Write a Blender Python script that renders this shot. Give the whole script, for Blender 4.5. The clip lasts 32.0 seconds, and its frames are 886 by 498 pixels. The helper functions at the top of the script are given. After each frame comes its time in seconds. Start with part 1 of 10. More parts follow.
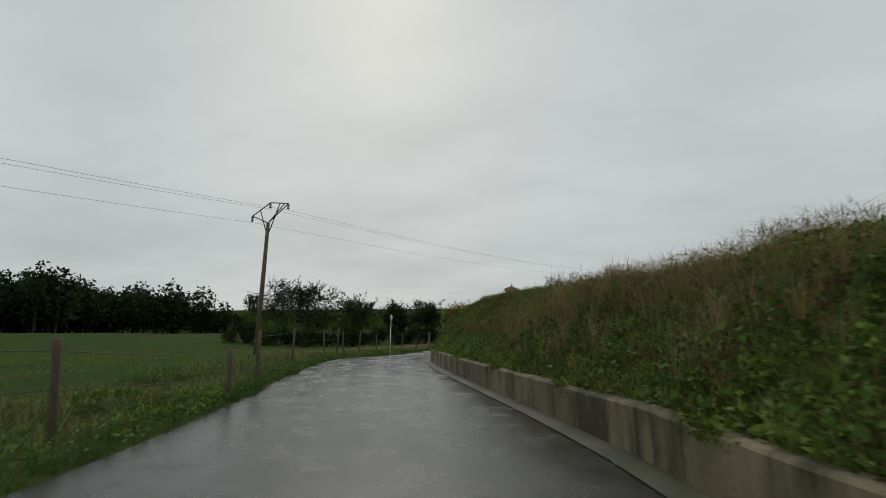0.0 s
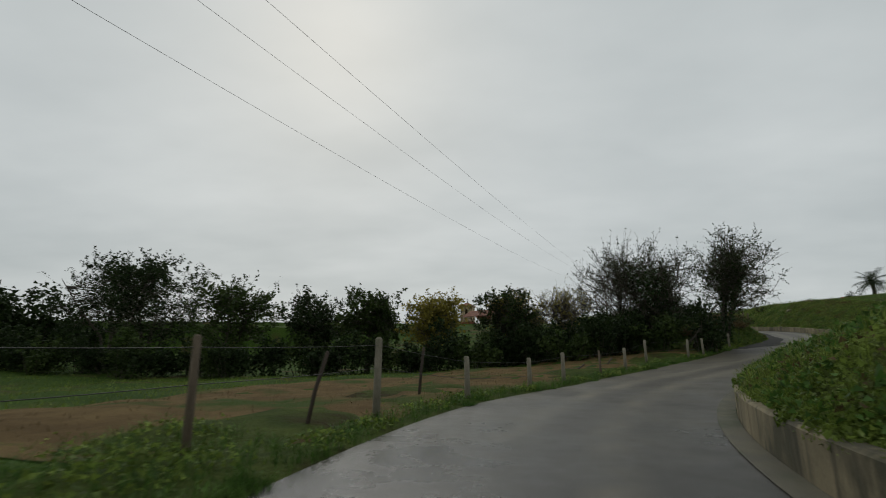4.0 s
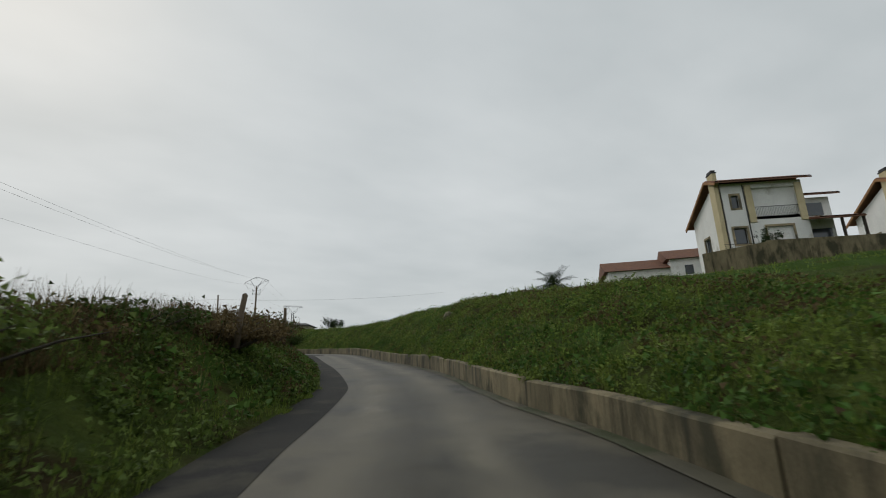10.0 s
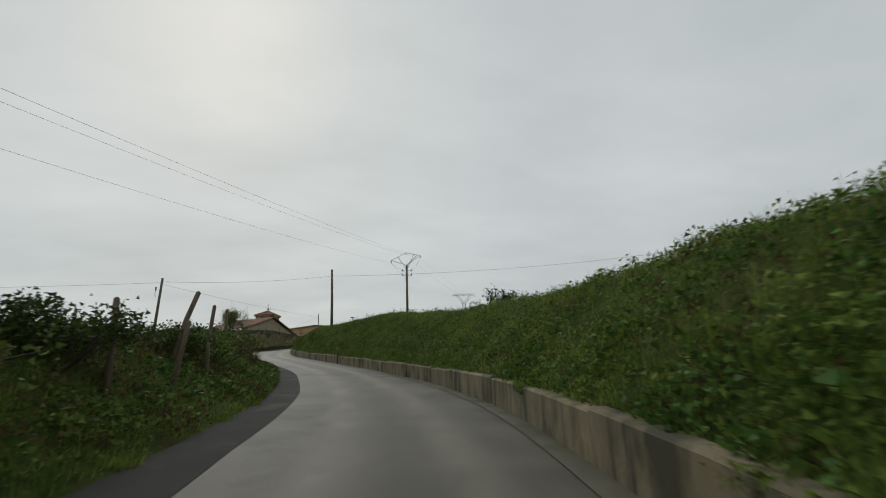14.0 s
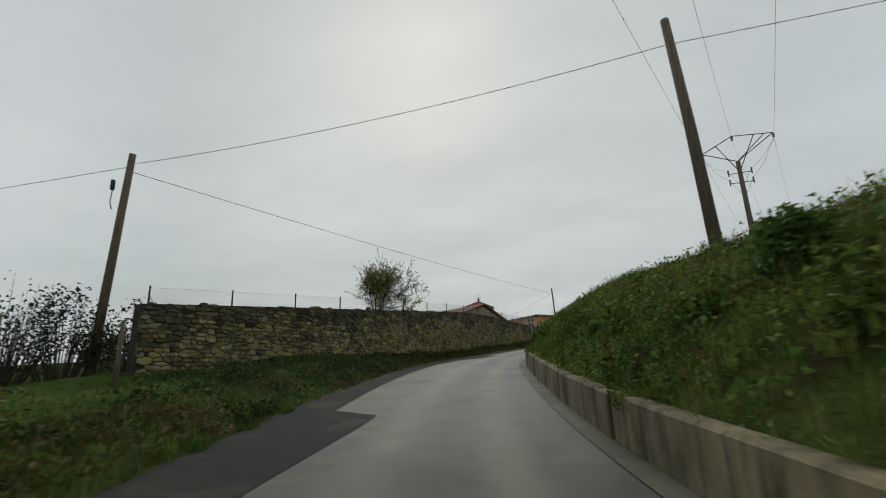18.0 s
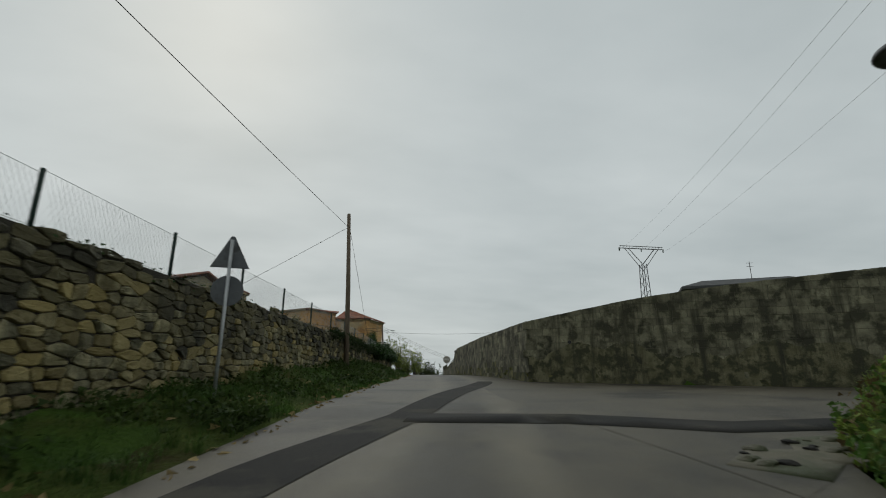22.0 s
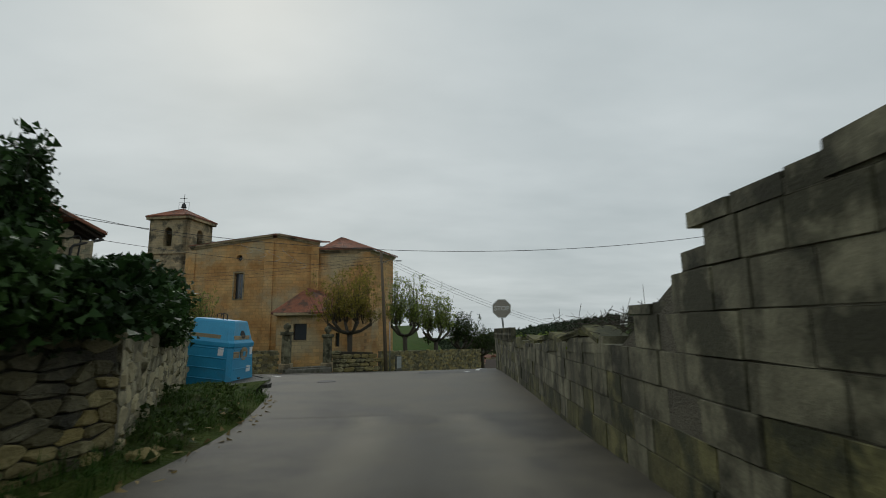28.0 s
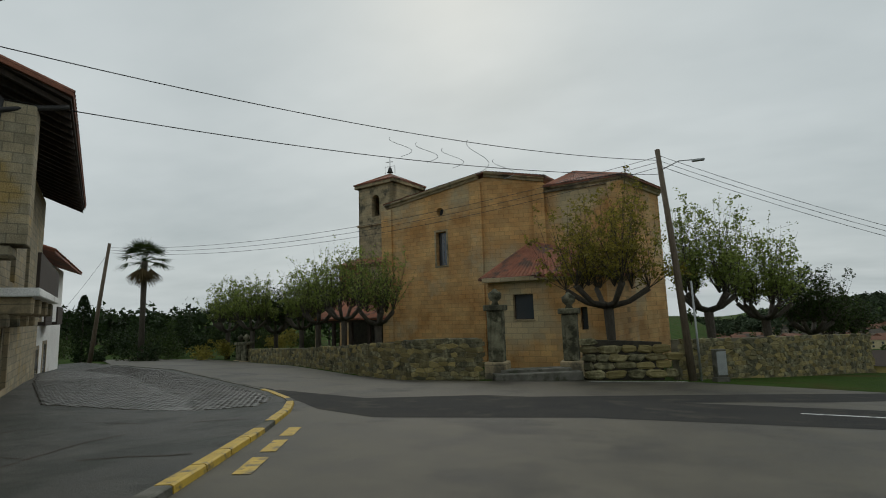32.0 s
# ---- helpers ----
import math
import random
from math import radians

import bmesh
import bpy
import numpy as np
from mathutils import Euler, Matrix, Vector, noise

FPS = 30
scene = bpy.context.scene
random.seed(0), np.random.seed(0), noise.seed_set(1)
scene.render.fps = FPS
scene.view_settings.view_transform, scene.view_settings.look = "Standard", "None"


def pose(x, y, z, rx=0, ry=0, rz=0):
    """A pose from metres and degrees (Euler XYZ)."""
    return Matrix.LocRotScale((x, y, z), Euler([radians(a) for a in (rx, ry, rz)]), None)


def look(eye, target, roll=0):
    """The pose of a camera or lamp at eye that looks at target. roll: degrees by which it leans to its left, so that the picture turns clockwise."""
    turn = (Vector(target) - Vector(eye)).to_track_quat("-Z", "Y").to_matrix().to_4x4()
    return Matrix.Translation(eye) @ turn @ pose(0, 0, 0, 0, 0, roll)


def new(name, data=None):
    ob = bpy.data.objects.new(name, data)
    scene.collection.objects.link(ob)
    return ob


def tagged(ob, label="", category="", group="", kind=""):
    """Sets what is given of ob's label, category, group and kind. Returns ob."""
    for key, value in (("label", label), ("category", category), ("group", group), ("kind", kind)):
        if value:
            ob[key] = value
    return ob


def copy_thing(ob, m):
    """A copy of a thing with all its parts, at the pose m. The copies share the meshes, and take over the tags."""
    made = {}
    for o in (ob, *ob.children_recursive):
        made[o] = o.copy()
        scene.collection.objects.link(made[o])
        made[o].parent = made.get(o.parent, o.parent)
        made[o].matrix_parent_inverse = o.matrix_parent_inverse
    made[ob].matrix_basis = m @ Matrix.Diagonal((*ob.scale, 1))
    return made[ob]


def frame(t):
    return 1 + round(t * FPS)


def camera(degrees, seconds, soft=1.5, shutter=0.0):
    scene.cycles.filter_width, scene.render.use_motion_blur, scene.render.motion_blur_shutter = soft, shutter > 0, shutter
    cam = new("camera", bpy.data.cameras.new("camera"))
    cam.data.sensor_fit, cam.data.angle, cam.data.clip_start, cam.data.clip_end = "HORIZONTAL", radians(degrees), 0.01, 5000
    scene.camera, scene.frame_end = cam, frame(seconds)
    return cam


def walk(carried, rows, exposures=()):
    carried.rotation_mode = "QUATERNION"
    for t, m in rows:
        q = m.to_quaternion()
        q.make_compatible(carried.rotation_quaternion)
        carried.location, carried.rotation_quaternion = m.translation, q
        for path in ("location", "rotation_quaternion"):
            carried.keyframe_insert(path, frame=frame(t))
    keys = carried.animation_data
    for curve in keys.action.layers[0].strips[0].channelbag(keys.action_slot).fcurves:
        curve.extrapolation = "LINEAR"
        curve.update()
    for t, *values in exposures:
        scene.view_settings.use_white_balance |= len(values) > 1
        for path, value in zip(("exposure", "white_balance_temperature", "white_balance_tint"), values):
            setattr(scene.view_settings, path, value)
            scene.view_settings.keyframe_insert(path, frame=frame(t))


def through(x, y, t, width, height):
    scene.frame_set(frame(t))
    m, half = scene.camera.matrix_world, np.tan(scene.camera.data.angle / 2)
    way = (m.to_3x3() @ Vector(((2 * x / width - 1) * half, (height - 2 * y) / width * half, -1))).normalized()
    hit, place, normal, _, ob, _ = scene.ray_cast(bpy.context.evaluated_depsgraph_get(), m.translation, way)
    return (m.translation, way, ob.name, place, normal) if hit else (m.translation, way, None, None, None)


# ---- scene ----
cam = camera(85.56, 32.0, soft=1.0, shutter=0.15)
PATH = [
    (0, (2.818, 0.249, -0.001), (2.417, 2.172, 0.376), -0.3),
    (0.5, (1.849, 4.363, 0.047), (1.370, 6.263, 0.445), -1.4),
    (1, (0.658, 8.523, 0.119), (0.053, 10.387, 0.518), -0.7),
    (1.5, (-0.737, 12.552, 0.197), (-1.424, 14.385, 0.607), 0.9),
    (2, (-2.089, 16.208, 0.270), (-2.805, 18.029, 0.685), 1.9),
    (2.5, (-3.403, 19.734, 0.343), (-4.075, 21.570, 0.765), 2.5),
    (3, (-4.487, 23.555, 0.359), (-5.073, 25.417, 0.795), 2.3),
    (3.5, (-5.051, 27.889, 0.319), (-5.473, 29.790, 0.772), 1.1),
    (4, (-5.005, 32.617, 0.304), (-5.190, 34.554, 0.767), 0.1),
    (4.5, (-4.259, 37.625, 0.396), (-4.144, 39.569, 0.851), 0.2),
    (5, (-3.134, 42.732, 0.568), (-2.694, 44.634, 1.004), 1.2),
    (5.5, (-1.506, 46.586, 0.730), (-0.757, 48.387, 1.170), 1.9),
    (6, (0.603, 49.890, 0.892), (1.635, 51.540, 1.354), 1.8),
    (6.5, (3.094, 52.921, 1.114), (4.295, 54.442, 1.604), 1.5),
    (7, (5.790, 55.791, 1.383), (7.098, 57.214, 1.894), 1.1),
    (7.5, (8.662, 58.607, 1.720), (10.015, 59.981, 2.251), 1.1),
    (8, (11.188, 61.168, 2.047), (12.536, 62.544, 2.585), 0.5),
    (8.5, (13.737, 64.005, 2.435), (15.022, 65.438, 2.977), -0.5),
    (9, (16.166, 67.254, 2.863), (17.334, 68.785, 3.405), -1.4),
    (9.5, (18.344, 70.789, 3.261), (19.387, 72.415, 3.777), -2.6),
    (10, (20.205, 74.458, 3.612), (21.131, 76.154, 4.128), -2.0),
    (10.5, (22.137, 78.315, 3.903), (23.009, 80.037, 4.429), -1.4),
    (11, (24.040, 82.298, 4.282), (24.831, 84.060, 4.801), -1.1),
    (11.5, (25.626, 86.497, 4.644), (26.313, 88.308, 5.143), -0.8),
    (12, (26.956, 91.191, 5.030), (27.546, 93.034, 5.533), -0.8),
    (12.5, (28.410, 96.541, 5.430), (28.908, 98.405, 5.956), -0.7),
    (13, (29.832, 102.530, 5.867), (30.273, 104.411, 6.385), -1.3),
    (13.5, (30.933, 108.647, 6.284), (31.288, 110.540, 6.827), -1.3),
    (14, (31.741, 114.279, 6.896), (31.983, 116.196, 7.409), -1.8),
    (14.5, (32.019, 119.851, 7.272), (32.112, 121.787, 7.764), -2.0),
    (15, (31.774, 125.507, 7.616), (31.702, 127.446, 8.098), -2.0),
    (15.5, (31.109, 131.136, 7.964), (30.864, 133.060, 8.451), -2.0),
    (16, (30.047, 136.810, 8.349), (29.650, 138.707, 8.844), -2.0),
    (16.5, (28.391, 142.522, 8.786), (27.887, 144.390, 9.292), -1.8),
    (17, (26.444, 148.198, 9.244), (25.875, 150.045, 9.759), -1.6),
    (17.5, (24.505, 153.762, 9.690), (23.916, 155.602, 10.209), -1.7),
    (18, (22.671, 159.246, 10.119), (22.085, 161.087, 10.638), -1.9),
    (18.5, (20.957, 164.705, 10.513), (20.408, 166.559, 11.022), -1.9),
    (19, (19.584, 170.204, 10.998), (19.117, 172.085, 11.491), -2.1),
    (19.5, (18.544, 175.600, 11.434), (18.181, 177.497, 11.951), -1.7),
    (20, (17.750, 180.957, 11.856), (17.503, 182.870, 12.384), -1.5),
    (20.5, (17.371, 186.205, 12.317), (17.275, 188.133, 12.842), -1.2),
    (21, (17.490, 191.378, 12.767), (17.580, 193.311, 13.273), -1.1),
    (21.5, (17.919, 196.335, 13.135), (18.109, 198.258, 13.653), -0.7),
    (22, (18.473, 200.858, 13.578), (18.757, 202.769, 14.093), 0.2),
    (22.5, (19.232, 204.920, 13.930), (19.601, 206.821, 14.430), 0.9),
    (23, (19.983, 208.516, 14.189), (20.394, 210.411, 14.678), 1.3),
    (23.5, (20.672, 211.734, 14.369), (21.101, 213.635, 14.819), 0.6),
    (24, (21.250, 214.529, 14.448), (21.667, 216.436, 14.884), 0.5),
    (24.5, (21.728, 217.222, 14.509), (22.112, 219.142, 14.916), 0.2),
    (25, (22.163, 219.964, 14.576), (22.493, 221.895, 14.977), 0.2),
    (25.5, (22.599, 222.797, 14.604), (22.884, 224.744, 14.961), -1.1),
    (26, (22.872, 225.569, 14.712), (23.117, 227.523, 15.061), -1.8),
    (26.5, (22.936, 228.322, 14.899), (23.152, 230.283, 15.231), -1.7),
    (27, (22.963, 231.213, 15.044), (23.156, 233.178, 15.358), -1.3),
    (27.5, (23.129, 234.395, 15.025), (23.298, 236.364, 15.331), -0.9),
    (28, (23.421, 237.775, 14.884), (23.565, 239.746, 15.194), -0.6),
    (28.5, (23.657, 241.172, 14.795), (23.772, 243.145, 15.101), -0.4),
    (29, (23.697, 244.445, 14.722), (23.721, 246.420, 15.032), 0.2),
    (29.5, (23.534, 247.390, 14.645), (23.442, 249.363, 14.956), 0.4),
    (30, (23.117, 250.157, 14.557), (22.846, 252.115, 14.861), 0.4),
    (30.5, (22.439, 252.978, 14.479), (21.999, 254.905, 14.786), -0.1),
    (31, (21.464, 255.615, 14.394), (20.897, 257.510, 14.685), -0.4),
    (31.5, (20.416, 258.149, 14.294), (19.740, 260.014, 14.549), -1.1),
    (32, (19.504, 260.319, 14.174), (18.725, 262.144, 14.423), -1.9),
]
walk(cam, [(t, look(eye, target, roll)) for t, eye, target, roll in PATH],
     [(0.0, 0.0, 6500, 8), (7.0, 0.02, 6500, 9), (9.0, 0.14, 6500, 10), (12.0, 0.10, 6500, 9), (15.0, 0.03, 6500, 8), (19.0, 0.0, 6460, 7), (22.0, -0.04, 6420, 6), (25.0, -0.08, 6400, 6), (28.0, 0.0, 6320, 6), (32.0, 0.0, 6350, 6)])

# ---- overcast daylight ----
world = bpy.data.worlds.new("overcast_sky")
scene.world = world
world.use_nodes = True
wn, wl = world.node_tree.nodes, world.node_tree.links
wn.clear()
w_out, w_bg = wn.new("ShaderNodeOutputWorld"), wn.new("ShaderNodeBackground")
w_sky = wn.new("ShaderNodeTexSky")
w_sky.sky_type, w_sky.sun_disc = "NISHITA", False
w_sky.sun_elevation, w_sky.sun_rotation = radians(38), radians(-20)
w_sky.air_density, w_sky.dust_density = 1.0, 4.0
w_co, w_map = wn.new("ShaderNodeTexCoord"), wn.new("ShaderNodeMapping")
w_map.inputs["Scale"].default_value = (0.55, 0.8, 1.0)
w_n1, w_n2 = wn.new("ShaderNodeTexNoise"), wn.new("ShaderNodeTexNoise")
for n_, sc_, det_ in ((w_n1, 0.9, 4), (w_n2, 2.6, 5)):
    n_.inputs["Scale"].default_value, n_.inputs["Detail"].default_value = sc_, det_
    n_.inputs["Roughness"].default_value = 0.5
    wl.new(w_map.outputs[0], n_.inputs["Vector"])
w_sep, w_com = wn.new("ShaderNodeSeparateXYZ"), wn.new("ShaderNodeCombineXYZ")
wl.new(w_co.outputs["Generated"], w_sep.inputs[0])
w_up = wn.new("ShaderNodeMath")
w_up.operation = "MAXIMUM"
w_up.inputs[1].default_value = 0.0
wl.new(w_sep.outputs[2], w_up.inputs[0])
w_far = wn.new("ShaderNodeMath")
w_far.operation = "ADD"
w_far.inputs[1].default_value = 0.16
wl.new(w_up.outputs[0], w_far.inputs[0])
for i_ in (0, 1):
    w_div = wn.new("ShaderNodeMath")
    w_div.operation = "DIVIDE"
    wl.new(w_sep.outputs[i_], w_div.inputs[0])
    wl.new(w_far.outputs[0], w_div.inputs[1])
    wl.new(w_div.outputs[0], w_com.inputs[i_])
wl.new(w_com.outputs[0], w_map.inputs["Vector"])
w_mix = wn.new("ShaderNodeMix")
w_mix.inputs[0].default_value = 0.35
wl.new(w_n1.outputs[0], w_mix.inputs[2])
wl.new(w_n2.outputs[0], w_mix.inputs[3])
w_ramp = wn.new("ShaderNodeValToRGB")
w_ramp.color_ramp.elements[0].position, w_ramp.color_ramp.elements[0].color = 0.34, (0.43, 0.468, 0.478, 1)
w_ramp.color_ramp.elements[1].position, w_ramp.color_ramp.elements[1].color = 0.66, (0.615, 0.645, 0.65, 1)
wl.new(w_mix.outputs[0], w_ramp.inputs[0])
# the cloud deck hides nearly all of the clear sky above it
w_dim = wn.new("ShaderNodeMix")
w_dim.data_type = "RGBA"
w_dim.inputs[0].default_value = 0.94
w_low = wn.new("ShaderNodeVectorMath")
w_low.operation = "SCALE"
w_low.inputs["Scale"].default_value = 0.08
wl.new(w_sky.outputs[0], w_low.inputs[0])
wl.new(w_low.outputs[0], w_dim.inputs[6])
wl.new(w_ramp.outputs[0], w_dim.inputs[7])
wl.new(w_dim.outputs[2], w_bg.inputs[0])
wl.new(w_bg.outputs[0], w_out.inputs[0])
sun = new("sun", bpy.data.lights.new("sun", "SUN"))
sun.data.energy, sun.data.angle, sun.data.color = 0.6, radians(25), (1.0, 0.97, 0.92)
sun.matrix_world = look((0, 0, 60), (16, -44, 23))

# ---- materials ----
def mat(name, c1, c2, rough=0.8, scale=4.0, detail=6.0, fine=60.0, bump=0.3, depth=0.02, c3=None, c3_at=0.62, c3_scale=0.6, metal=0.0, jitter=0.0,
        island=0.0, spec=0.5, stretch=None, tone=None, courses=None, world=False, wet=None, streaks=None, wheels=False):
    """A surface with broad stains, fine grain and relief, in metres of its own object."""
    m = bpy.data.materials.new(name)
    m.use_nodes = True
    nt = m.node_tree
    n, l = nt.nodes, nt.links
    bsdf = n["Principled BSDF"]
    co = n.new("ShaderNodeTexCoord")
    src = co.outputs["Object"]
    if world:
        src = n.new("ShaderNodeNewGeometry").outputs["Position"]
    if stretch:
        mp = n.new("ShaderNodeMapping")
        mp.inputs["Scale"].default_value = stretch
        l.new(src, mp.inputs["Vector"])
        src = mp.outputs[0]

    def noise_of(sc, det):
        t = n.new("ShaderNodeTexNoise")
        t.inputs["Scale"].default_value, t.inputs["Detail"].default_value, t.inputs["Roughness"].default_value = sc, det, 0.6
        l.new(src, t.inputs["Vector"])
        return t.outputs[0]

    def ramp(value, lo, hi):
        r = n.new("ShaderNodeMapRange")
        r.inputs[1].default_value, r.inputs[2].default_value = lo, hi
        l.new(value, r.inputs[0])
        return r.outputs[0]

    def blend(fac, a, b):
        x = n.new("ShaderNodeMix")
        x.data_type = "RGBA"
        l.new(fac, x.inputs[0])
        for v, i in ((a, 6), (b, 7)):
            if isinstance(v, tuple):
                x.inputs[i].default_value = (*v, 1)
            else:
                l.new(v, x.inputs[i])
        return x.outputs[2]

    big, small = noise_of(scale, detail), noise_of(fine, 3.0)
    col = blend(ramp(big, 0.35, 0.65), c1, c2)
    if c3:
        col = blend(ramp(noise_of(c3_scale, 5.0), c3_at - 0.06, c3_at + 0.06), col, c3)
    if streaks:
        # water stains that run down the face
        mp2 = n.new("ShaderNodeMapping")
        mp2.inputs["Scale"].default_value = (2.6, 2.6, 0.28)
        l.new(n.new("ShaderNodeNewGeometry").outputs["Position"], mp2.inputs["Vector"])
        t2 = n.new("ShaderNodeTexNoise")
        t2.inputs["Scale"].default_value, t2.inputs["Detail"].default_value, t2.inputs["Roughness"].default_value = 1.0, 6.0, 0.65
        l.new(mp2.outputs[0], t2.inputs["Vector"])
        col = blend(ramp(t2.outputs[0], 0.50, 0.66), col, streaks)
    if tone:
        pick_ = n.new("ShaderNodeObjectInfo").outputs["Random"] if jitter else n.new("ShaderNodeNewGeometry").outputs["Random Per Island"]
        frac = n.new("ShaderNodeMath")
        frac.operation = "PINGPONG"
        frac.inputs[1].default_value = 0.137
        l.new(pick_, frac.inputs[0])
        col = blend(ramp(frac.outputs[0], 0.03, 0.13), col, tone)
    if courses:
        # faint bed joints and upright joints of coursed ashlar, along the wall's run
        dx, dy, bw, bh = courses
        sep, com = n.new("ShaderNodeSeparateXYZ"), n.new("ShaderNodeCombineXYZ")
        l.new(co.outputs["Object"], sep.inputs[0])
        run = n.new("ShaderNodeVectorMath")
        run.operation = "DOT_PRODUCT"
        run.inputs[1].default_value = (dx, dy, 0)
        l.new(co.outputs["Object"], run.inputs[0])
        l.new(run.outputs["Value"], com.inputs[0])
        l.new(sep.outputs[2], com.inputs[1])
        bt = n.new("ShaderNodeTexBrick")
        bt.inputs["Scale"].default_value, bt.inputs["Mortar Size"].default_value, bt.inputs["Mortar Smooth"].default_value = 1.0, 0.022, 0.6
        bt.inputs["Brick Width"].default_value, bt.inputs["Row Height"].default_value = bw, bh
        bt.inputs["Color1"].default_value, bt.inputs["Color2"].default_value, bt.inputs["Mortar"].default_value = (1.12, 1.06, 1.0, 1), (0.80, 0.82, 0.86, 1), (0.50, 0.52, 0.55, 1)
        l.new(com.outputs[0], bt.inputs["Vector"])
        mul = n.new("ShaderNodeMix")
        mul.data_type, mul.blend_type = "RGBA", "MULTIPLY"
        mul.inputs[0].default_value = 0.85
        l.new(col, mul.inputs[6])
        l.new(bt.outputs["Color"], mul.inputs[7])
        col = mul.outputs[2]
    if wheels:
        # paler wheel tracks to either side of a dark, oily middle
        at = n.new("ShaderNodeAttribute")
        at.attribute_name = "across"

        def calc(op, a, b):
            q = n.new("ShaderNodeMath")
            q.operation = op
            for v, k in ((a, 0), (b, 1)):
                if isinstance(v, float):
                    q.inputs[k].default_value = v
                else:
                    l.new(v, q.inputs[k])
            return q.outputs[0]

        rag_ = noise_of(0.7, 5.0)
        mid_ = calc("ABSOLUTE", calc("ADD", at.outputs["Fac"], -9.85), 0.0)
        off_ = calc("ABSOLUTE", calc("SUBTRACT", calc("ADD", mid_, calc("MULTIPLY", rag_, 0.5)), 1.05), 0.0)
        col = blend(calc("MULTIPLY", ramp(off_, 0.42, 0.08), ramp(rag_, 0.30, 0.62)), col, (c2[0] * 1.25, c2[1] * 1.25, c2[2] * 1.25))
        col = blend(calc("MULTIPLY", ramp(calc("ADD", mid_, rag_), 0.95, 0.45), 0.75), col, (c1[0] * 0.62, c1[1] * 0.60, c1[2] * 0.58))
    hsv = n.new("ShaderNodeHueSaturation")
    val = ramp(small, 0.25, 0.75)
    mr = n.new("ShaderNodeMapRange")
    mr.inputs[3].default_value, mr.inputs[4].default_value = 0.78, 1.22
    l.new(val, mr.inputs[0])
    value = mr.outputs[0]
    for amount, node, sock in ((jitter, "ShaderNodeObjectInfo", "Random"), (island, "ShaderNodeNewGeometry", "Random Per Island")):
        if amount:
            g = n.new(node)
            q = n.new("ShaderNodeMapRange")
            q.inputs[3].default_value, q.inputs[4].default_value = 1 - amount, 1 + amount
            l.new(g.outputs[sock], q.inputs[0])
            mul = n.new("ShaderNodeMath")
            mul.operation = "MULTIPLY"
            l.new(value, mul.inputs[0])
            l.new(q.outputs[0], mul.inputs[1])
            value = mul.outputs[0]
    l.new(value, hsv.inputs["Value"])
    l.new(col, hsv.inputs["Color"])
    l.new(hsv.outputs[0], bsdf.inputs["Base Color"])
    rr = n.new("ShaderNodeMapRange")
    rr.inputs[3].default_value, rr.inputs[4].default_value = max(0.02, rough - 0.12), min(1.0, rough + 0.12)
    l.new(big, rr.inputs[0])
    l.new(rr.outputs[0], bsdf.inputs["Roughness"])
    if wet:
        # rain still stands on the lane's lower reach: darker and smooth, ending in ragged patches
        pos, along = n.new("ShaderNodeNewGeometry"), n.new("ShaderNodeSeparateXYZ")
        l.new(pos.outputs["Position"], along.inputs[0])
        rag = n.new("ShaderNodeMath")
        rag.operation = "MULTIPLY_ADD"
        l.new(noise_of(0.35, 4.0), rag.inputs[0])
        rag.inputs[1].default_value = 34.0
        l.new(along.outputs[1], rag.inputs[2])
        dry = ramp(rag.outputs[0], wet[0] + 22.0, wet[1] + 26.0)
        rmix = n.new("ShaderNodeMapRange")
        pud = n.new("ShaderNodeMapRange")
        pud.inputs[1].default_value, pud.inputs[2].default_value, pud.inputs[3].default_value, pud.inputs[4].default_value = 0.38, 0.62, 0.10, 0.30
        l.new(noise_of(1.6, 8.0), pud.inputs[0])
        l.new(pud.outputs[0], rmix.inputs[3])
        l.new(dry, rmix.inputs[0])
        l.new(rr.outputs[0], rmix.inputs[4])
        l.new(rmix.outputs[0], bsdf.inputs["Roughness"])
        l.new(blend(dry, (0.042, 0.040, 0.035), hsv.outputs[0]), bsdf.inputs["Base Color"])
    bsdf.inputs["Metallic"].default_value = metal
    bsdf.inputs["Specular IOR Level"].default_value = spec
    if bump:
        add = n.new("ShaderNodeMath")
        add.operation = "ADD"
        l.new(big, add.inputs[0])
        l.new(small, add.inputs[1])
        b = n.new("ShaderNodeBump")
        b.inputs["Strength"].default_value, b.inputs["Distance"].default_value = bump, depth
        l.new(add.outputs[0], b.inputs["Height"])
        l.new(b.outputs[0], bsdf.inputs["Normal"])
        if wet:
            film = n.new("ShaderNodeMapRange")
            film.inputs[3].default_value, film.inputs[4].default_value = 0.14, bump
            l.new(dry, film.inputs[0])
            l.new(film.outputs[0], b.inputs["Strength"])
    return m


def leafy(name, c1, c2, rough=0.6, through=0.25, jitter=0.35):
    """Leaves and blades: each island a little different, some light through them."""
    m = mat(name, c1, c2, rough, scale=0.9, fine=9.0, bump=0.0, island=jitter, spec=0.12)
    n, l = m.node_tree.nodes, m.node_tree.links
    bsdf, out = n["Principled BSDF"], n["Material Output"]
    tr, mx = n.new("ShaderNodeBsdfTranslucent"), n.new("ShaderNodeMixShader")
    mx.inputs[0].default_value = through
    l.new(bsdf.inputs["Base Color"].links[0].from_socket, tr.inputs["Color"])
    l.new(bsdf.outputs[0], mx.inputs[1])
    l.new(tr.outputs[0], mx.inputs[2])
    l.new(mx.outputs[0], out.inputs["Surface"])
    return m


def glass(name, tint=(0.05, 0.06, 0.07), rough=0.05):
    m = mat(name, tint, tint, rough, bump=0.0, spec=0.8)
    return m


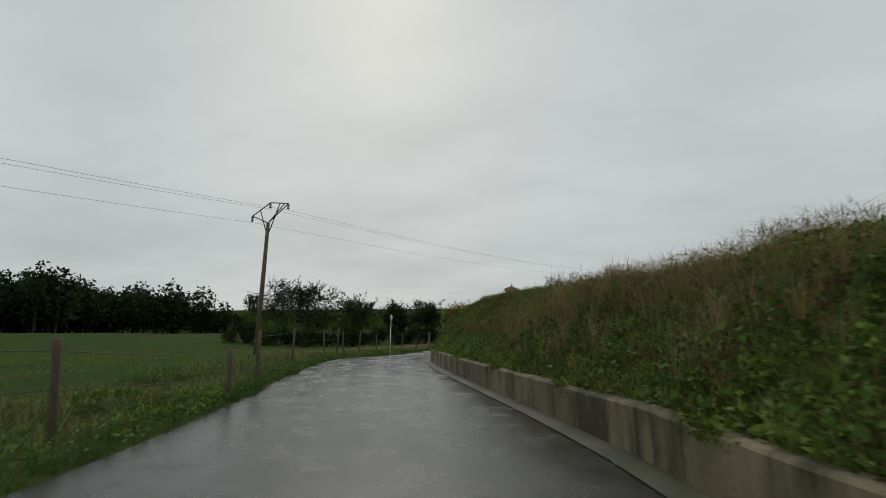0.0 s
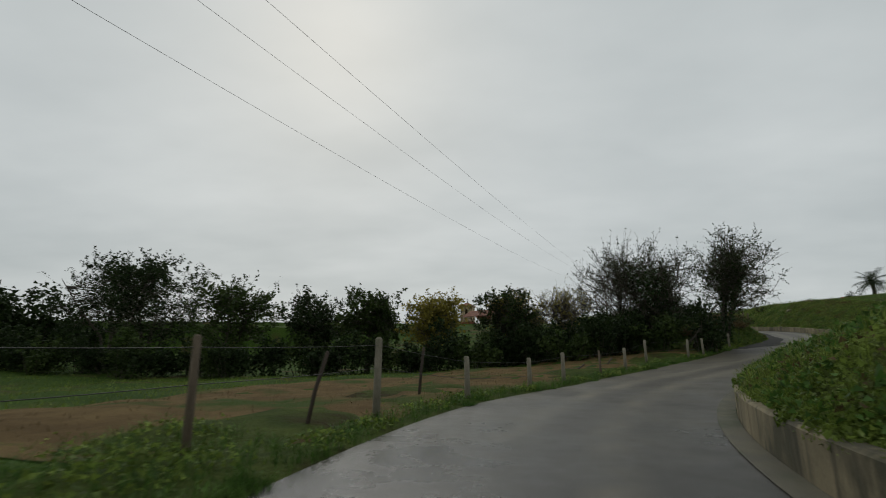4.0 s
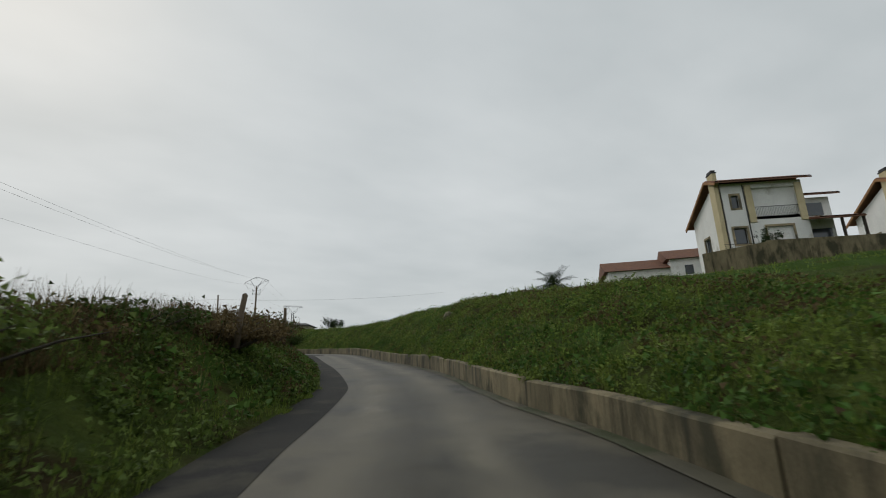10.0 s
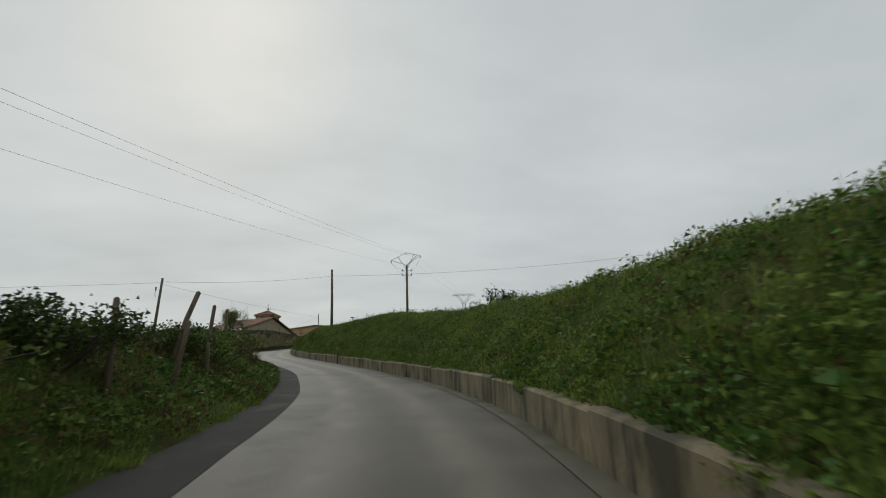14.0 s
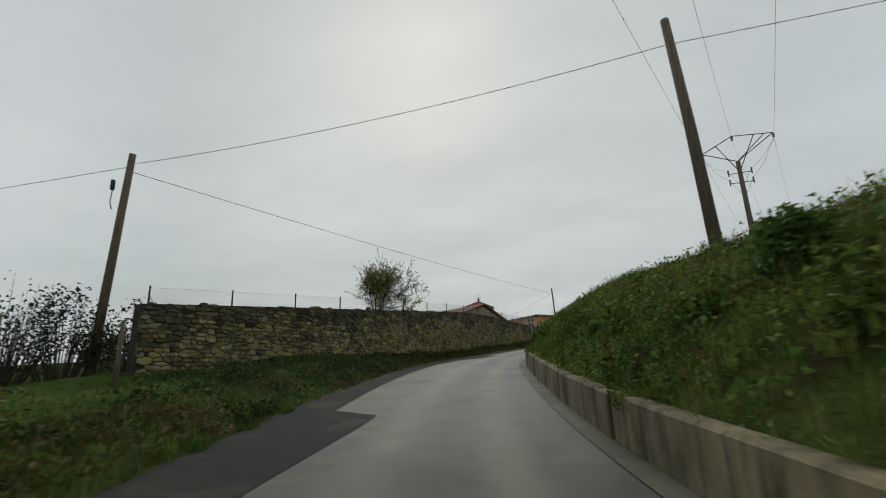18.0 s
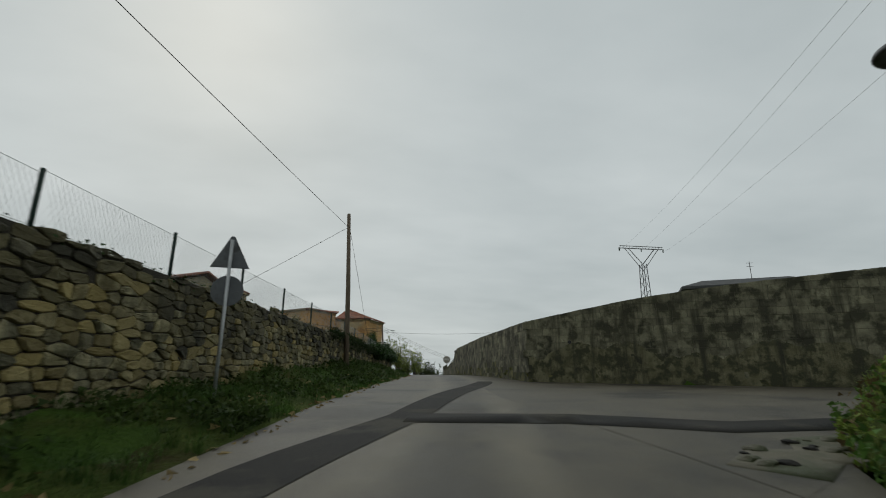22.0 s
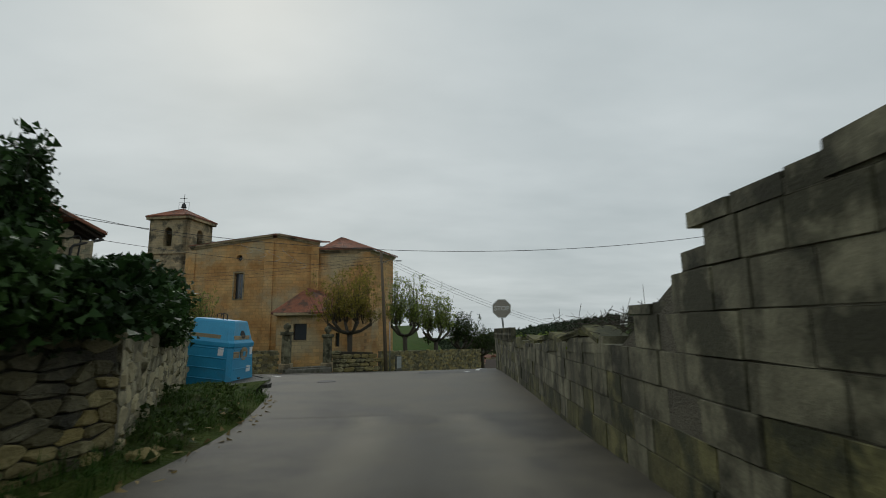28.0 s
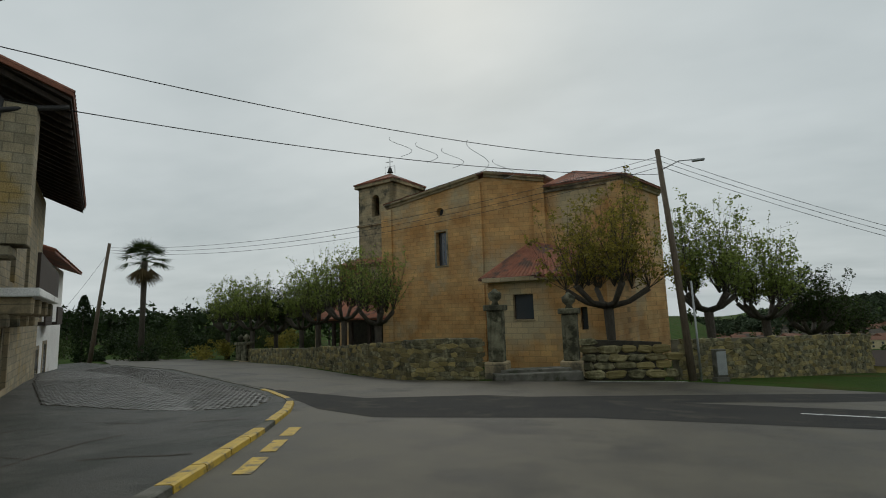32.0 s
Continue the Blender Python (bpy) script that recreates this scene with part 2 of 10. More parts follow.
M = {
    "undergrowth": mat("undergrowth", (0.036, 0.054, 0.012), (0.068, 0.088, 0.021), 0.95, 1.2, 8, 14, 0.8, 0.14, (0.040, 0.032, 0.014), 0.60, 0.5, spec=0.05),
    "soil_grass": mat("soil_grass", (0.030, 0.058, 0.010), (0.050, 0.085, 0.015), 0.95, 0.35, 8, 14, 0.7, 0.12, (0.070, 0.058, 0.022), 0.60, 0.22, spec=0.05),
    "asphalt": mat("asphalt", (0.058, 0.0512, 0.036), (0.108, 0.0955, 0.068), 0.56, 0.9, 12, 150, 0.38, 0.010, (0.040, 0.036, 0.027), 0.56, 0.35, spec=0.26, wet=(27.0, 42.0), wheels=True),
    "asphalt_new": mat("asphalt_new", (0.018, 0.018, 0.017), (0.036, 0.034, 0.030), 0.85, 0.8, 9, 150, 0.4, 0.008, (0.050, 0.046, 0.036), 0.60, 0.9, spec=0.16),
    "gutter": mat("gutter", (0.065, 0.060, 0.038), (0.11, 0.098, 0.062), 0.7, 1.6, 7, 70, 0.5, 0.02, (0.040, 0.048, 0.016), 0.52, 0.9),
    "concrete": mat("concrete", (0.135, 0.112, 0.062), (0.25, 0.205, 0.12), 0.9, 1.3, 9, 55, 0.5, 0.012, (0.050, 0.046, 0.022), 0.56, 1.1, jitter=0.14, stretch=(1, 1, 0.45), world=True, streaks=(0.038, 0.034, 0.017)),
    "stone": mat("stone", (0.130, 0.118, 0.062), (0.330, 0.298, 0.170), 0.92, 4.0, 10, 38, 0.75, 0.03, (0.072, 0.068, 0.034), 0.52, 2.3, jitter=0.38, tone=(0.240, 0.190, 0.070), world=True, streaks=(0.066, 0.062, 0.036)),
    "stone_joined": mat("stone_joined", (0.130, 0.118, 0.062), (0.330, 0.298, 0.170), 0.92, 4.0, 10, 38, 0.75, 0.03, (0.072, 0.068, 0.034), 0.52, 2.3, island=0.38, tone=(0.240, 0.190, 0.070), world=True, streaks=(0.066, 0.062, 0.036)),
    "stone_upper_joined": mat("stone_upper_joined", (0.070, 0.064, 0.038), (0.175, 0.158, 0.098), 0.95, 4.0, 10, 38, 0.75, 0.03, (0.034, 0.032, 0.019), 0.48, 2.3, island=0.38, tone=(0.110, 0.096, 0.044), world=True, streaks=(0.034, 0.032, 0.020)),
    "stone_pale_joined": mat("stone_pale_joined", (0.185, 0.168, 0.100), (0.400, 0.360, 0.235), 0.95, 2.6, 12, 38, 0.6, 0.02, (0.105, 0.095, 0.055), 0.52, 1.6, island=0.28, tone=(0.300, 0.260, 0.150), world=True, streaks=(0.095, 0.088, 0.052)),
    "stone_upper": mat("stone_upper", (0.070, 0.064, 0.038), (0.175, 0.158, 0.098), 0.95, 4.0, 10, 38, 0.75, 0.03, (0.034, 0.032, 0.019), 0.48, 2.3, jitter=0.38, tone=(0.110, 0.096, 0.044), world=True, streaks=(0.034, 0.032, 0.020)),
    "house_stone": mat("house_stone", (0.24, 0.205, 0.130), (0.39, 0.335, 0.22), 0.92, 1.6, 9, 30, 0.9, 0.03, (0.32, 0.235, 0.09), 0.62, 0.55, courses=(-1.25, -0.65, 0.52, 0.27), world=True),
    "plaster_town": mat("plaster_town", (0.30, 0.26, 0.21), (0.42, 0.37, 0.30), 0.9, 0.6, 7, 30, 0.15, 0.006),
    "moss": leafy("moss", (0.060, 0.066, 0.012), (0.12, 0.125, 0.022), 0.9, 0.05),
    "mown": mat("mown", (0.092, 0.060, 0.026), (0.15, 0.104, 0.048), 0.95, 0.9, 9, 26, 0.9, 0.05, (0.050, 0.074, 0.018), 0.57, 0.4, spec=0.05),
    "render_coat": mat("render_coat", (0.072, 0.068, 0.030), (0.170, 0.156, 0.088), 0.95, 2.2, 12, 24, 1.0, 0.03, (0.038, 0.039, 0.017), 0.51, 2.6, world=True, streaks=(0.034, 0.033, 0.018)),
    "soil": mat("soil", (0.035, 0.024, 0.014), (0.065, 0.047, 0.028), 0.95, 3.0, 8, 40, 0.9, 0.04),
    "mortar_block": mat("mortar_block", (0.062, 0.056, 0.036), (0.11, 0.10, 0.068), 0.95, 2.0, 8, 50, 0.8, 0.03),
    "mortar_pale": mat("mortar_pale", (0.135, 0.120, 0.075), (0.215, 0.190, 0.125), 0.95, 2.0, 9, 50, 0.9, 0.03, (0.075, 0.068, 0.036), 0.55, 1.2, world=True),
    "mortar": mat("mortar", (0.022, 0.019, 0.012), (0.050, 0.043, 0.028), 0.95, 2.0, 7, 60, 0.8, 0.03),
    "block": mat("block", (0.084, 0.079, 0.047), (0.216, 0.203, 0.130), 0.95, 2.1, 13, 40, 0.5, 0.012, (0.036, 0.035, 0.018), 0.53, 1.7, jitter=0.24, world=True, streaks=(0.038, 0.036, 0.020)),
    "block_moss": mat("block_moss", (0.060, 0.058, 0.020), (0.150, 0.138, 0.052), 0.95, 2.6, 13, 40, 0.6, 0.015, (0.030, 0.032, 0.012), 0.52, 2.0, jitter=0.24, world=True, streaks=(0.034, 0.036, 0.014)),
    "block_joined": mat("block_joined", (0.084, 0.079, 0.047), (0.216, 0.203, 0.130), 0.95, 2.1, 13, 40, 0.5, 0.012, (0.036, 0.035, 0.018), 0.53, 1.7, island=0.24, world=True, streaks=(0.038, 0.036, 0.020)),
    "ashlar": mat("ashlar", (0.40, 0.21, 0.068), (0.58, 0.37, 0.155), 0.9, 0.45, 12, 22, 0.6, 0.02, (0.46, 0.37, 0.22), 0.58, 0.14, courses=(0.98, -0.2, 0.85, 0.42)),
    "ashlar_pale": mat("ashlar_pale", (0.28, 0.225, 0.13), (0.42, 0.345, 0.215), 0.9, 0.7, 9, 26, 0.5, 0.015, (0.10, 0.09, 0.06), 0.56, 0.5, courses=(0.98, -0.2, 1.1, 0.42)),
    "tile": mat("tile", (0.20, 0.075, 0.042), (0.32, 0.125, 0.07), 0.8, 1.4, 8, 40, 0.4, 0.02, (0.10, 0.06, 0.042), 0.58, 0.8, island=0.25),
    "tile_hill": mat("tile_hill", (0.13, 0.055, 0.030), (0.20, 0.088, 0.046), 0.8, 1.4, 8, 40, 0.4, 0.02, island=0.2),
    "plaster": mat("plaster", (0.76, 0.75, 0.72), (0.84, 0.83, 0.80), 0.9, 0.6, 7, 30, 0.15, 0.006, (0.50, 0.47, 0.41), 0.66, 0.4),
    "plaster_cream": mat("plaster_cream", (0.50, 0.42, 0.25), (0.60, 0.51, 0.32), 0.9, 0.6, 7, 30, 0.15, 0.006),
    "plaster_yellow": mat("plaster_yellow", (0.55, 0.42, 0.17), (0.62, 0.48, 0.21), 0.9, 0.6, 7, 30, 0.15, 0.006),
    "wood": mat("wood", (0.085, 0.062, 0.04), (0.15, 0.115, 0.078), 0.85, 3, 7, 40, 0.5, 0.01, stretch=(6, 6, 0.6)),
    "wood_dark": mat("wood_dark", (0.030, 0.020, 0.014), (0.055, 0.038, 0.026), 0.8, 3, 7, 40, 0.4, 0.01, stretch=(6, 6, 0.6)),
    "wood_orange": mat("wood_orange", (0.26, 0.12, 0.04), (0.34, 0.17, 0.065), 0.7, 3, 6, 40, 0.3, 0.01, stretch=(5, 5, 0.8)),
    "post": mat("post", (0.14, 0.125, 0.09), (0.24, 0.215, 0.16), 0.9, 4, 7, 60, 0.5, 0.01, (0.07, 0.075, 0.04), 0.58, 2.0, stretch=(3, 3, 0.8)),
    "bark": mat("bark", (0.045, 0.036, 0.026), (0.085, 0.072, 0.052), 0.95, 5, 7, 40, 0.9, 0.03, stretch=(2, 2, 0.5)),
    "steel": mat("steel", (0.32, 0.33, 0.33), (0.42, 0.43, 0.43), 0.5, 3, 5, 60, 0.1, 0.004, metal=0.6),
    "iron": mat("iron", (0.022, 0.022, 0.022), (0.04, 0.038, 0.036), 0.6, 5, 5, 60, 0.2, 0.004, metal=0.3),
    "green_steel": mat("green_steel", (0.010, 0.022, 0.016), (0.016, 0.032, 0.023), 0.6, 3, 5, 60, 0.1, 0.004, spec=0.2),
    "glass_dark": glass("glass_dark"),
    "insulator": glass("insulator", (0.10, 0.14, 0.12), 0.08),
    "mirror": mat("mirror", (0.8, 0.8, 0.8), (0.8, 0.8, 0.8), 0.03, bump=0.0, metal=1.0),
    "sign_white": mat("sign_white", (0.70, 0.70, 0.68), (0.78, 0.78, 0.76), 0.45, 3, 5, 60, 0.05, 0.003),
    "sign_red": mat("sign_red", (0.255, 0.225, 0.185), (0.30, 0.27, 0.225), 0.5, 2, 6, 60, 0.05, 0.003),
    "sign_back": mat("sign_back", (0.075, 0.080, 0.085), (0.11, 0.115, 0.12), 0.55, 3, 6, 60, 0.1, 0.003, (0.05, 0.05, 0.048), 0.6, 3.0, metal=0.3),
    "roof_grey": mat("roof_grey", (0.050, 0.051, 0.052), (0.080, 0.080, 0.079), 0.8, 1.5, 7, 30, 0.3, 0.01),
    "bin_blue": mat("bin_blue", (0.020, 0.235, 0.42), (0.034, 0.29, 0.49), 0.42, 1.5, 6, 60, 0.1, 0.004, (0.05, 0.22, 0.34), 0.62, 1.2),
    "bin_yellow": mat("bin_yellow", (0.66, 0.40, 0.02), (0.74, 0.47, 0.03), 0.45, 1.5, 6, 60, 0.1, 0.004),
    "bin_green": mat("bin_green", (0.010, 0.145, 0.098), (0.014, 0.18, 0.122), 0.45, 1.5, 6, 60, 0.1, 0.004),
    "bin_dark_green": mat("bin_dark_green", (0.010, 0.030, 0.016), (0.016, 0.042, 0.022), 0.5, 1.5, 6, 60, 0.1, 0.004),
    "rubber": mat("rubber", (0.012, 0.012, 0.012), (0.02, 0.02, 0.02), 0.7, 5, 5, 60, 0.2, 0.003),
    "paint_white": mat("paint_white", (0.55, 0.55, 0.52), (0.70, 0.70, 0.67), 0.6, 6, 8, 90, 0.1, 0.003, (0.14, 0.135, 0.125), 0.60, 5.0),
    "paint_yellow": mat("paint_yellow", (0.42, 0.27, 0.025), (0.58, 0.39, 0.05), 0.6, 6, 8, 90, 0.1, 0.003, (0.13, 0.11, 0.06), 0.60, 4.0),
    "kerb": mat("kerb", (0.085, 0.080, 0.062), (0.15, 0.142, 0.115), 0.8, 2, 8, 60, 0.5, 0.012, (0.040, 0.042, 0.022), 0.54, 1.2),
    "paver": mat("paver", (0.070, 0.066, 0.055), (0.115, 0.108, 0.092), 0.42, 1.2, 8, 40, 0.4, 0.008, (0.05, 0.048, 0.036), 0.6, 0.8, island=0.2, spec=0.4, world=True),
    "old_concrete": mat("old_concrete", (0.034, 0.032, 0.026), (0.070, 0.066, 0.054), 0.55, 1.1, 11, 40, 0.8, 0.03, (0.020, 0.022, 0.014), 0.51, 0.6, spec=0.28),
    "grass": leafy("grass", (0.100, 0.150, 0.024), (0.185, 0.238, 0.050), 0.6, 0.35, jitter=0.5),
    "grass_pale": leafy("grass_pale", (0.13, 0.15, 0.045), (0.20, 0.21, 0.075), jitter=0.4),
    "grass_lush": leafy("grass_lush", (0.046, 0.100, 0.018), (0.090, 0.160, 0.033), jitter=0.5),
    "weed": leafy("weed", (0.092, 0.138, 0.024), (0.190, 0.245, 0.055), 0.6, 0.35, jitter=0.6),
    "dry": leafy("dry", (0.22, 0.16, 0.07), (0.32, 0.245, 0.12), 0.8),
    "rust": leafy("rust", (0.15, 0.085, 0.035), (0.25, 0.15, 0.065), 0.8),
    "straw_old": leafy("straw_old", (0.11, 0.095, 0.036), (0.19, 0.16, 0.07), 0.8),
    "grass_deep": leafy("grass_deep", (0.034, 0.070, 0.014), (0.068, 0.116, 0.026), jitter=0.5),
    "weed_deep": leafy("weed_deep", (0.056, 0.092, 0.019), (0.125, 0.172, 0.040), 0.6, 0.3, jitter=0.6),
    "brown_weed": leafy("brown_weed", (0.075, 0.055, 0.026), (0.13, 0.095, 0.045), 0.8),
    "leaf_dark": leafy("leaf_dark", (0.014, 0.026, 0.008), (0.030, 0.048, 0.014)),
    "leaf_shade": leafy("leaf_shade", (0.020, 0.034, 0.009), (0.042, 0.062, 0.017)),
    "leaf": leafy("leaf", (0.024, 0.042, 0.010), (0.055, 0.080, 0.020)),
    "leaf_bright": leafy("leaf_bright", (0.14, 0.19, 0.040), (0.28, 0.33, 0.085), 0.6, 0.5),
    "leaf_autumn": leafy("leaf_autumn", (0.16, 0.15, 0.030), (0.32, 0.26, 0.055), 0.6, 0.5),
    "ivy": leafy("ivy", (0.014, 0.034, 0.009), (0.040, 0.076, 0.020), 0.42, 0.15, jitter=0.5),
    # leaves of the distant hill forest: aerial haze is lightened into this base colour
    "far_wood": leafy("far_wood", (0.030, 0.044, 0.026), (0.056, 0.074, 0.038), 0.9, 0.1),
}

# ---- the lane's line, and the lie of the land ----
LANE_LOWER = [(7.9, -19.1, -1.27), (5.6, -10.4, -1.27), (3.3, -1.7, -1.27), (1.1, 7.0, -1.18), (-1.8, 15.5, -1.01), (-4.6, 24.1, -0.91), (-5.0, 33.1, -0.96),
              (-3.4, 41.9, -0.73), (0.6, 49.9, -0.38), (6.6, 56.6, 0.21), (12.9, 63.0, 1.03), (18.1, 70.4, 1.95), (22.2, 78.4, 2.64), (25.7, 86.7, 3.39),
              (28.1, 95.3, 4.07), (30.1, 104.1, 4.70), (31.6, 113.0, 5.50)]
LANE_UPPER = [(32.0, 122.0, 6.13), (31.1, 130.9, 6.68), (29.3, 139.7, 7.30), (26.4, 148.3, 7.98), (23.5, 156.8, 8.66), (20.8, 165.3, 9.30), (18.8, 174.1, 10.05),
              (17.5, 183.0, 10.77), (17.5, 192.0, 11.55), (18.5, 201.0, 12.32), (20.3, 209.8, 13.00), (22.0, 218.6, 13.28), (22.9, 227.6, 13.58),
              (23.3, 236.6, 13.67), (23.7, 245.5, 13.42), (22.0, 254.3, 13.17), (18.0, 264.0, 12.50), (13.5, 274.7, 11.50)]


def glide(knots, per=18):
    k = np.array(knots, float)
    k = np.vstack([2 * k[0] - k[1], k, 2 * k[-1] - k[-2]])
    u = np.linspace(0, 1, per, endpoint=False)[:, None]
    out = [0.5 * (2 * b + (c - a) * u + (2 * a - 5 * b + 4 * c - d) * u**2 + (3 * b - a - 3 * c + d) * u**3) for a, b, c, d in zip(k, k[1:], k[2:], k[3:])]
    return np.vstack(out + [k[-2:-1]])


LANE = glide(LANE_LOWER + LANE_UPPER)
LANE_S = np.r_[0, np.cumsum(np.hypot(*np.diff(LANE[:, :2], axis=0).T))] - 20.0
LANE_T = np.gradient(LANE[:, :2], axis=0)
LANE_T /= np.linalg.norm(LANE_T, axis=1, keepdims=True)
LANE_N = np.stack([LANE_T[:, 1], -LANE_T[:, 0]], -1)


def on_lane(s, d, h=0.0):
    """The place s metres along the lane, d to its right, h above it."""
    s, d, h = np.broadcast_arrays(np.asarray(s, float), d, h)
    x, y, z = (np.interp(s, LANE_S, c) for c in LANE.T)
    nx, ny = (np.interp(s, LANE_S, c) for c in LANE_N.T)
    k = np.hypot(nx, ny)
    return np.stack([x + d * nx / k, y + d * ny / k, z + h], -1)


def steps(text):
    a = np.array([[float(v) for v in q.split(":")] for q in text.split()])
    return lambda s: np.interp(s, a[:, 0], a[:, 1])


right_edge = steps("-20:2.3 5:2.2 10:1.9 14:1.72 17:1.62 24:1.75 30:1.9 38:2.4 45:2.6 50:2.7 54:2.72 56:2.55 60:2.0 65:1.86 69:1.9 74:2.9 80:2.9 86:2.75 90:2.5 93:1.9 96:1.68 103:1.9 118:1.66"
                   " 126:1.62 135:2.1 141:2.25 144:2.2 147:1.9 155:2.0 170:2.0 184:1.95 197:1.63 202:1.66 206:1.9 210:1.9 214:2.1 216:2.6 218:3.3 219.5:3.9 222.4:5.8 224:8.5 232:9 236:2.9 238:2.3 245:1.7 255:1.9 260:2.3 266:4")
left_edge = steps("-20:-3.4 15:-3.4 25:-3.1 34:-2.6 45:-2.9 51:-2.4 56:-2.8 62:-3.4 70:-3.9 73:-3.7 77:-2.9 82:-2.5 90:-2.7 97:-2.4 110:-2.8 120:-3.1 132:-3.1 140:-2.8"
                  " 150:-2.8 168:-3.0 177:-3.3 186:-3.6 193:-3.7 198.7:-3.7 201:-3.5 203.8:-3.0 212:-2.8 221:-2.9 232:-3.4 241:-2.5 245:-2.3 253:-2.7 258:-2.8 266:-3")
bank_top = steps("-20:2.6 10:2.55 16:2.55 21:2.75 26:3.05 31:3.4 36:3.2 42:2.3 50:1.6 60:1.3 66:0.9 70:0.35 74:0.45 78:1.1 90:1.8 100:2.9 106:3.45 112:3.65 117:3.6 122:3.55 128:3.2 135:3.08 145:2.98 150:3.0 158:3.45 165:3.5 175:3.1 183:3.05"
                 " 195:3.1 202:2.9 206:2.7 209:2.3 212:2.0 216:1.6 219:1.5 222:1.0 225:0.3 232:0.3 238:1.9 250:1.5 262:1.0")
bank_wide = steps("-20:4.5 18:4.5 24:3.4 30:2.9 36:3.2 44:4.6 60:4.6 75:5 100:5.5 120:5.6 150:5.0 180:4.8 196:4.6 204:3.6 209:2.7 215:2.2 222:2.0 228:2 240:1")
bank_field = steps("-20:0.10 60:0.14 80:0.15 95:0.14 110:0.11 122:0.09 135:0.07 150:0.04 180:0.03 240:0")
hedge_top = steps("-20:0.12 60:0.1 70:0.25 76:1.0 85:1.7 100:1.6 115:1.4 135:1.3 150:1.2 165:1.0 176:0.5 182:0.5 190:0.6 203:0.35 212:0.4 219:0.38 224:0.42 230:0.75 240:0.62 246:0.35 256:0.25 264:0.12")


STREET = [(26.15, 246), (26.6, 250), (28.0, 257.5), (31, 260.5), (60, 263), (60, 275.5), (31, 279.5), (25, 283.6), (20.8, 286.2), (16, 285.6), (12.6, 283.6), (7.7, 282.6), (3.5, 284.4), (-7, 290.6), (-20, 298.4), (-45, 313),
          (-45, 300), (-20, 285.5), (-6, 280.5), (6.0, 274.6), (9.2, 272.2), (10.7, 270.3), (12.4, 267.6), (14.7, 263.6), (16.2, 260), (17.7, 256.6), (18.75, 254.2), (19.2, 252.3), (20.1, 249.4), (20.1, 246)]
PAVE = [(19.7, 251.2), (19.35, 252.3), (18.95, 254.2), (17.9, 256.6), (16.4, 260.0), (14.9, 263.6), (12.6, 267.6), (10.9, 270.3), (9.4, 272.2), (6.2, 274.6), (-6.1, 280.3), (-20.0, 285.2), (-30, 289)]
PAVED = PAVE + [(-31, 286), (-5, 272), (3.0, 267.5), (2.5, 262), (8, 255), (14, 252.2), (18.0, 251.0)]
SIDE = [(21.9, 204.5), (24.2, 205.9), (27, 208.0), (34, 206), (48, 201), (47, 210), (32, 217.0), (25.3, 220.8), (22.5, 219.5), (21.5, 212)]


def within(x, y, outline):
    c = np.zeros(len(x), bool)
    for (x0, y0), (x1, y1) in zip(outline, outline[1:] + outline[:1]):
        if y0 != y1:
            c ^= ((y0 > y) != (y1 > y)) & (x < (x1 - x0) * (y - y0) / (y1 - y0) + x0)
    return c


def smooth(a, b, x):
    u = np.clip((x - a) / (b - a), 0, 1)
    return u * u * (3 - 2 * u)


def square_z(x, y):
    """The sloping square before the church."""
    return 12.1 - 0.087 * (y - 266) + 0.005 * (x - 13.5) + 0.03 * np.clip(6 - x, 0, 12)


def wobble(x, y):
    return (np.sin(x * 0.9 + 1.3 * np.sin(y * 0.31)) + np.sin(y * 0.77 + 1.7 * np.sin(x * 0.23)) + 0.6 * np.sin(2.3 * x + 1.9 * y)) * 0.05


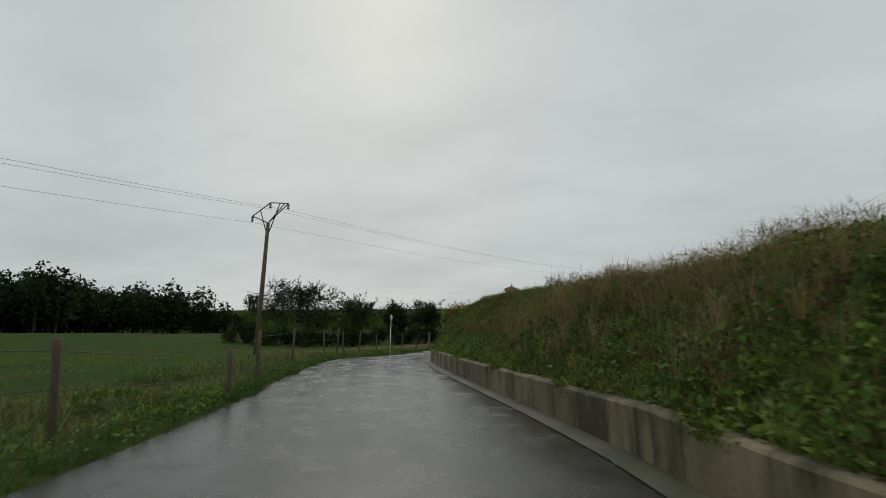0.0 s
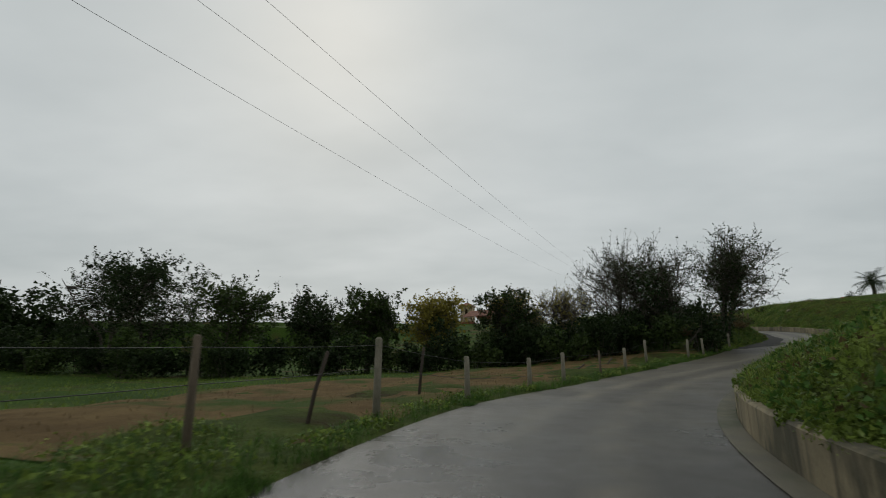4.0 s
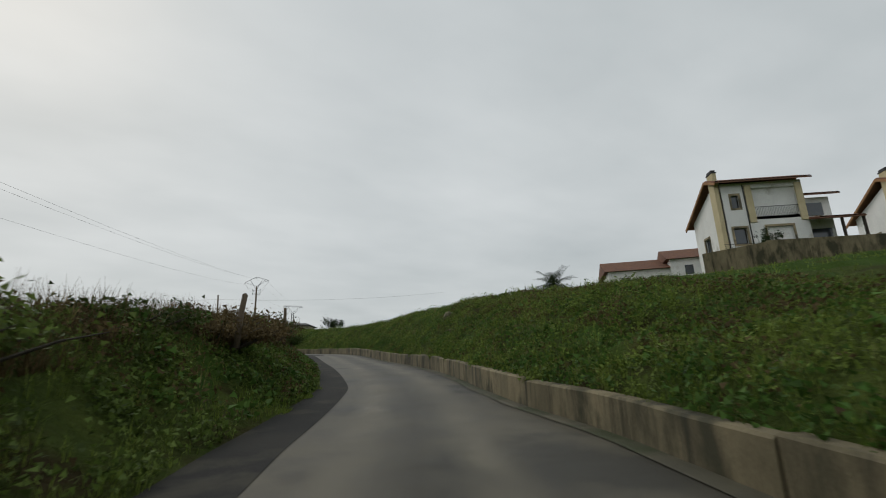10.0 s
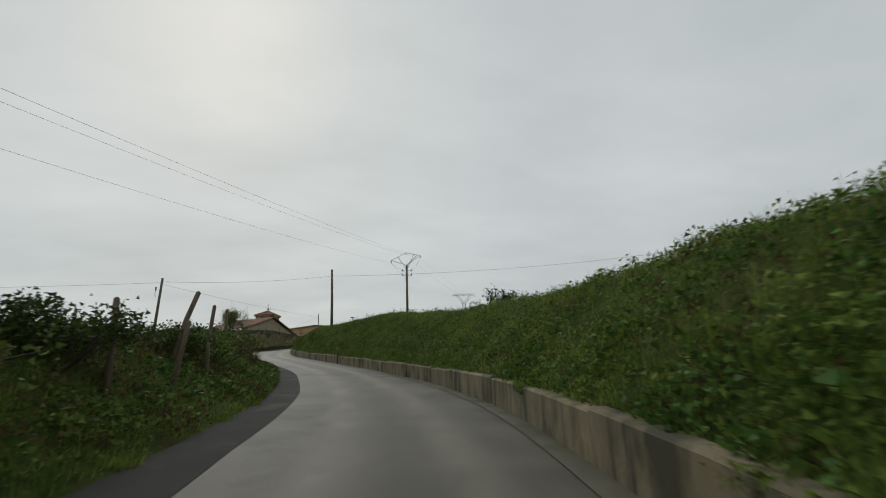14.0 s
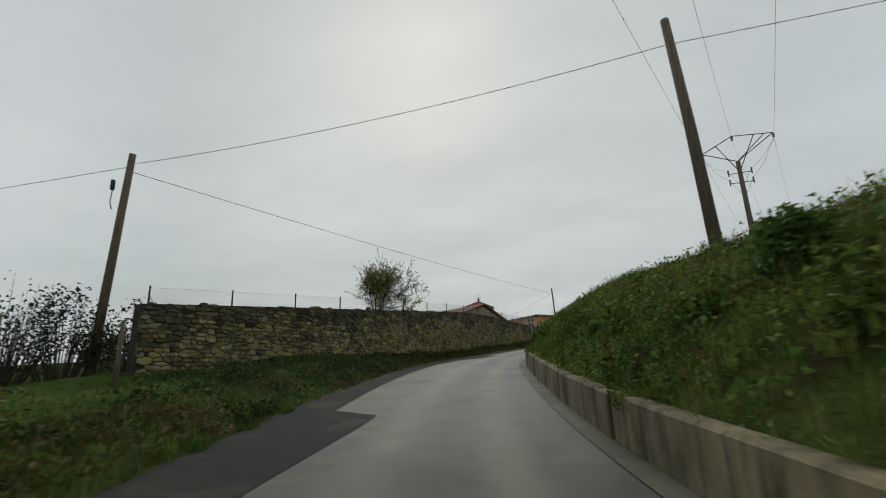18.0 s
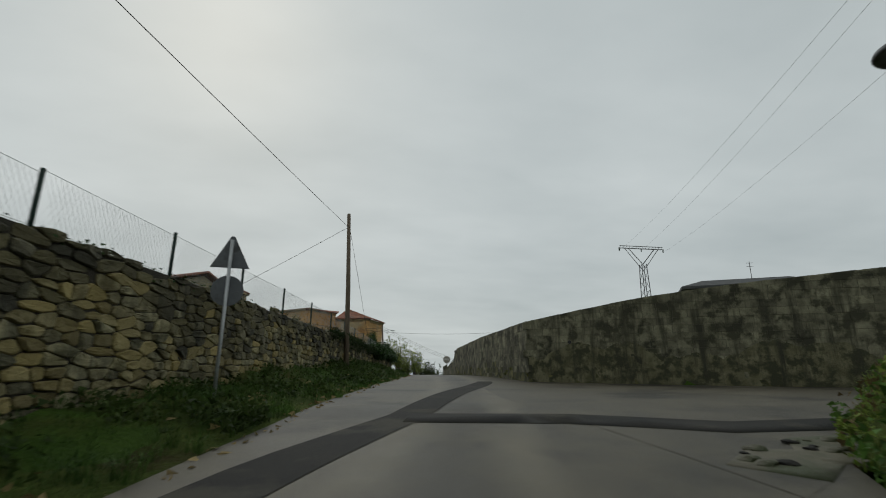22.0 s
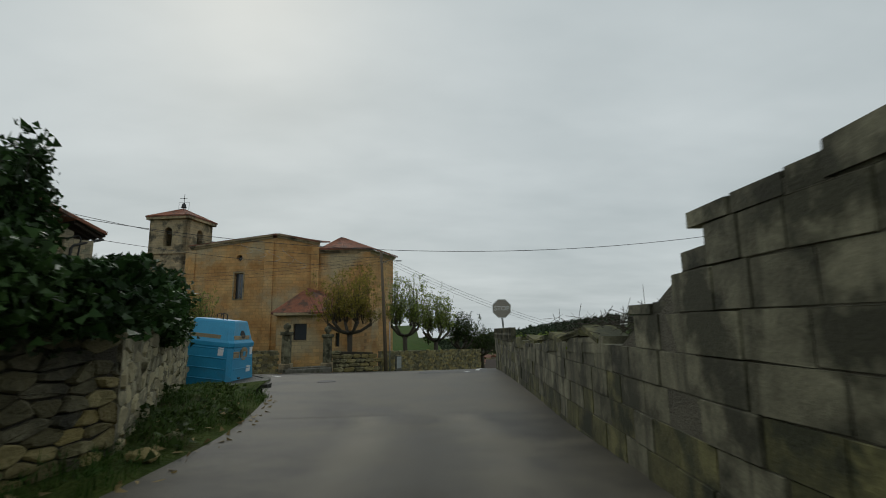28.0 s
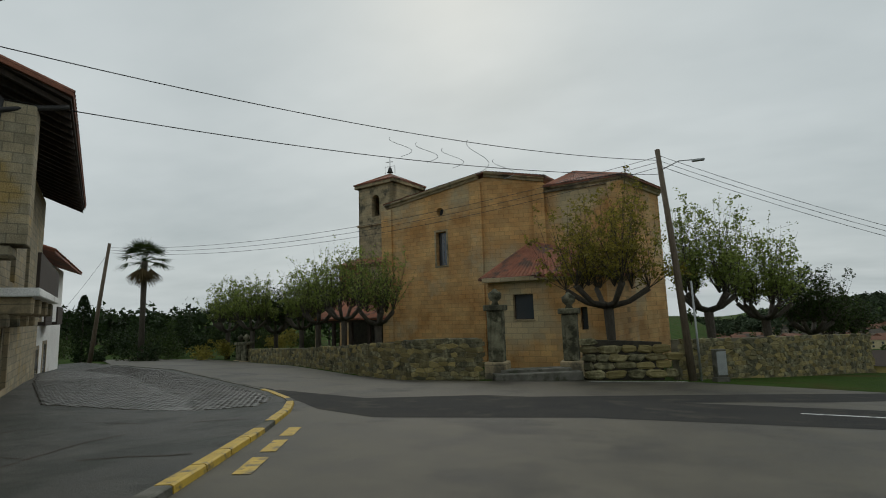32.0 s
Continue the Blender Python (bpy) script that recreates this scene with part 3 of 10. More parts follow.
def land_z(x, y):
    """Height of the ground at places x, y (arrays)."""
    x, y = np.asarray(x, float).ravel(), np.asarray(y, float).ravel()
    near = np.empty(len(x), int)
    pts = LANE[::3, :2]
    for i in range(0, len(x), 20000):
        q = slice(i, i + 20000)
        near[q] = ((x[q, None] - pts[None, :, 0]) ** 2 + (y[q, None] - pts[None, :, 1]) ** 2).argmin(1) * 3
    near = np.clip(near, 0, len(LANE) - 1)
    s, road = LANE_S[near], LANE[near, 2]
    dx, dy = x - LANE[near, 0], y - LANE[near, 1]
    d = dx * LANE_N[near, 0] + dy * LANE_N[near, 1]
    far = np.hypot(dx, dy)
    d = np.sign(d + 1e-9) * far
    r, l = right_edge(s), left_edge(s)
    # right: a grassed bank above the kerb wall, then a rising field
    wide, top, rise = bank_wide(s), bank_top(s), bank_field(s)
    u = np.clip((d - r - 0.2) / wide, 0, 1)
    wall_h = np.where((s > 69) & (s < 74), 0.0, np.where(s < 218, 0.42, 0.0))
    right = wall_h + (top - wall_h) * (1 - (1 - u) ** 2) + rise * np.clip(d - r - wide, 0, 45) - 0.05 * np.clip(d - r - wide - 55, 0, 60)
    # left: verge, hedge bank, then fields that fall away
    v = np.clip((l - d - 0.1) / 2.4, 0, 1)
    hedge = hedge_top(s)
    fall = np.clip(-d - 9, 0, 60)
    left = 0.04 + (hedge - 0.04) * smooth(0, 1, v) - fall * np.interp(s, [-20, 50, 80, 140, 200], [-0.005, 0.02, 0.06, 0.05, 0.0])
    left = left + 3.2 * smooth(28, 72, -d) * smooth(78, 60, s)
    z = road + np.where(d > r + 0.75, right - 0.07, np.where(d < l - 0.7, left - 0.05, -0.12))
    z += np.where((d > r + 0.3) | (d < l - 0.3), wobble(x, y) * np.clip(np.minimum(abs(d - r), abs(d - l)), 0, 1), 0)
    # the yard behind the stone wall is higher
    behind = x < np.interp(y, [170.7, 177.3, 184.5, 193.5, 200.6, 210.0, 221.0, 231.0, 243.3], [8.9, 10.7, 11.7, 12.9, 13.8, 15.2, 17.0, 18.4, 20.3]) - 0.3
    yard = (s > 187) & (s < 256) & (d < -4.5) & np.where(y < 243.3, behind, d < -5.6)
    z = np.where(yard, np.maximum(z, road + 0.9), z)
    # square
    w = smooth(255, 266, y)
    z = z * (1 - w) + square_z(x, y) * w - 0.06 * w
    paved_here = np.zeros(len(x), bool)
    for o in (STREET, PAVED, SIDE):
        for dx_, dy_ in ((0, 0), (0.55, 0), (-0.55, 0), (0, 0.75), (0, -0.75)):
            paved_here |= within(x + dx_, y + dy_, o)
    flat = road * (1 - w) + square_z(x, y) * w - np.where(within(x, y, PAVED), 0.5, 0.14)
    z = np.where(paved_here, flat, z)
    # the valley beyond the square and the hills round about
    out = np.clip((y - 300) / 60, 0, 1) * np.clip((x - 20) / 40, 0, 1) + np.clip((x - 33) / 50, 0, 1) * np.clip((y - 262) / 30, 0, 1)
    z = z - 26 * smooth(0, 1, np.clip(out, 0, 1))
    rr = np.hypot(x - 15, y - 130)
    k = smooth(170, 420, rr)
    hills = 14 + 16 * np.sin(x * 0.0042 + 0.8) * np.sin(y * 0.0036 + 1.0) + 10 * np.sin(x * 0.011 + y * 0.006)
    bearing = (x - 20) / np.clip(y - 258, 1, None)
    ridge = np.interp(bearing, [0.13, 0.17, 0.25, 0.345, 0.5, 1.0], [-20, -4, 8, 17, 30, 44])
    hills = np.where((x > 40) & (y > 250), -18 + (ridge + 3 + 2.5 * np.sin(x * 0.021)) * smooth(420, 950, rr), hills - 8)
    z = z * (1 - k) + hills * k
    z = np.where(rr > 2000, z - (rr - 2000) * 0.05, z)
    return z


def sheet(name, verts, faces, material, parent=None, smooth_shade=True):
    """A mesh object from arrays of corners and of faces with equally many corners."""
    verts, faces = np.asarray(verts, np.float32), np.asarray(faces, np.int32)
    me = bpy.data.meshes.new(name)
    k = faces.shape[1]
    me.vertices.add(len(verts))
    me.vertices.foreach_set("co", verts.ravel())
    me.loops.add(faces.size)
    me.loops.foreach_set("vertex_index", faces.ravel())
    me.polygons.add(len(faces))
    me.polygons.foreach_set("loop_start", np.arange(0, faces.size, k, dtype=np.int32))
    me.polygons.foreach_set("loop_total", np.full(len(faces), k, np.int32))
    me.polygons.foreach_set("use_smooth", np.full(len(faces), smooth_shade))
    me.update(calc_edges=True)
    me.materials.append(M[material] if isinstance(material, str) else material)
    ob = new(name, me)
    if parent is not None:
        ob.parent = parent
    return ob


def spread(lo, hi, inner, out_to, ratio=1.22):
    mid = np.arange(lo, hi + 1e-6, inner)
    a, step, left_side, right_side = mid[0], inner, [], []
    while a > -out_to:
        step *= ratio
        a -= step
        left_side.append(a)
    b, step = mid[-1], inner
    while b < out_to:
        step *= ratio
        b += step
        right_side.append(b)
    return np.r_[left_side[::-1], mid, right_side]


def build_ground():
    gx, gy = spread(-32, 62, 0.55, 2600), spread(-8, 312, 0.75, 2900)
    xx, yy = np.meshgrid(gx, gy)
    zz = land_z(xx, yy)
    nx, ny = len(gx), len(gy)
    i = (np.arange(ny - 1)[:, None] * nx + np.arange(nx - 1)[None]).ravel()
    faces = np.stack([i, i + 1, i + 1 + nx, i + nx], -1)
    ob = sheet("ground", np.stack([xx.ravel(), yy.ravel(), zz], -1), faces, "soil_grass")
    tagged(ob, "rolling green meadow with banks beside the lane", "ground", kind="structure")


build_ground()


def lumps(x, y, k=1.0):
    return (np.sin(1.7 * x + 1.1 * np.sin(0.9 * y)) * np.sin(1.45 * y + 0.8 * np.sin(1.2 * x)) + 0.5 * np.sin(3.9 * x + 2.1 * y) * np.sin(3.3 * y - 1.7 * x)) * 0.09 * k + 0.13 * k * np.sin(0.62 * x + 0.9 * np.sin(0.41 * y)) * np.sin(0.55 * y + 1.3 * np.sin(0.5 * x))


def bank_h(s, u_m):
    """Height of the bank's face over the lane, u_m metres behind the kerb wall's face."""
    wide, top = bank_wide(s), bank_top(s)
    u = np.clip((u_m - 0.2) / wide, 0, 1)
    wall_h = np.where((s > 69) & (s < 74), 0.0, np.where(s < 218, 0.42, 0.0))
    return wall_h + (top - wall_h) * (1 - (1 - u) ** 2) + bank_field(s) * np.clip(u_m - wide, 0, 45)


def verge_h(s, u_m):
    """Height of the verge and hedge bank over the lane, u_m metres beyond its edge."""
    return 0.05 * np.clip(u_m / 0.3, -0.6, 1) + (hedge_top(s) - 0.05) * smooth(0, 1, np.clip((u_m - 0.1) / 2.4, 0, 1))


def bank_point(s, u_m):
    p = on_lane(s, right_edge(s) + u_m, bank_h(s, u_m))
    p[..., 2] += lumps(p[..., 0], p[..., 1]) * np.clip((u_m - 0.3) * 1.2, 0, 1)
    return p


def verge_point(s, u_m):
    p = on_lane(s, left_edge(s) - u_m, verge_h(s, u_m))
    p[..., 2] += lumps(p[..., 0], p[..., 1], 0.7) * np.clip(u_m * 0.8, 0, 1)
    return p


def sweep(name, s0, s1, point, offsets, material, label, category):
    s = np.arange(s0, s1 + 1e-6, 0.35)
    v = np.stack([point(s, np.full_like(s, o)) for o in offsets], 1).reshape(-1, 3)
    c, n = len(offsets), len(s)
    i = (np.arange(n - 1)[:, None] * c + np.arange(c - 1)[None]).ravel()
    ob = sheet(name, v, np.stack([i, i + 1, i + 1 + c, i + c], -1), material)
    return tagged(ob, label, category, kind="structure")


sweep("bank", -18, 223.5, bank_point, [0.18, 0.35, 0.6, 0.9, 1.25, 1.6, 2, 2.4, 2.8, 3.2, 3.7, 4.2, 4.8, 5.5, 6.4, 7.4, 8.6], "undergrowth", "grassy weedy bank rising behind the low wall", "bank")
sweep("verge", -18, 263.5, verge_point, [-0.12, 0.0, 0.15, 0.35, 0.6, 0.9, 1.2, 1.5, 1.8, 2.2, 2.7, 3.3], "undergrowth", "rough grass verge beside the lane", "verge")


def ribbon(name, s0, s1, inner, outer, h, material, label="", parent=None, step=0.7, thick=0.0, kind="structure", category="road"):
    """A strip along the lane between two offsets (numbers or functions of s)."""
    s = np.arange(s0, s1 + 1e-6, step)
    a = inner(s) if callable(inner) else np.full_like(s, inner)
    b = outer(s) if callable(outer) else np.full_like(s, outer)
    cols = 17 if not thick else 2
    rows = []
    for k in range(cols):
        f_ = k / (cols - 1)
        rows.append(on_lane(s, a + (b - a) * f_, h))
    v = np.stack(rows, 1).reshape(-1, 3)
    n = len(s)
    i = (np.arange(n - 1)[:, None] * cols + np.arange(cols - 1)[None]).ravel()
    ob = sheet(name, v, np.stack([i, i + 1, i + 1 + cols, i + cols], -1), material, parent)
    if not thick:
        off = np.stack([a + (b - a) * k / (cols - 1) for k in range(cols)], 1).ravel()
        ob.data.attributes.new("across", "FLOAT", "POINT").data.foreach_set("value", (off + 10).astype(np.float32))
    if parent is None:
        tagged(ob, label, category, kind=kind)
    return ob


ribbon("road", -20, 260.5, lambda s: left_edge(s) - 0.25, right_edge, 0.0, "asphalt", "grey asphalt country lane, worn, rain-wet on its lower reach")


# ---- small builders ----
def part(name, bm, material, parent=None, label=""):
    """Links a bmesh as one mesh object under a thing or a part."""
    me = bpy.data.meshes.new(name)
    bmesh.ops.recalc_face_normals(bm, faces=bm.faces)
    bm.to_mesh(me)
    bm.free()
    me.materials.append(M[material] if isinstance(material, str) else material)
    ob = new(name, me)
    if parent is not None:
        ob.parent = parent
    return tagged(ob, label)


def thing(name, place, label, category, group="", turn=0.0, kind=""):
    """An Empty at a thing's base, which parents its parts."""
    ob = new(name)
    ob.empty_display_size = 0.2
    ob.matrix_basis = pose(*place, 0, 0, turn)
    return tagged(ob, label, category, group, kind)


def box(bm, x0, y0, z0, x1, y1, z1, bevel=0.0, m=None):
    vs = bmesh.ops.create_cube(bm, size=1.0, matrix=Matrix.LocRotScale(((x0 + x1) / 2, (y0 + y1) / 2, (z0 + z1) / 2), None, (x1 - x0, y1 - y0, z1 - z0)))["verts"]
    if bevel:
        es = list({e for v in vs for e in v.link_edges})
        out = bmesh.ops.bevel(bm, geom=es, offset=bevel, segments=1, affect="EDGES")
        vs = list({v for f in out["faces"] for v in f.verts} | {v for v in vs if v.is_valid})
    if m is not None:
        bmesh.ops.transform(bm, matrix=m, verts=[v for v in vs if v.is_valid])
    return vs


def tube(bm, points, radii, sides=8, caps=True):
    """A round bar through the points."""
    pts = [Vector(p) for p in points]
    rs = radii if isinstance(radii, (list, tuple)) else [radii] * len(pts)
    rings = []
    for i, p in enumerate(pts):
        ahead = (pts[min(i + 1, len(pts) - 1)] - pts[max(i - 1, 0)]).normalized()
        side = ahead.cross(Vector((0, 0, 1)) if abs(ahead.z) < 0.95 else Vector((1, 0, 0))).normalized()
        up = side.cross(ahead)
        rings.append([bm.verts.new(p + rs[i] * (math.cos(a) * side + math.sin(a) * up)) for a in (2 * math.pi * k / sides for k in range(sides))])
    for a, b in zip(rings, rings[1:]):
        for k in range(sides):
            bm.faces.new((a[k], a[(k + 1) % sides], b[(k + 1) % sides], b[k])).smooth = True
    if caps:
        bm.faces.new(rings[0][::-1])
        bm.faces.new(rings[-1])


def prism(bm, outline, z0, z1):
    """An upright body over an outline; z0 and z1 may be lists, a height for each corner."""
    n = len(outline)
    lo = z0 if isinstance(z0, (list, tuple)) else [z0] * n
    hi = z1 if isinstance(z1, (list, tuple)) else [z1] * n
    a = [bm.verts.new((x, y, z)) for (x, y), z in zip(outline, lo)]
    b = [bm.verts.new((x, y, z)) for (x, y), z in zip(outline, hi)]
    for i in range(n):
        bm.faces.new((a[i], a[(i + 1) % n], b[(i + 1) % n], b[i]))
    bm.faces.new(a[::-1])
    bm.faces.new(b)


def loft(bm, sections):
    """Skins equal rings of corners, and closes the ends."""
    rings = [[bm.verts.new(p) for p in ring] for ring in sections]
    n = len(rings[0])
    for a, b in zip(rings, rings[1:]):
        for k in range(n):
            bm.faces.new((a[k], a[(k + 1) % n], b[(k + 1) % n], b[k]))
    bm.faces.new(rings[0][::-1])
    bm.faces.new(rings[-1])


# ---- low concrete walls along the lane ----
rng = np.random.default_rng(7)
kerb_wall_h = steps("-20:0.52 20:0.52 35:0.52 50:0.50 68:0.44 74:0.44 90:0.52 120:0.56 150:0.52 180:0.56 205:0.58 217:0.62")


def kerb_wall(name, s0, s1, label, face, hs, material="concrete"):
    core = ribbon(name, s0 + 0.1, s1 - 0.1, lambda s: face(s) + 0.08, lambda s: face(s) + 0.16, 0.30, material, label, category="wall")
    s = s0
    while s < s1 - 0.5:
        e = min(s + rng.uniform(3.2, 5.6), s1)
        if s1 - e < 1.5:
            e = s1
        bm = bmesh.new()
        lean, drop = rng.normal(0, 0.012), rng.normal(0, 0.018)
        ring = []
        for k in np.linspace(s + 0.008, e - 0.008, 6):
            f_, h = float(face(k)) + lean, float(hs(k)) + drop + rng.normal(0, 0.006)
            ring.append([tuple(on_lane(k, f_ + o, z)) for o, z in ((0, -0.12), (0.0, h - 0.03), (0.03, h), (0.19, h + 0.005), (0.22, h - 0.03), (0.24, -0.12))])
        loft(bm, ring)
        part("panel", bm, material, core)
        s = e
    return core


kerb_wall("wall_lower", -18, 69.6, "low weathered concrete kerb wall with moss and stains", right_edge, kerb_wall_h)
kerb_wall("wall_upper", 74.2, 216.2, "long low stained concrete kerb wall under the bank", right_edge, kerb_wall_h)
ribbon("gutter_lower", -18, 69.6, lambda s: right_edge(s) - 0.34, right_edge, 0.012, "gutter", "mossy concrete gutter at the wall's foot", category="gutter")
ribbon("gutter_upper", 74.2, 216.4, lambda s: right_edge(s) - 0.30, right_edge, 0.012, "gutter", "mossy concrete gutter at the wall's foot", category="gutter")
# bare earth where the low wall is broken off
gs_ = np.arange(69.2, 74.7, 0.25)
q_ = np.stack([on_lane(gs_, right_edge(gs_) - 0.12, -0.02), on_lane(gs_, right_edge(gs_) + 0.04, 0.05 + 0.03 * np.sin(gs_ * 5)), bank_point(gs_, np.full_like(gs_, 0.12)), bank_point(gs_, np.full_like(gs_, 0.5)) + np.array([0, 0, 0.02])], 1).reshape(-1, 3)
i_ = (np.arange(len(gs_) - 1)[:, None] * 4 + np.arange(3)[None]).ravel()
tagged(sheet("bank_gap", q_, np.stack([i_, i_ + 1, i_ + 5, i_ + 4], -1), "mown"), "bare muddy edge where the low wall breaks off", "bank", kind="structure")
# the strip of newer black tarmac along the lane's other side
strip = steps("71:0.3 74:1.6 78:1.2 84:1.0 92:0.9 100:0.75 112:0.8 122:1.0 127:1.1 132:0.9 145:0.7 160:0.8 172:1.2 176:1.4 179.6:1.9 180.6:1.95 180.9:1.0 188:0.95 196:0.9 198.7:1.3 200.2:1.8 202.2:2.4 202.6:1.2 208:1.25 215.6:1.5")
ribbon("tarmac_strip", 72, 215.5, left_edge, lambda s: left_edge(s) + strip(s), 0.006, "asphalt_new", "strip of newer black tarmac along the lane's edge", category="road patch")
ribbon("tarmac_patch", 126, 128.6, lambda s: left_edge(s) + 0.6, lambda s: left_edge(s) + 2.0 + 0.2 * (s - 126), 0.010, "asphalt_new", "black tarmac repair patch in the lane", category="road patch")
ribbon("tarmac_patch_bend", 73.5, 77, lambda s: left_edge(s) + 0.6, lambda s: left_edge(s) + 2.1 - 0.25 * abs(s - 75), 0.010, "asphalt_new", "black tarmac repair patch on the bend", category="road patch")
ribbon("tarmac_trench", 214.5, 234.8, lambda s: np.interp(s, [214, 219, 222.2, 227, 229.4, 233.3, 234.6], [-3.0, -2.25, -1.35, -0.85, -0.5, 0.32, 0.65]), lambda s: np.interp(s, [214, 219, 222.2, 227, 229.4, 233.3, 234.6], [-2.3, -1.4, -0.65, -0.1, 0.3, 1.08, 1.25]), 0.008, "asphalt_new",
       "black tarmac trench repair crossing the lane", category="road patch")


# ---- stones and blocks ----
def stone_mesh(name, material, bulge, seed, rough=0.07):
    """A stone of unit size that faces -y: eight uneven corners, rounded over; or, when barely rough, a squared block."""
    r = np.random.default_rng(seed)
    rubble = rough > 0.03
    if rubble:
        rim = [(-0.5, -0.28), (-0.30, -0.5), (0.30, -0.5), (0.5, -0.28), (0.5, 0.28), (0.30, 0.5), (-0.30, 0.5), (-0.5, 0.28)]
        rim = [(x * (1 + r.normal(0, 0.10)) + r.normal(0, 0.03), z * (1 + r.normal(0, 0.12)) + r.normal(0, 0.03)) for x, z in rim]
    else:
        rim = [(-0.5, -0.485), (-0.488, -0.5), (0.488, -0.5), (0.5, -0.485), (0.5, 0.485), (0.488, 0.5), (-0.488, 0.5), (-0.5, 0.485)]
        rim = [(x + r.normal(0, 0.006), z + r.normal(0, 0.008)) for x, z in rim]
    v = []
    for y, k in ((0.5, 0.98), (-0.22 if rubble else -0.42, 1.0), (-0.5, 0.72 if rubble else 0.975)):
        for x, z in rim:
            v.append((x * k, y - bulge * (k < 0.9) + (r.normal(0, 0.10) if k < 0.9 else r.normal(0, rough * 0.4) * (y < 0.4)), z * k))
    f_ = []
    for a in (0, 16):
        q = [(a, a + 1, a + 2, a + 3), (a, a + 3, a + 4, a + 7), (a + 4, a + 5, a + 6, a + 7)]
        f_ += q if a else [t[::-1] for t in q]
    for a in (0, 8):
        f_ += [(a + i, a + (i + 1) % 8, a + 8 + (i + 1) % 8, a + 8 + i) for i in range(8)]
    me = bpy.data.meshes.new(name)
    me.from_pydata(v, [], f_)
    me.materials.append(M[material])
    return me, np.array(v), np.array(f_)


def wall_line(points, per=0.5):
    p = np.array(points, float)
    s = np.r_[0, np.cumsum(np.hypot(*np.diff(p[:, :2], axis=0).T))]
    return s, p


def masonry(name, points, side, label, course, length, material, joined, near, bulge=0.05, thick=0.45, gap=0.012, rough=0.07, seed=3, cap=None, jag=0.0):
    """A wall of laid stones. points: x, y, foot z, top z along it; side: +1 if it faces right of its run. near: the stretch of it whose stones are parts."""
    r = np.random.default_rng(seed)
    s, p = wall_line(points)
    at = lambda q: np.array([np.interp(q, s, c) for c in p.T])  # noqa: E731
    bm = bmesh.new()
    rings = []
    for q in np.arange(0, s[-1] + 0.01, max(0.8, s[-1] / 60)):
        x, y, z0, z1 = at(q)
        a, b = at(max(q - 0.3, 0)), at(min(q + 0.3, s[-1]))
        t = (b - a)[:2] / np.linalg.norm((b - a)[:2])
        n = np.array([t[1], -t[0]]) * side
        i, o = np.array([x, y]) - (0.06 if rough > 0.03 else -0.041) * n, np.array([x, y]) - thick * n
        rings.append([(*i, z0 - 0.4), (*i, z1 - 0.05), (*o, z1 - 0.05), (*o, z0 - 0.4)])
    loft(bm, rings)
    core = part(name, bm, "mortar" if rough > 0.03 else "mortar_block")
    tagged(core, label, "wall", kind="structure")
    kinds = [stone_mesh("stone_shape", material, bulge, k, rough) for k in range(10)]
    mossy = [stone_mesh("stone_shape", "block_moss", bulge, k, rough)[0] for k in range(10)] if material == "block" else None
    jv, jf, count, lap = [], [], 0, 0
    z = 0.0
    low = float(p[:, 2].min())
    while z < (p[:, 3] - low).max():
        ch = r.uniform(*course)
        q = r.uniform(-0.4, 0)
        lap += 1
        while q < s[-1]:
            w = r.uniform(*length)
            mid = q + w / 2
            if 0 <= mid <= s[-1]:
                x, y, z0, z1 = at(mid)
                zc = low + z + ch / 2 + (r.normal(0, 0.03) if rough > 0.05 else 0)
                ch_ = ch * (r.uniform(0.8, 1.35) if rough > 0.05 else 1.0)
                if rough < 0.03 and zc + ch / 2 > z1 and z1 - (zc - ch / 2) > 0.07:
                    ch_ = z1 - (zc - ch / 2)
                    zc -= (ch - ch_) / 2
                if zc - ch_ / 2 > z0 - 0.35 and zc + ch_ / 2 < z1 + 0.06 + jag * r.uniform(-1, 1):
                    a, b = at(max(mid - 0.3, 0)), at(min(mid + 0.3, s[-1]))
                    t = (b - a)[:2] / np.linalg.norm((b - a)[:2])
                    n = np.array([t[1], -t[0]]) * side
                    pick_k = int(r.integers(len(kinds)))
                    me, tv, tf = kinds[pick_k]
                    if mossy and zc - z0 < r.uniform(0.05, 0.95):
                        me = mossy[pick_k]
                    dep = 0.24
                    out = r.uniform(-0.025, 0.03) * (2 if rough > 0.03 else 0.3)
                    ang = math.atan2(n[0], -n[1])
                    mat4 = Matrix.Translation((x - n[0] * (dep / 2 - 0.05 - out), y - n[1] * (dep / 2 - 0.05 - out), zc)) @ Matrix.Rotation(ang, 4, "Z") @ Matrix.Rotation(r.normal(0, rough * 0.5), 4, "Y")
                    upright = gap if rough > 0.03 else 0.010
                    if r.random() < 0.5:
                        mat4 = mat4 @ Matrix.Diagonal((w - upright, dep, ch_ - gap, 1))
                    else:
                        mat4 = mat4 @ Matrix.Diagonal((w - upright, dep, ch_ - gap, 1)) @ Matrix.Rotation(math.pi, 4, "Y")
                    if near[0] < mid < near[1] and count < 420:
                        ob = new("stone" if rough > 0.03 else "block", me)
                        ob.parent = core
                        ob.matrix_basis = mat4
                        count += 1
                    else:
                        jv.append(np.array(mat4.to_3x3()) @ tv.T + np.array(mat4.translation)[:, None])
                        jf.append(tf + 24 * len(jf))
            q += w
        z += ch
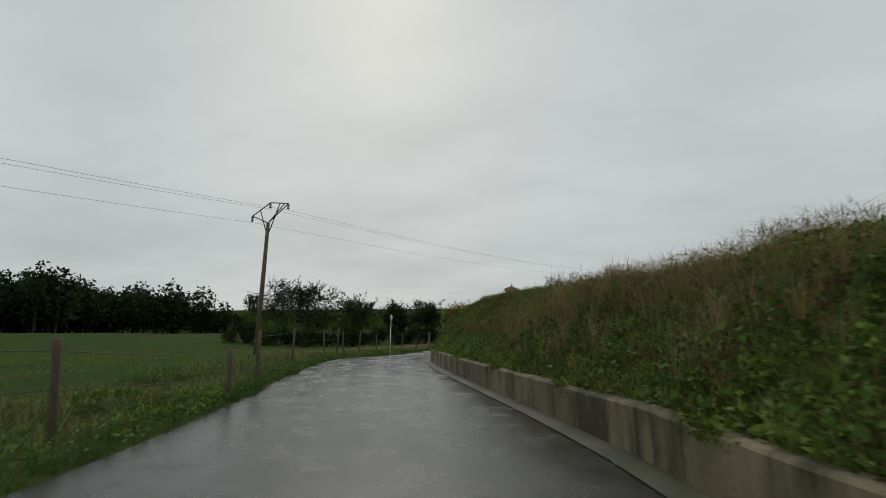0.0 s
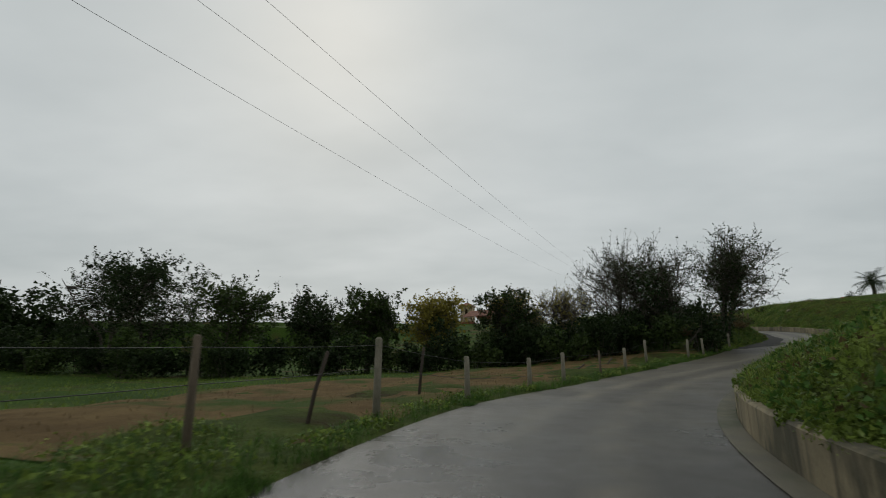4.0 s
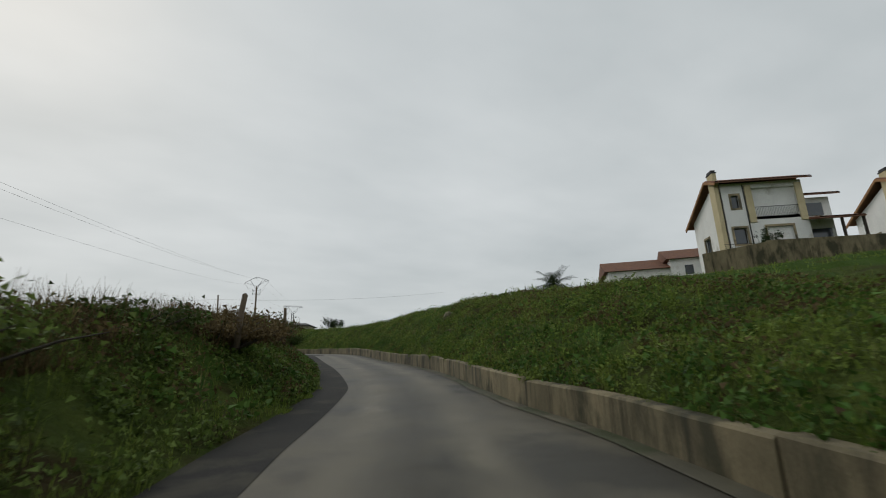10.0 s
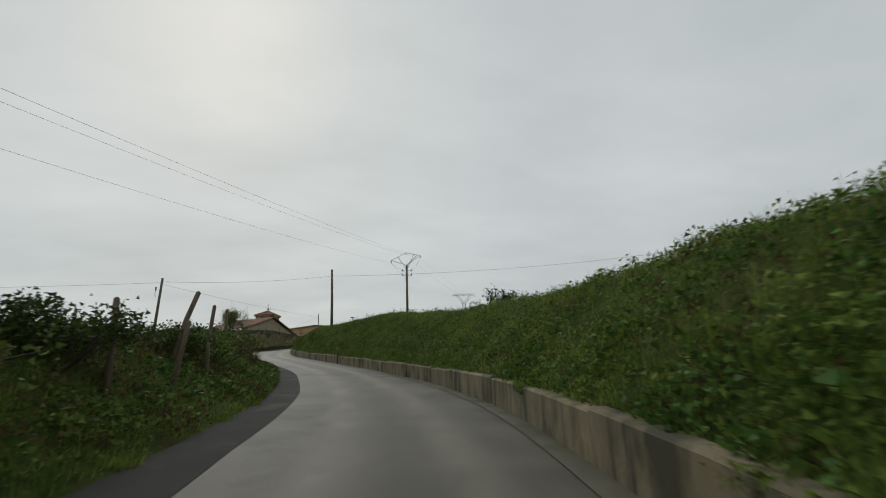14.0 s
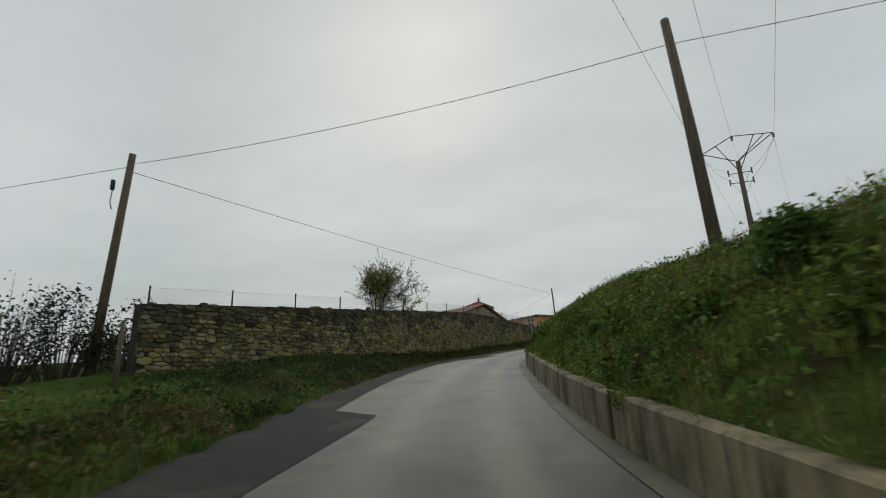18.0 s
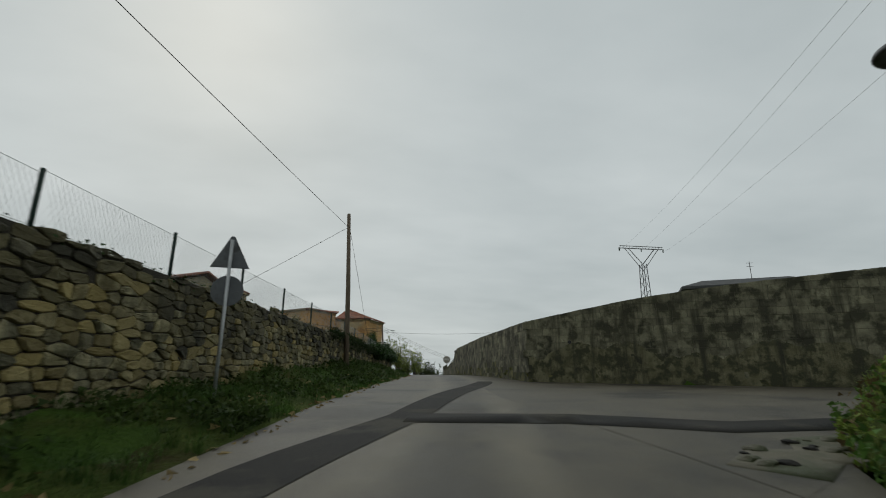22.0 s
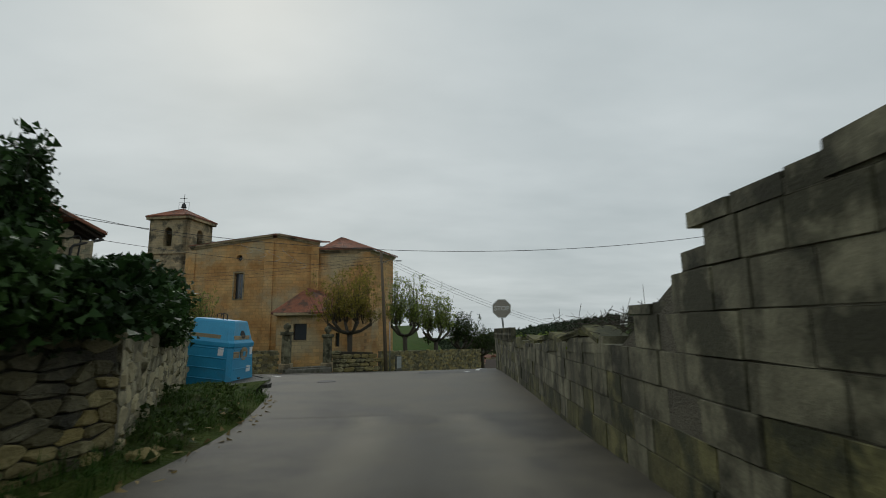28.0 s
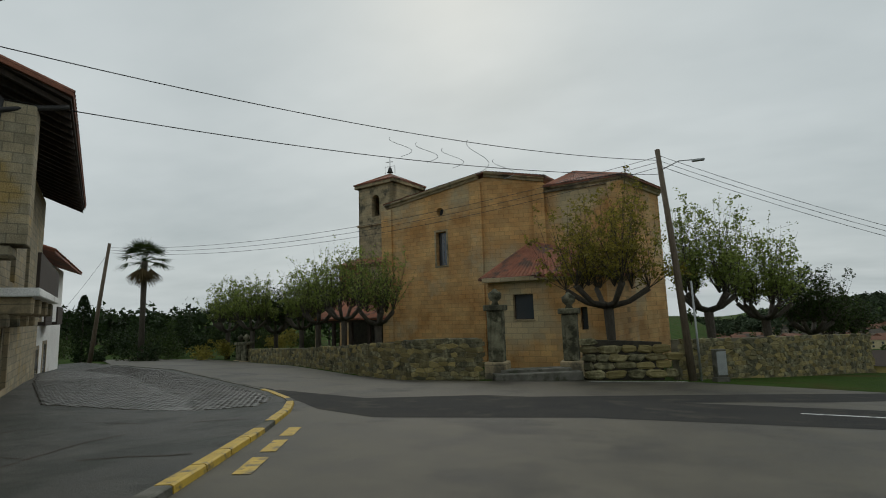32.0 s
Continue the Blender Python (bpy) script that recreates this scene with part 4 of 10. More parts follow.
    if rough < 0.03:
        q = 0.02
        while q < s[-1] - 0.3:
            e = min(q + r.uniform(0.8, 1.3), s[-1])
            za, zb = at(q)[3], at(e)[3]
            steep = max(abs(at(v)[3] - at(v + 0.1)[3]) for v in np.arange(q, e, 0.05))
            if steep < 0.1 and cap and cap[0] < q < cap[1]:
                rings = []
                for v in np.linspace(q + 0.006, e - 0.006, 3):
                    x, y, _, z1 = at(v)
                    a, b = at(max(v - 0.3, 0)), at(min(v + 0.3, s[-1]))
                    t = (b - a)[:2] / np.linalg.norm((b - a)[:2])
                    n = np.array([t[1], -t[0]]) * side
                    k = r.normal(0, 0.022 if q > 24 and z1 < 15 else 0.005)
                    f0, f1 = np.array([x, y]) + (0.056 + k) * n, np.array([x, y]) - (thick + 0.02) * n
                    rings.append([(*f0, z1 - 0.14), (*(f0 - 0.015 * n), z1 + 0.05 + k), (*f1, z1 + 0.05 + k), (*f1, z1 - 0.14)])
                bm = bmesh.new()
                loft(bm, rings)
                part("coping", bm, "block_moss" if q > 24 and z1 < 15 else material, core)
            q = e
    if jv:
        rest = sheet("stonework" if rough > 0.03 else "blockwork", np.concatenate([v.T for v in jv]), np.concatenate(jf), joined, core, False)
        tagged(rest, kind="stuff")
    return core


def rubble(name, points, side, label, course, length, near, thick=0.45, joint=0.012, seed=3, jag=0.05, mix=0.28, proud=0.03, bed="mortar", sunk=0.02, weathered=0.0, skin="stone"):
    """A wall of fitted rubble: a jittered net of stones in rough courses, each cut to meet its neighbours. near: the stretch of it whose stones are parts."""
    r = np.random.default_rng(seed)
    s, p = wall_line(points)

    def placed(q, z, o):
        q = np.asarray(q, float)
        x, y = np.interp(q, s, p[:, 0]), np.interp(q, s, p[:, 1])
        tx = np.interp(q + 0.4, s, p[:, 0]) - np.interp(q - 0.4, s, p[:, 0])
        ty = np.interp(q + 0.4, s, p[:, 1]) - np.interp(q - 0.4, s, p[:, 1])
        k = np.hypot(tx, ty) + 1e-9
        return np.stack([x + ty / k * side * o, y - tx / k * side * o, np.broadcast_to(z, q.shape)], -1)

    qs = np.arange(0, s[-1] + 0.01, max(0.5, s[-1] / 140))
    foot, head = np.interp(qs, s, p[:, 2]) - 0.4, np.interp(qs, s, p[:, 3]) - 0.04
    bm = bmesh.new()
    loft(bm, [[tuple(v) for v in ring] for ring in np.stack([placed(qs, foot, -sunk), placed(qs, head, -sunk), placed(qs, head, -thick), placed(qs, foot, -thick)], 1)])
    core = part(name, bm, bed)
    tagged(core, label, "wall", kind="structure")
    seeds = []
    z, row = float(p[:, 2].min()) - 0.3, 0
    while z < p[:, 3].max() + 0.3:
        q = -0.3 - 0.5 * length * (row % 2)
        while q < s[-1] + 0.3:
            if r.random() > mix:
                sq, sz = q + r.normal(0, 0.24) * length, z + r.normal(0, 0.13) * course
                if np.interp(sq, s, p[:, 2]) - 0.35 < sz < np.interp(sq, s, p[:, 3]) + 0.25:
                    seeds.append((sq, sz))
            q += length
        z += course
        row += 1
    seeds = np.array(seeds)
    seeds = seeds[np.argsort(seeds[:, 0])]
    asp = length / course
    wv, wf, count, base = ([], []), ([], []), 0, [0, 0]
    for i, (cq, cz) in enumerate(seeds):
        if not 0 <= cq <= s[-1]:
            continue
        top, low = float(np.interp(cq, s, p[:, 3])) + jag * r.normal(0, 0.7), float(np.interp(cq, s, p[:, 2])) - 0.3
        if cz > top - 0.03:
            continue
        lo, hi = np.searchsorted(seeds[:, 0], [cq - 2.4 * length, cq + 2.4 * length])
        nb = seeds[lo:hi]
        nb = nb[np.abs(nb[:, 1] - cz) < 2.6 * course]
        poly = [(cq - length, low), (cq + length, low), (cq + length, top), (cq - length, top)]
        for nq, nz in nb:
            dq, dz = (nq - cq) / asp, nz - cz
            if dq * dq + dz * dz < 1e-9:
                continue
            lim = (dq * dq + dz * dz) / 2
            side_of = [((a - cq) / asp) * dq + (b - cz) * dz - lim for a, b in poly]
            if max(side_of) <= 0:
                continue
            new_poly = []
            for k in range(len(poly)):
                a, b, fa, fb = poly[k], poly[(k + 1) % len(poly)], side_of[k], side_of[(k + 1) % len(poly)]
                if fa <= 0:
                    new_poly.append(a)
                if (fa < 0 < fb) or (fb < 0 < fa):
                    u = fa / (fa - fb)
                    new_poly.append((a[0] + (b[0] - a[0]) * u, a[1] + (b[1] - a[1]) * u))
            poly = new_poly
            if len(poly) < 3:
                break
        if len(poly) < 3:
            continue
        g = np.array(poly)
        mid = g.mean(0)
        half = (g.max(0) - g.min(0)) / 2
        if half.min() < 0.03:
            continue
        g = mid + (g - mid) * (1 - joint / np.maximum(half, 0.03)) + r.normal(0, 0.006, g.shape)
        # corners knocked off, edges uneven
        nxt = np.roll(g, -1, 0)
        bite = r.uniform(0.10, 0.26, (len(g), 1))
        single = near[0] < cq < near[1] and count < 300
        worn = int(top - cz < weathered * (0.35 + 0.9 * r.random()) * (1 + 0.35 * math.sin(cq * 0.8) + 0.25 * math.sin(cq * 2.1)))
        dent = (g + nxt) / 2 + (mid - (g + nxt) / 2) * r.normal(0.03, 0.07, (len(g), 1))
        g = np.stack([g * (1 - bite) + nxt * bite] + [dent] * int(single) + [g * bite + nxt * (1 - bite)], 1).reshape(-1, 2)
        n = len(g)
        o = proud * (1.4 * r.random() ** 1.5 - 0.3)
        tilt = r.normal(0, 0.09, 2)
        soft = mid + (g - mid) * r.uniform(0.76, 0.90)
        face_out = o + r.uniform(0.012, 0.030) + (soft - mid) @ tilt + r.normal(0, 0.006, n)
        v = np.concatenate([placed(g[:, 0], g[:, 1], np.full(n, -0.10)), placed(g[:, 0], g[:, 1], np.full(n, o)), placed(soft[:, 0], soft[:, 1], face_out), placed(mid[:1], mid[1:], np.array([o + 0.020 + r.normal(0, 0.008)]))])
        k = np.arange(n)
        k1 = (k + 1) % n
        f_ = np.concatenate([np.stack([k, k1, n + k1], -1), np.stack([k, n + k1, n + k], -1), np.stack([n + k, n + k1, 2 * n + k1], -1), np.stack([n + k, 2 * n + k1, 2 * n + k], -1), np.stack([2 * n + k, 2 * n + k1, np.full(n, 3 * n)], -1)])
        if side < 0:
            f_ = f_[:, ::-1]
        if single:
            at_ = v[-1].copy()
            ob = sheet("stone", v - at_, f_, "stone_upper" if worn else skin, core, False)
            ob.location = at_
            count += 1
        else:
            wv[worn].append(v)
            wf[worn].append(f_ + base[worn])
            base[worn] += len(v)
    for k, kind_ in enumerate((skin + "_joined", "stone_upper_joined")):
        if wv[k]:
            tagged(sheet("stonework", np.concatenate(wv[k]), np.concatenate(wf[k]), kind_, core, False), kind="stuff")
    return core


STONE_WALL = [(8.9, 170.7, 10.7, 12.75), (10.7, 177.3, 10.9, 13.3), (11.7, 184.5, 11.2, 13.95), (12.9, 193.5, 11.7, 14.85), (13.8, 200.6, 12.1, 15.15),
              (15.2, 210.0, 12.9, 15.25), (17.0, 221.0, 13.7, 15.3), (18.4, 231.0, 13.9, 15.2), (20.3, 243.3, 13.3, 15.0)]
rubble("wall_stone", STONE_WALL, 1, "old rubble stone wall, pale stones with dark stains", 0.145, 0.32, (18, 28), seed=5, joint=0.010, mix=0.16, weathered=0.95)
rubble("wall_stone_end", [(20.3, 243.35, 13.3, 15.0), (18.9, 247.0, 12.9, 14.85), (16.05, 254.7, 12.5, 14.6), (12.0, 253.6, 12.4, 14.6)], 1, "end of the old rubble stone wall under its ivy", 0.20, 0.44, (-1, -1), seed=6, joint=0.010, proud=0.006, mix=0.2, bed="mortar_pale", sunk=-0.004, skin="stone_pale")
BLOCK_SIDE = [(25.15, 221.0, 13.25, 15.86), (24.95, 229.0, 13.5, 15.78), (25.40, 238.0, 13.5, 15.75), (25.46, 240.8, 13.45, 15.66), (25.48, 240.85, 13.45, 15.40), (25.5, 241.25, 13.4, 15.40),
              (25.52, 241.3, 13.4, 15.06), (25.58, 242.2, 13.4, 15.04), (25.6, 242.25, 13.4, 14.72), (25.8, 245.0, 13.35, 14.60), (26.12, 247.8, 13.3, 14.46), (26.5, 252.0, 13.1, 14.36), (27.0, 257.4, 12.9, 14.27)]
masonry("wall_block", BLOCK_SIDE, -1, "grey concrete block wall, stained and mossy at its foot", (0.285, 0.305), (0.36, 0.70), "block", "block_joined", (-1, 60), bulge=0.0, gap=0.007, rough=0.014, seed=8, cap=(-1, 60))
BLOCK_FRONT = [(46.0, 210.6, 13.2, 17.92), (38.0, 214.4, 13.2, 17.5), (32.0, 217.3, 13.25, 17.0), (28.9, 218.8, 13.27, 16.6), (25.15, 221.0, 13.25, 15.86)]
masonry("wall_block_front", BLOCK_FRONT, -1, "grey concrete block wall facing the side road", (0.285, 0.305), (0.36, 0.70), "block", "block_joined", (8, 30), bulge=0.0, gap=0.006, rough=0.012, seed=9, cap=(0, 99))


def render_coat(name, points, side, label, high, seed):
    """An old coat of render on a wall's lower part, with a ragged upper edge and worn hollows."""
    r = np.random.default_rng(seed)
    s, p = wall_line(points)
    cols, rows = int(s[-1] / 0.22), 10
    v = []
    for i in range(cols + 1):
        q = s[-1] * i / cols
        x, y, z0, z1 = (float(np.interp(q, s, c)) for c in p.T)
        a = np.array([np.interp(q - 0.3, s, p[:, k]) for k in (0, 1)])
        b = np.array([np.interp(q + 0.3, s, p[:, k]) for k in (0, 1)])
        t = (b - a) / np.linalg.norm(b - a)
        n = np.array([t[1], -t[0]]) * side
        h = high * (1 + 0.22 * math.sin(q * 0.9 + seed) + 0.10 * math.sin(q * 2.7)) + r.normal(0, 0.05)
        for j in range(rows + 1):
            u = j / rows
            o = 0.068 + r.normal(0, 0.008) if j < rows else 0.03
            v.append((x + n[0] * o, y + n[1] * o, z0 - 0.3 + (h + 0.3) * u))
    i = (np.arange(cols)[:, None] * (rows + 1) + np.arange(rows)[None]).ravel()
    ob = sheet(name, v, np.stack([i, i + 1, i + rows + 2, i + rows + 1], -1), "render_coat")
    return tagged(ob, label, "render", kind="structure")


drain = thing("drain_pipe", (26.71, 220.16, 14.98), "dark clay drain pipe end in the block wall", "pipe", turn=-28.4)
bm = bmesh.new()
tube(bm, [(0, 0.2, 0.01), (0, -0.10, 0), (0, -0.16, -0.005)], [0.085, 0.085, 0.09], 14)
part("pipe", bm, "mortar_block", drain)
bm = bmesh.new()
tube(bm, [(0, -0.1, 0), (0, -0.166, -0.005)], 0.068, 14)
part("hole", bm, "rubber", drain)
render_coat("render_front", BLOCK_FRONT, -1, "old mottled mossy render on the block wall's foot", 1.45, 2)
render_coat("render_side", BLOCK_SIDE[:3], -1, "thin mossy render strip at the block wall's foot", 0.22, 5)


# ---- roofs and openings ----
def slab(bm, a, b, c, d, t):
    """A thin tilted slab between four corners (t: thickness downwards)."""
    lo = [bm.verts.new((*p[:2], p[2] - t)) for p in (a, b, c, d)]
    hi = [bm.verts.new(p) for p in (a, b, c, d)]
    bm.faces.new(hi)
    bm.faces.new(lo[::-1])
    for i in range(4):
        bm.faces.new((lo[i], lo[(i + 1) % 4], hi[(i + 1) % 4], hi[i]))


def tiled(name, a, b, c, d, parent, material="tile", pitch=0.32, t=0.12):
    """A roof plane of curved tiles in rows: a-b is the eave, d-c the top (c may equal d)."""
    a, b, c, d = (np.array(p, float) for p in (a, b, c, d))
    n = max(2, int(np.linalg.norm(b - a) / pitch))
    up = np.cross(b - a, (c + d) / 2 - a)
    up /= np.linalg.norm(up)
    if up[2] < 0:
        up = -up
    prof = [(0, 0), (0.18, 0.075), (0.5, 0.11), (0.82, 0.075), (1, 0)]
    vs, fs = [], []
    m = max(1, int(np.linalg.norm((c + d) / 2 - (a + b) / 2) / 1.0))
    for i in range(n):
        base = len(vs)
        for j in range(m + 1):
            for q, h in prof:
                u = (i + q) / n
                lo, hi = a + (b - a) * u, d + (c - d) * u
                vs.append(lo + (hi - lo) * j / m + up * (h + 0.01))
        for j in range(m):
            for k in range(4):
                o = base + j * 5 + k
                fs.append((o, o + 1, o + 6, o + 5))
    _, first, back = np.unique(np.round(np.array(vs), 4), axis=0, return_index=True, return_inverse=True)
    roof = sheet(name, np.array(vs)[first], back.ravel()[np.array(fs)], material, parent, False)
    bm = bmesh.new()
    if np.linalg.norm(c - d) < 0.05:
        prism3 = [tuple(p) for p in (a, b, c)]
        lo = [bm.verts.new((p[0], p[1], p[2] - t)) for p in prism3]
        hi = [bm.verts.new(p) for p in prism3]
        bm.faces.new(hi)
        bm.faces.new(lo[::-1])
        for i in range(3):
            bm.faces.new((lo[i], lo[(i + 1) % 3], hi[(i + 1) % 3], hi[i]))
    else:
        slab(bm, *(tuple(p) for p in (a, b, c, d)), t)
    part("roof_deck", bm, material, roof)
    return roof


def frame_of(p0, p1):
    """A frame on a wall's face: x along it from p0 to p1, y into the wall, z up."""
    d = Vector((p1[0] - p0[0], p1[1] - p0[1], 0)).normalized()
    n = Vector((-d.y, d.x, 0))
    return Matrix(((d.x, n.x, 0, p0[0]), (d.y, n.y, 0, p0[1]), (0, 0, 1, 0), (0, 0, 0, 1)))


def holed(bm, m, length, z0, z1, thick, holes, top=None):
    """A wall of boxes round its openings. holes: x0, z0, x1, z1. top: heights at its two ends, if it slopes."""
    xs = sorted({0.0, length, *(v for h in holes for v in (h[0], h[2]))})
    zs = sorted({z0, z1, *(v for h in holes for v in (h[1], h[3]))})
    for a, b in zip(xs, xs[1:]):
        for c, d in zip(zs, zs[1:]):
            mx, mz = (a + b) / 2, (c + d) / 2
            if not any(h[0] < mx < h[2] and h[1] < mz < h[3] for h in holes):
                box(bm, a, 0, c, b, thick, d, 0, m)
    if top:
        vs = [(0, 0, z1), (length, 0, z1), (length, 0, top[-1]), *((x, 0, z) for x, z in top[1:-1]), (0, 0, top[0])]
        f0 = [bm.verts.new(m @ Vector(v)) for v in vs]
        f1 = [bm.verts.new(m @ Vector((v[0], thick, v[2]))) for v in vs]
        bm.faces.new(f0)
        bm.faces.new(f1[::-1])
        for i in range(len(vs)):
            bm.faces.new((f0[i], f0[(i + 1) % len(vs)], f1[(i + 1) % len(vs)], f1[i]))
    bmesh.ops.remove_doubles(bm, verts=bm.verts, dist=0.0005)


def opening(parent, m, x0, z0, x1, z1, deep=0.25, bars=0, frame_mat="wood_dark", shutter=None, sill=None, surround=None, w=0.06, lift=0.0):
    """A window in an opening: frame, panes, and what surrounds it."""
    bm = bmesh.new()
    for a, b, c, d in ((x0, z0, x0 + w, z1), (x1 - w, z0, x1, z1), (x0 + w, z1 - w, x1 - w, z1), (x0 + w, z0, x1 - w, z0 + w)):
        box(bm, a, deep, b, c, deep + 0.07, d, 0, m)
    win = part("window", bm, frame_mat, parent)
    n = max(1, bars + 1)
    for i in range(n):
        a, b = x0 + w + (x1 - x0 - 2 * w) * i / n, x0 + w + (x1 - x0 - 2 * w) * (i + 1) / n
        bm = bmesh.new()
        box(bm, a + 0.02, deep + 0.025, z0 + w, b - 0.02, deep + 0.04, z1 - w, 0, m)
        part("pane", bm, shutter or "glass_dark", win)
    if sill:
        bm = bmesh.new()
        box(bm, x0 - 0.1, -0.08, z0 - 0.12, x1 + 0.1, deep, z0, 0.015, m)
        part("sill", bm, sill, win)
    if surround:
        bm = bmesh.new()
        for a, b, c, d in ((x0 - 0.2, z0 - 0.2, x0, z1 + 0.22), (x1, z0 - 0.2, x1 + 0.2, z1 + 0.22), (x0, z1, x1, z1 + 0.22), (x0, z0 - 0.2, x1, z0)):
            box(bm, a, -0.04 - lift, b, c, 0.1, d, 0.01, m)
        part("surround", bm, surround, win)
    return win


# ---- church ----
church = thing("church", (0, 0, 0), "ochre sandstone village church with tower, porch and red tiled roofs", "church")
CZ = 8.4


def stone_box(name, outline, z0, z1, material, parent):
    bm = bmesh.new()
    prism(bm, outline, z0, z1)
    return part(name, bm, material, parent)


def cornice(name, a, b, za, zb, parent, out=0.45, high=0.5, material="ashlar_pale"):
    """A stepped moulding along a wall's top from a to b."""
    m = frame_of(a, b)
    ln = math.hypot(b[0] - a[0], b[1] - a[1])
    bm = bmesh.new()
    prof = [(0.1, 0), (-out * 0.35, 0.02), (-out * 0.45, high * 0.4), (-out * 0.9, high * 0.6), (-out, high), (0.1, high)]
    loft(bm, [[m @ Vector((x, y, z + dz)) for y, dz in prof] for x, z in ((-out * 0.3, za), (ln + out * 0.3, zb))])
    return part(name, bm, material, parent)


F1, F2, F3 = (-7.0, 306.8), (5.5, 304.2), (10.8, 305.6)
mF = frame_of(F1, F2)
lF = math.hypot(F2[0] - F1[0], F2[1] - F1[1])
bm = bmesh.new()
holed(bm, mF, lF, CZ, 25.2, 0.9, [(lF * 0.57 - 0.65, 18.6, lF * 0.57 + 0.65, 22.1), (lF * 0.57 - 0.6, 23.6, lF * 0.57 + 0.6, 24.8)], [25.6, 26.9])
transept = part("transept", bm, "ashlar", church)
opening(transept, mF, lF * 0.57 - 0.65, 18.6, lF * 0.57 + 0.65, 22.1, 0.5, 1, surround="ashlar_pale", sill="ashlar_pale")
opening(transept, mF, lF * 0.57 - 0.6, 23.6, lF * 0.57 + 0.6, 24.8, 0.5, 0)
bm = bmesh.new()
rings = []
for y_, r_, sq in ((-0.005, 0.6, True), (-0.005, 0.56, False), (-0.07, 0.56, False), (-0.07, 0.45, False), (0.48, 0.40, False)):
    ring = []
    for i in range(32):
        a_ = math.tau * i / 32
        k_ = r_ / max(abs(math.cos(a_)), abs(math.sin(a_))) if sq else r_
        ring.append(bm.verts.new(mF @ Vector((lF * 0.57 + k_ * math.cos(a_), y_, 24.2 + k_ * math.sin(a_)))))
    rings.append(ring)
for ra, rb in zip(rings, rings[1:]):
    for i in range(32):
        bm.faces.new((ra[i], ra[(i + 1) % 32], rb[(i + 1) % 32], rb[i]))
part("oculus", bm, "ashlar", transept)
stone_box("transept_side", [F2, F3, (14.0, 321.0), (-4.0, 323.0), (-6.3, 307.6), (5.6, 305.1)], CZ, [26.9, 26.0, 25.6, 25.6, 25.4, 26.7], "ashlar", church)
stone_box("nave", [(-24.0, 321.5), (-5.5, 317.0), (-3.0, 331.0), (-21.0, 335.0)], CZ, 21.0, "ashlar", church)
for nm_, p_, w_, z_ in (("pilaster", F1, 1.3, 25.4), ("pilaster", (4.4, 304.42), 1.2, 26.4), ("pilaster", (10.4, 305.5), 1.1, 25.7), ("pilaster", (17.4, 305.0), 1.4, 25.0)):
    bm = bmesh.new()
    box(bm, p_[0] - w_ / 2, p_[1] - 0.35, CZ, p_[0] + w_ / 2, p_[1] + 0.6, z_, 0.03)
    part(nm_, bm, "ashlar", church)
cornice("cornice", F1, (4.6, 304.4), 25.5, 26.8, church)
cornice("cornice", F2, F3, 26.9, 26.0, church)
cornice("cornice", (10.8, 305.6), (17.8, 305.0), 24.9, 24.9, church)
cornice("cornice", (17.8, 305.0), (21.0, 313.0), 24.9, 24.9, church)
apse = stone_box("apse", [(10.8, 305.7), (17.8, 305.0), (21.0, 313.0), (18.0, 320.0), (12.0, 321.0)], CZ, 25.0, "ashlar", church)
tiled("transept_roof", (-7.4, 306.5, 26.05), (5.4, 303.8, 27.35), (6.5, 314, 28.2), (-4.0, 316, 27.2), church)
tiled("transept_roof", (5.6, 303.8, 27.35), (11.2, 305.2, 26.5), (11.0, 314, 28.0), (6.6, 314, 28.2), church)
tiled("apse_roof", (10.9, 305.0, 25.45), (18.4, 304.4, 25.45), (13.2, 311.5, 28.2), (13.0, 311.5, 28.2), church)
tiled("apse_roof", (18.4, 304.4, 25.45), (21.7, 313.0, 25.45), (13.3, 311.5, 28.2), (13.2, 311.6, 28.2), church)
tiled("nave_roof", (-25.0, 320.8, 21.0), (-5.0, 316.2, 21.0), (-4.0, 324, 23.5), (-23.0, 328.5, 23.5), church)
# sacristy with its hipped roof
S0, S1, S2, S3 = (7.9, 296.2), (16.8, 295.4), (18.4, 305.2), (8.4, 304.6)
mS = frame_of(S0, S1)
bm = bmesh.new()
holed(bm, mS, 8.9, CZ, 16.4, 0.7, [(2.0, 13.2, 3.6, 15.1), (7.0, 12.4, 7.5, 14.0)])
annex = part("sacristy", bm, "ashlar", church)
opening(annex, mS, 2.0, 13.2, 3.6, 15.1, 0.4, 0, sill="ashlar_pale")
opening(annex, mS, 7.0, 12.4, 7.5, 14.0, 0.4, 0)
stone_box("sacristy_sides", [(7.9, 296.9), (16.8, 296.2), S2, S3], CZ, 16.4, "ashlar", church)
tiled("sacristy_roof", (7.3, 295.7, 16.35), (17.3, 294.8, 16.35), (13.0, 300.2, 18.9), (10.6, 300.4, 19.6), church)
tiled("sacristy_roof", (17.3, 294.8, 16.35), (19.0, 305.2, 16.35), (14.4, 304.0, 18.9), (13.0, 300.2, 18.9), church)
tiled("sacristy_roof", (7.8, 304.6, 16.35), (7.3, 295.7, 16.35), (10.6, 300.4, 19.6), (10.2, 304.0, 19.6), church)
bm = bmesh.new()
box(bm, 7.7, 295.3, 16.05, 17.2, 296.0, 16.4, 0.05)
part("eave_course", bm, "ashlar_pale", church)
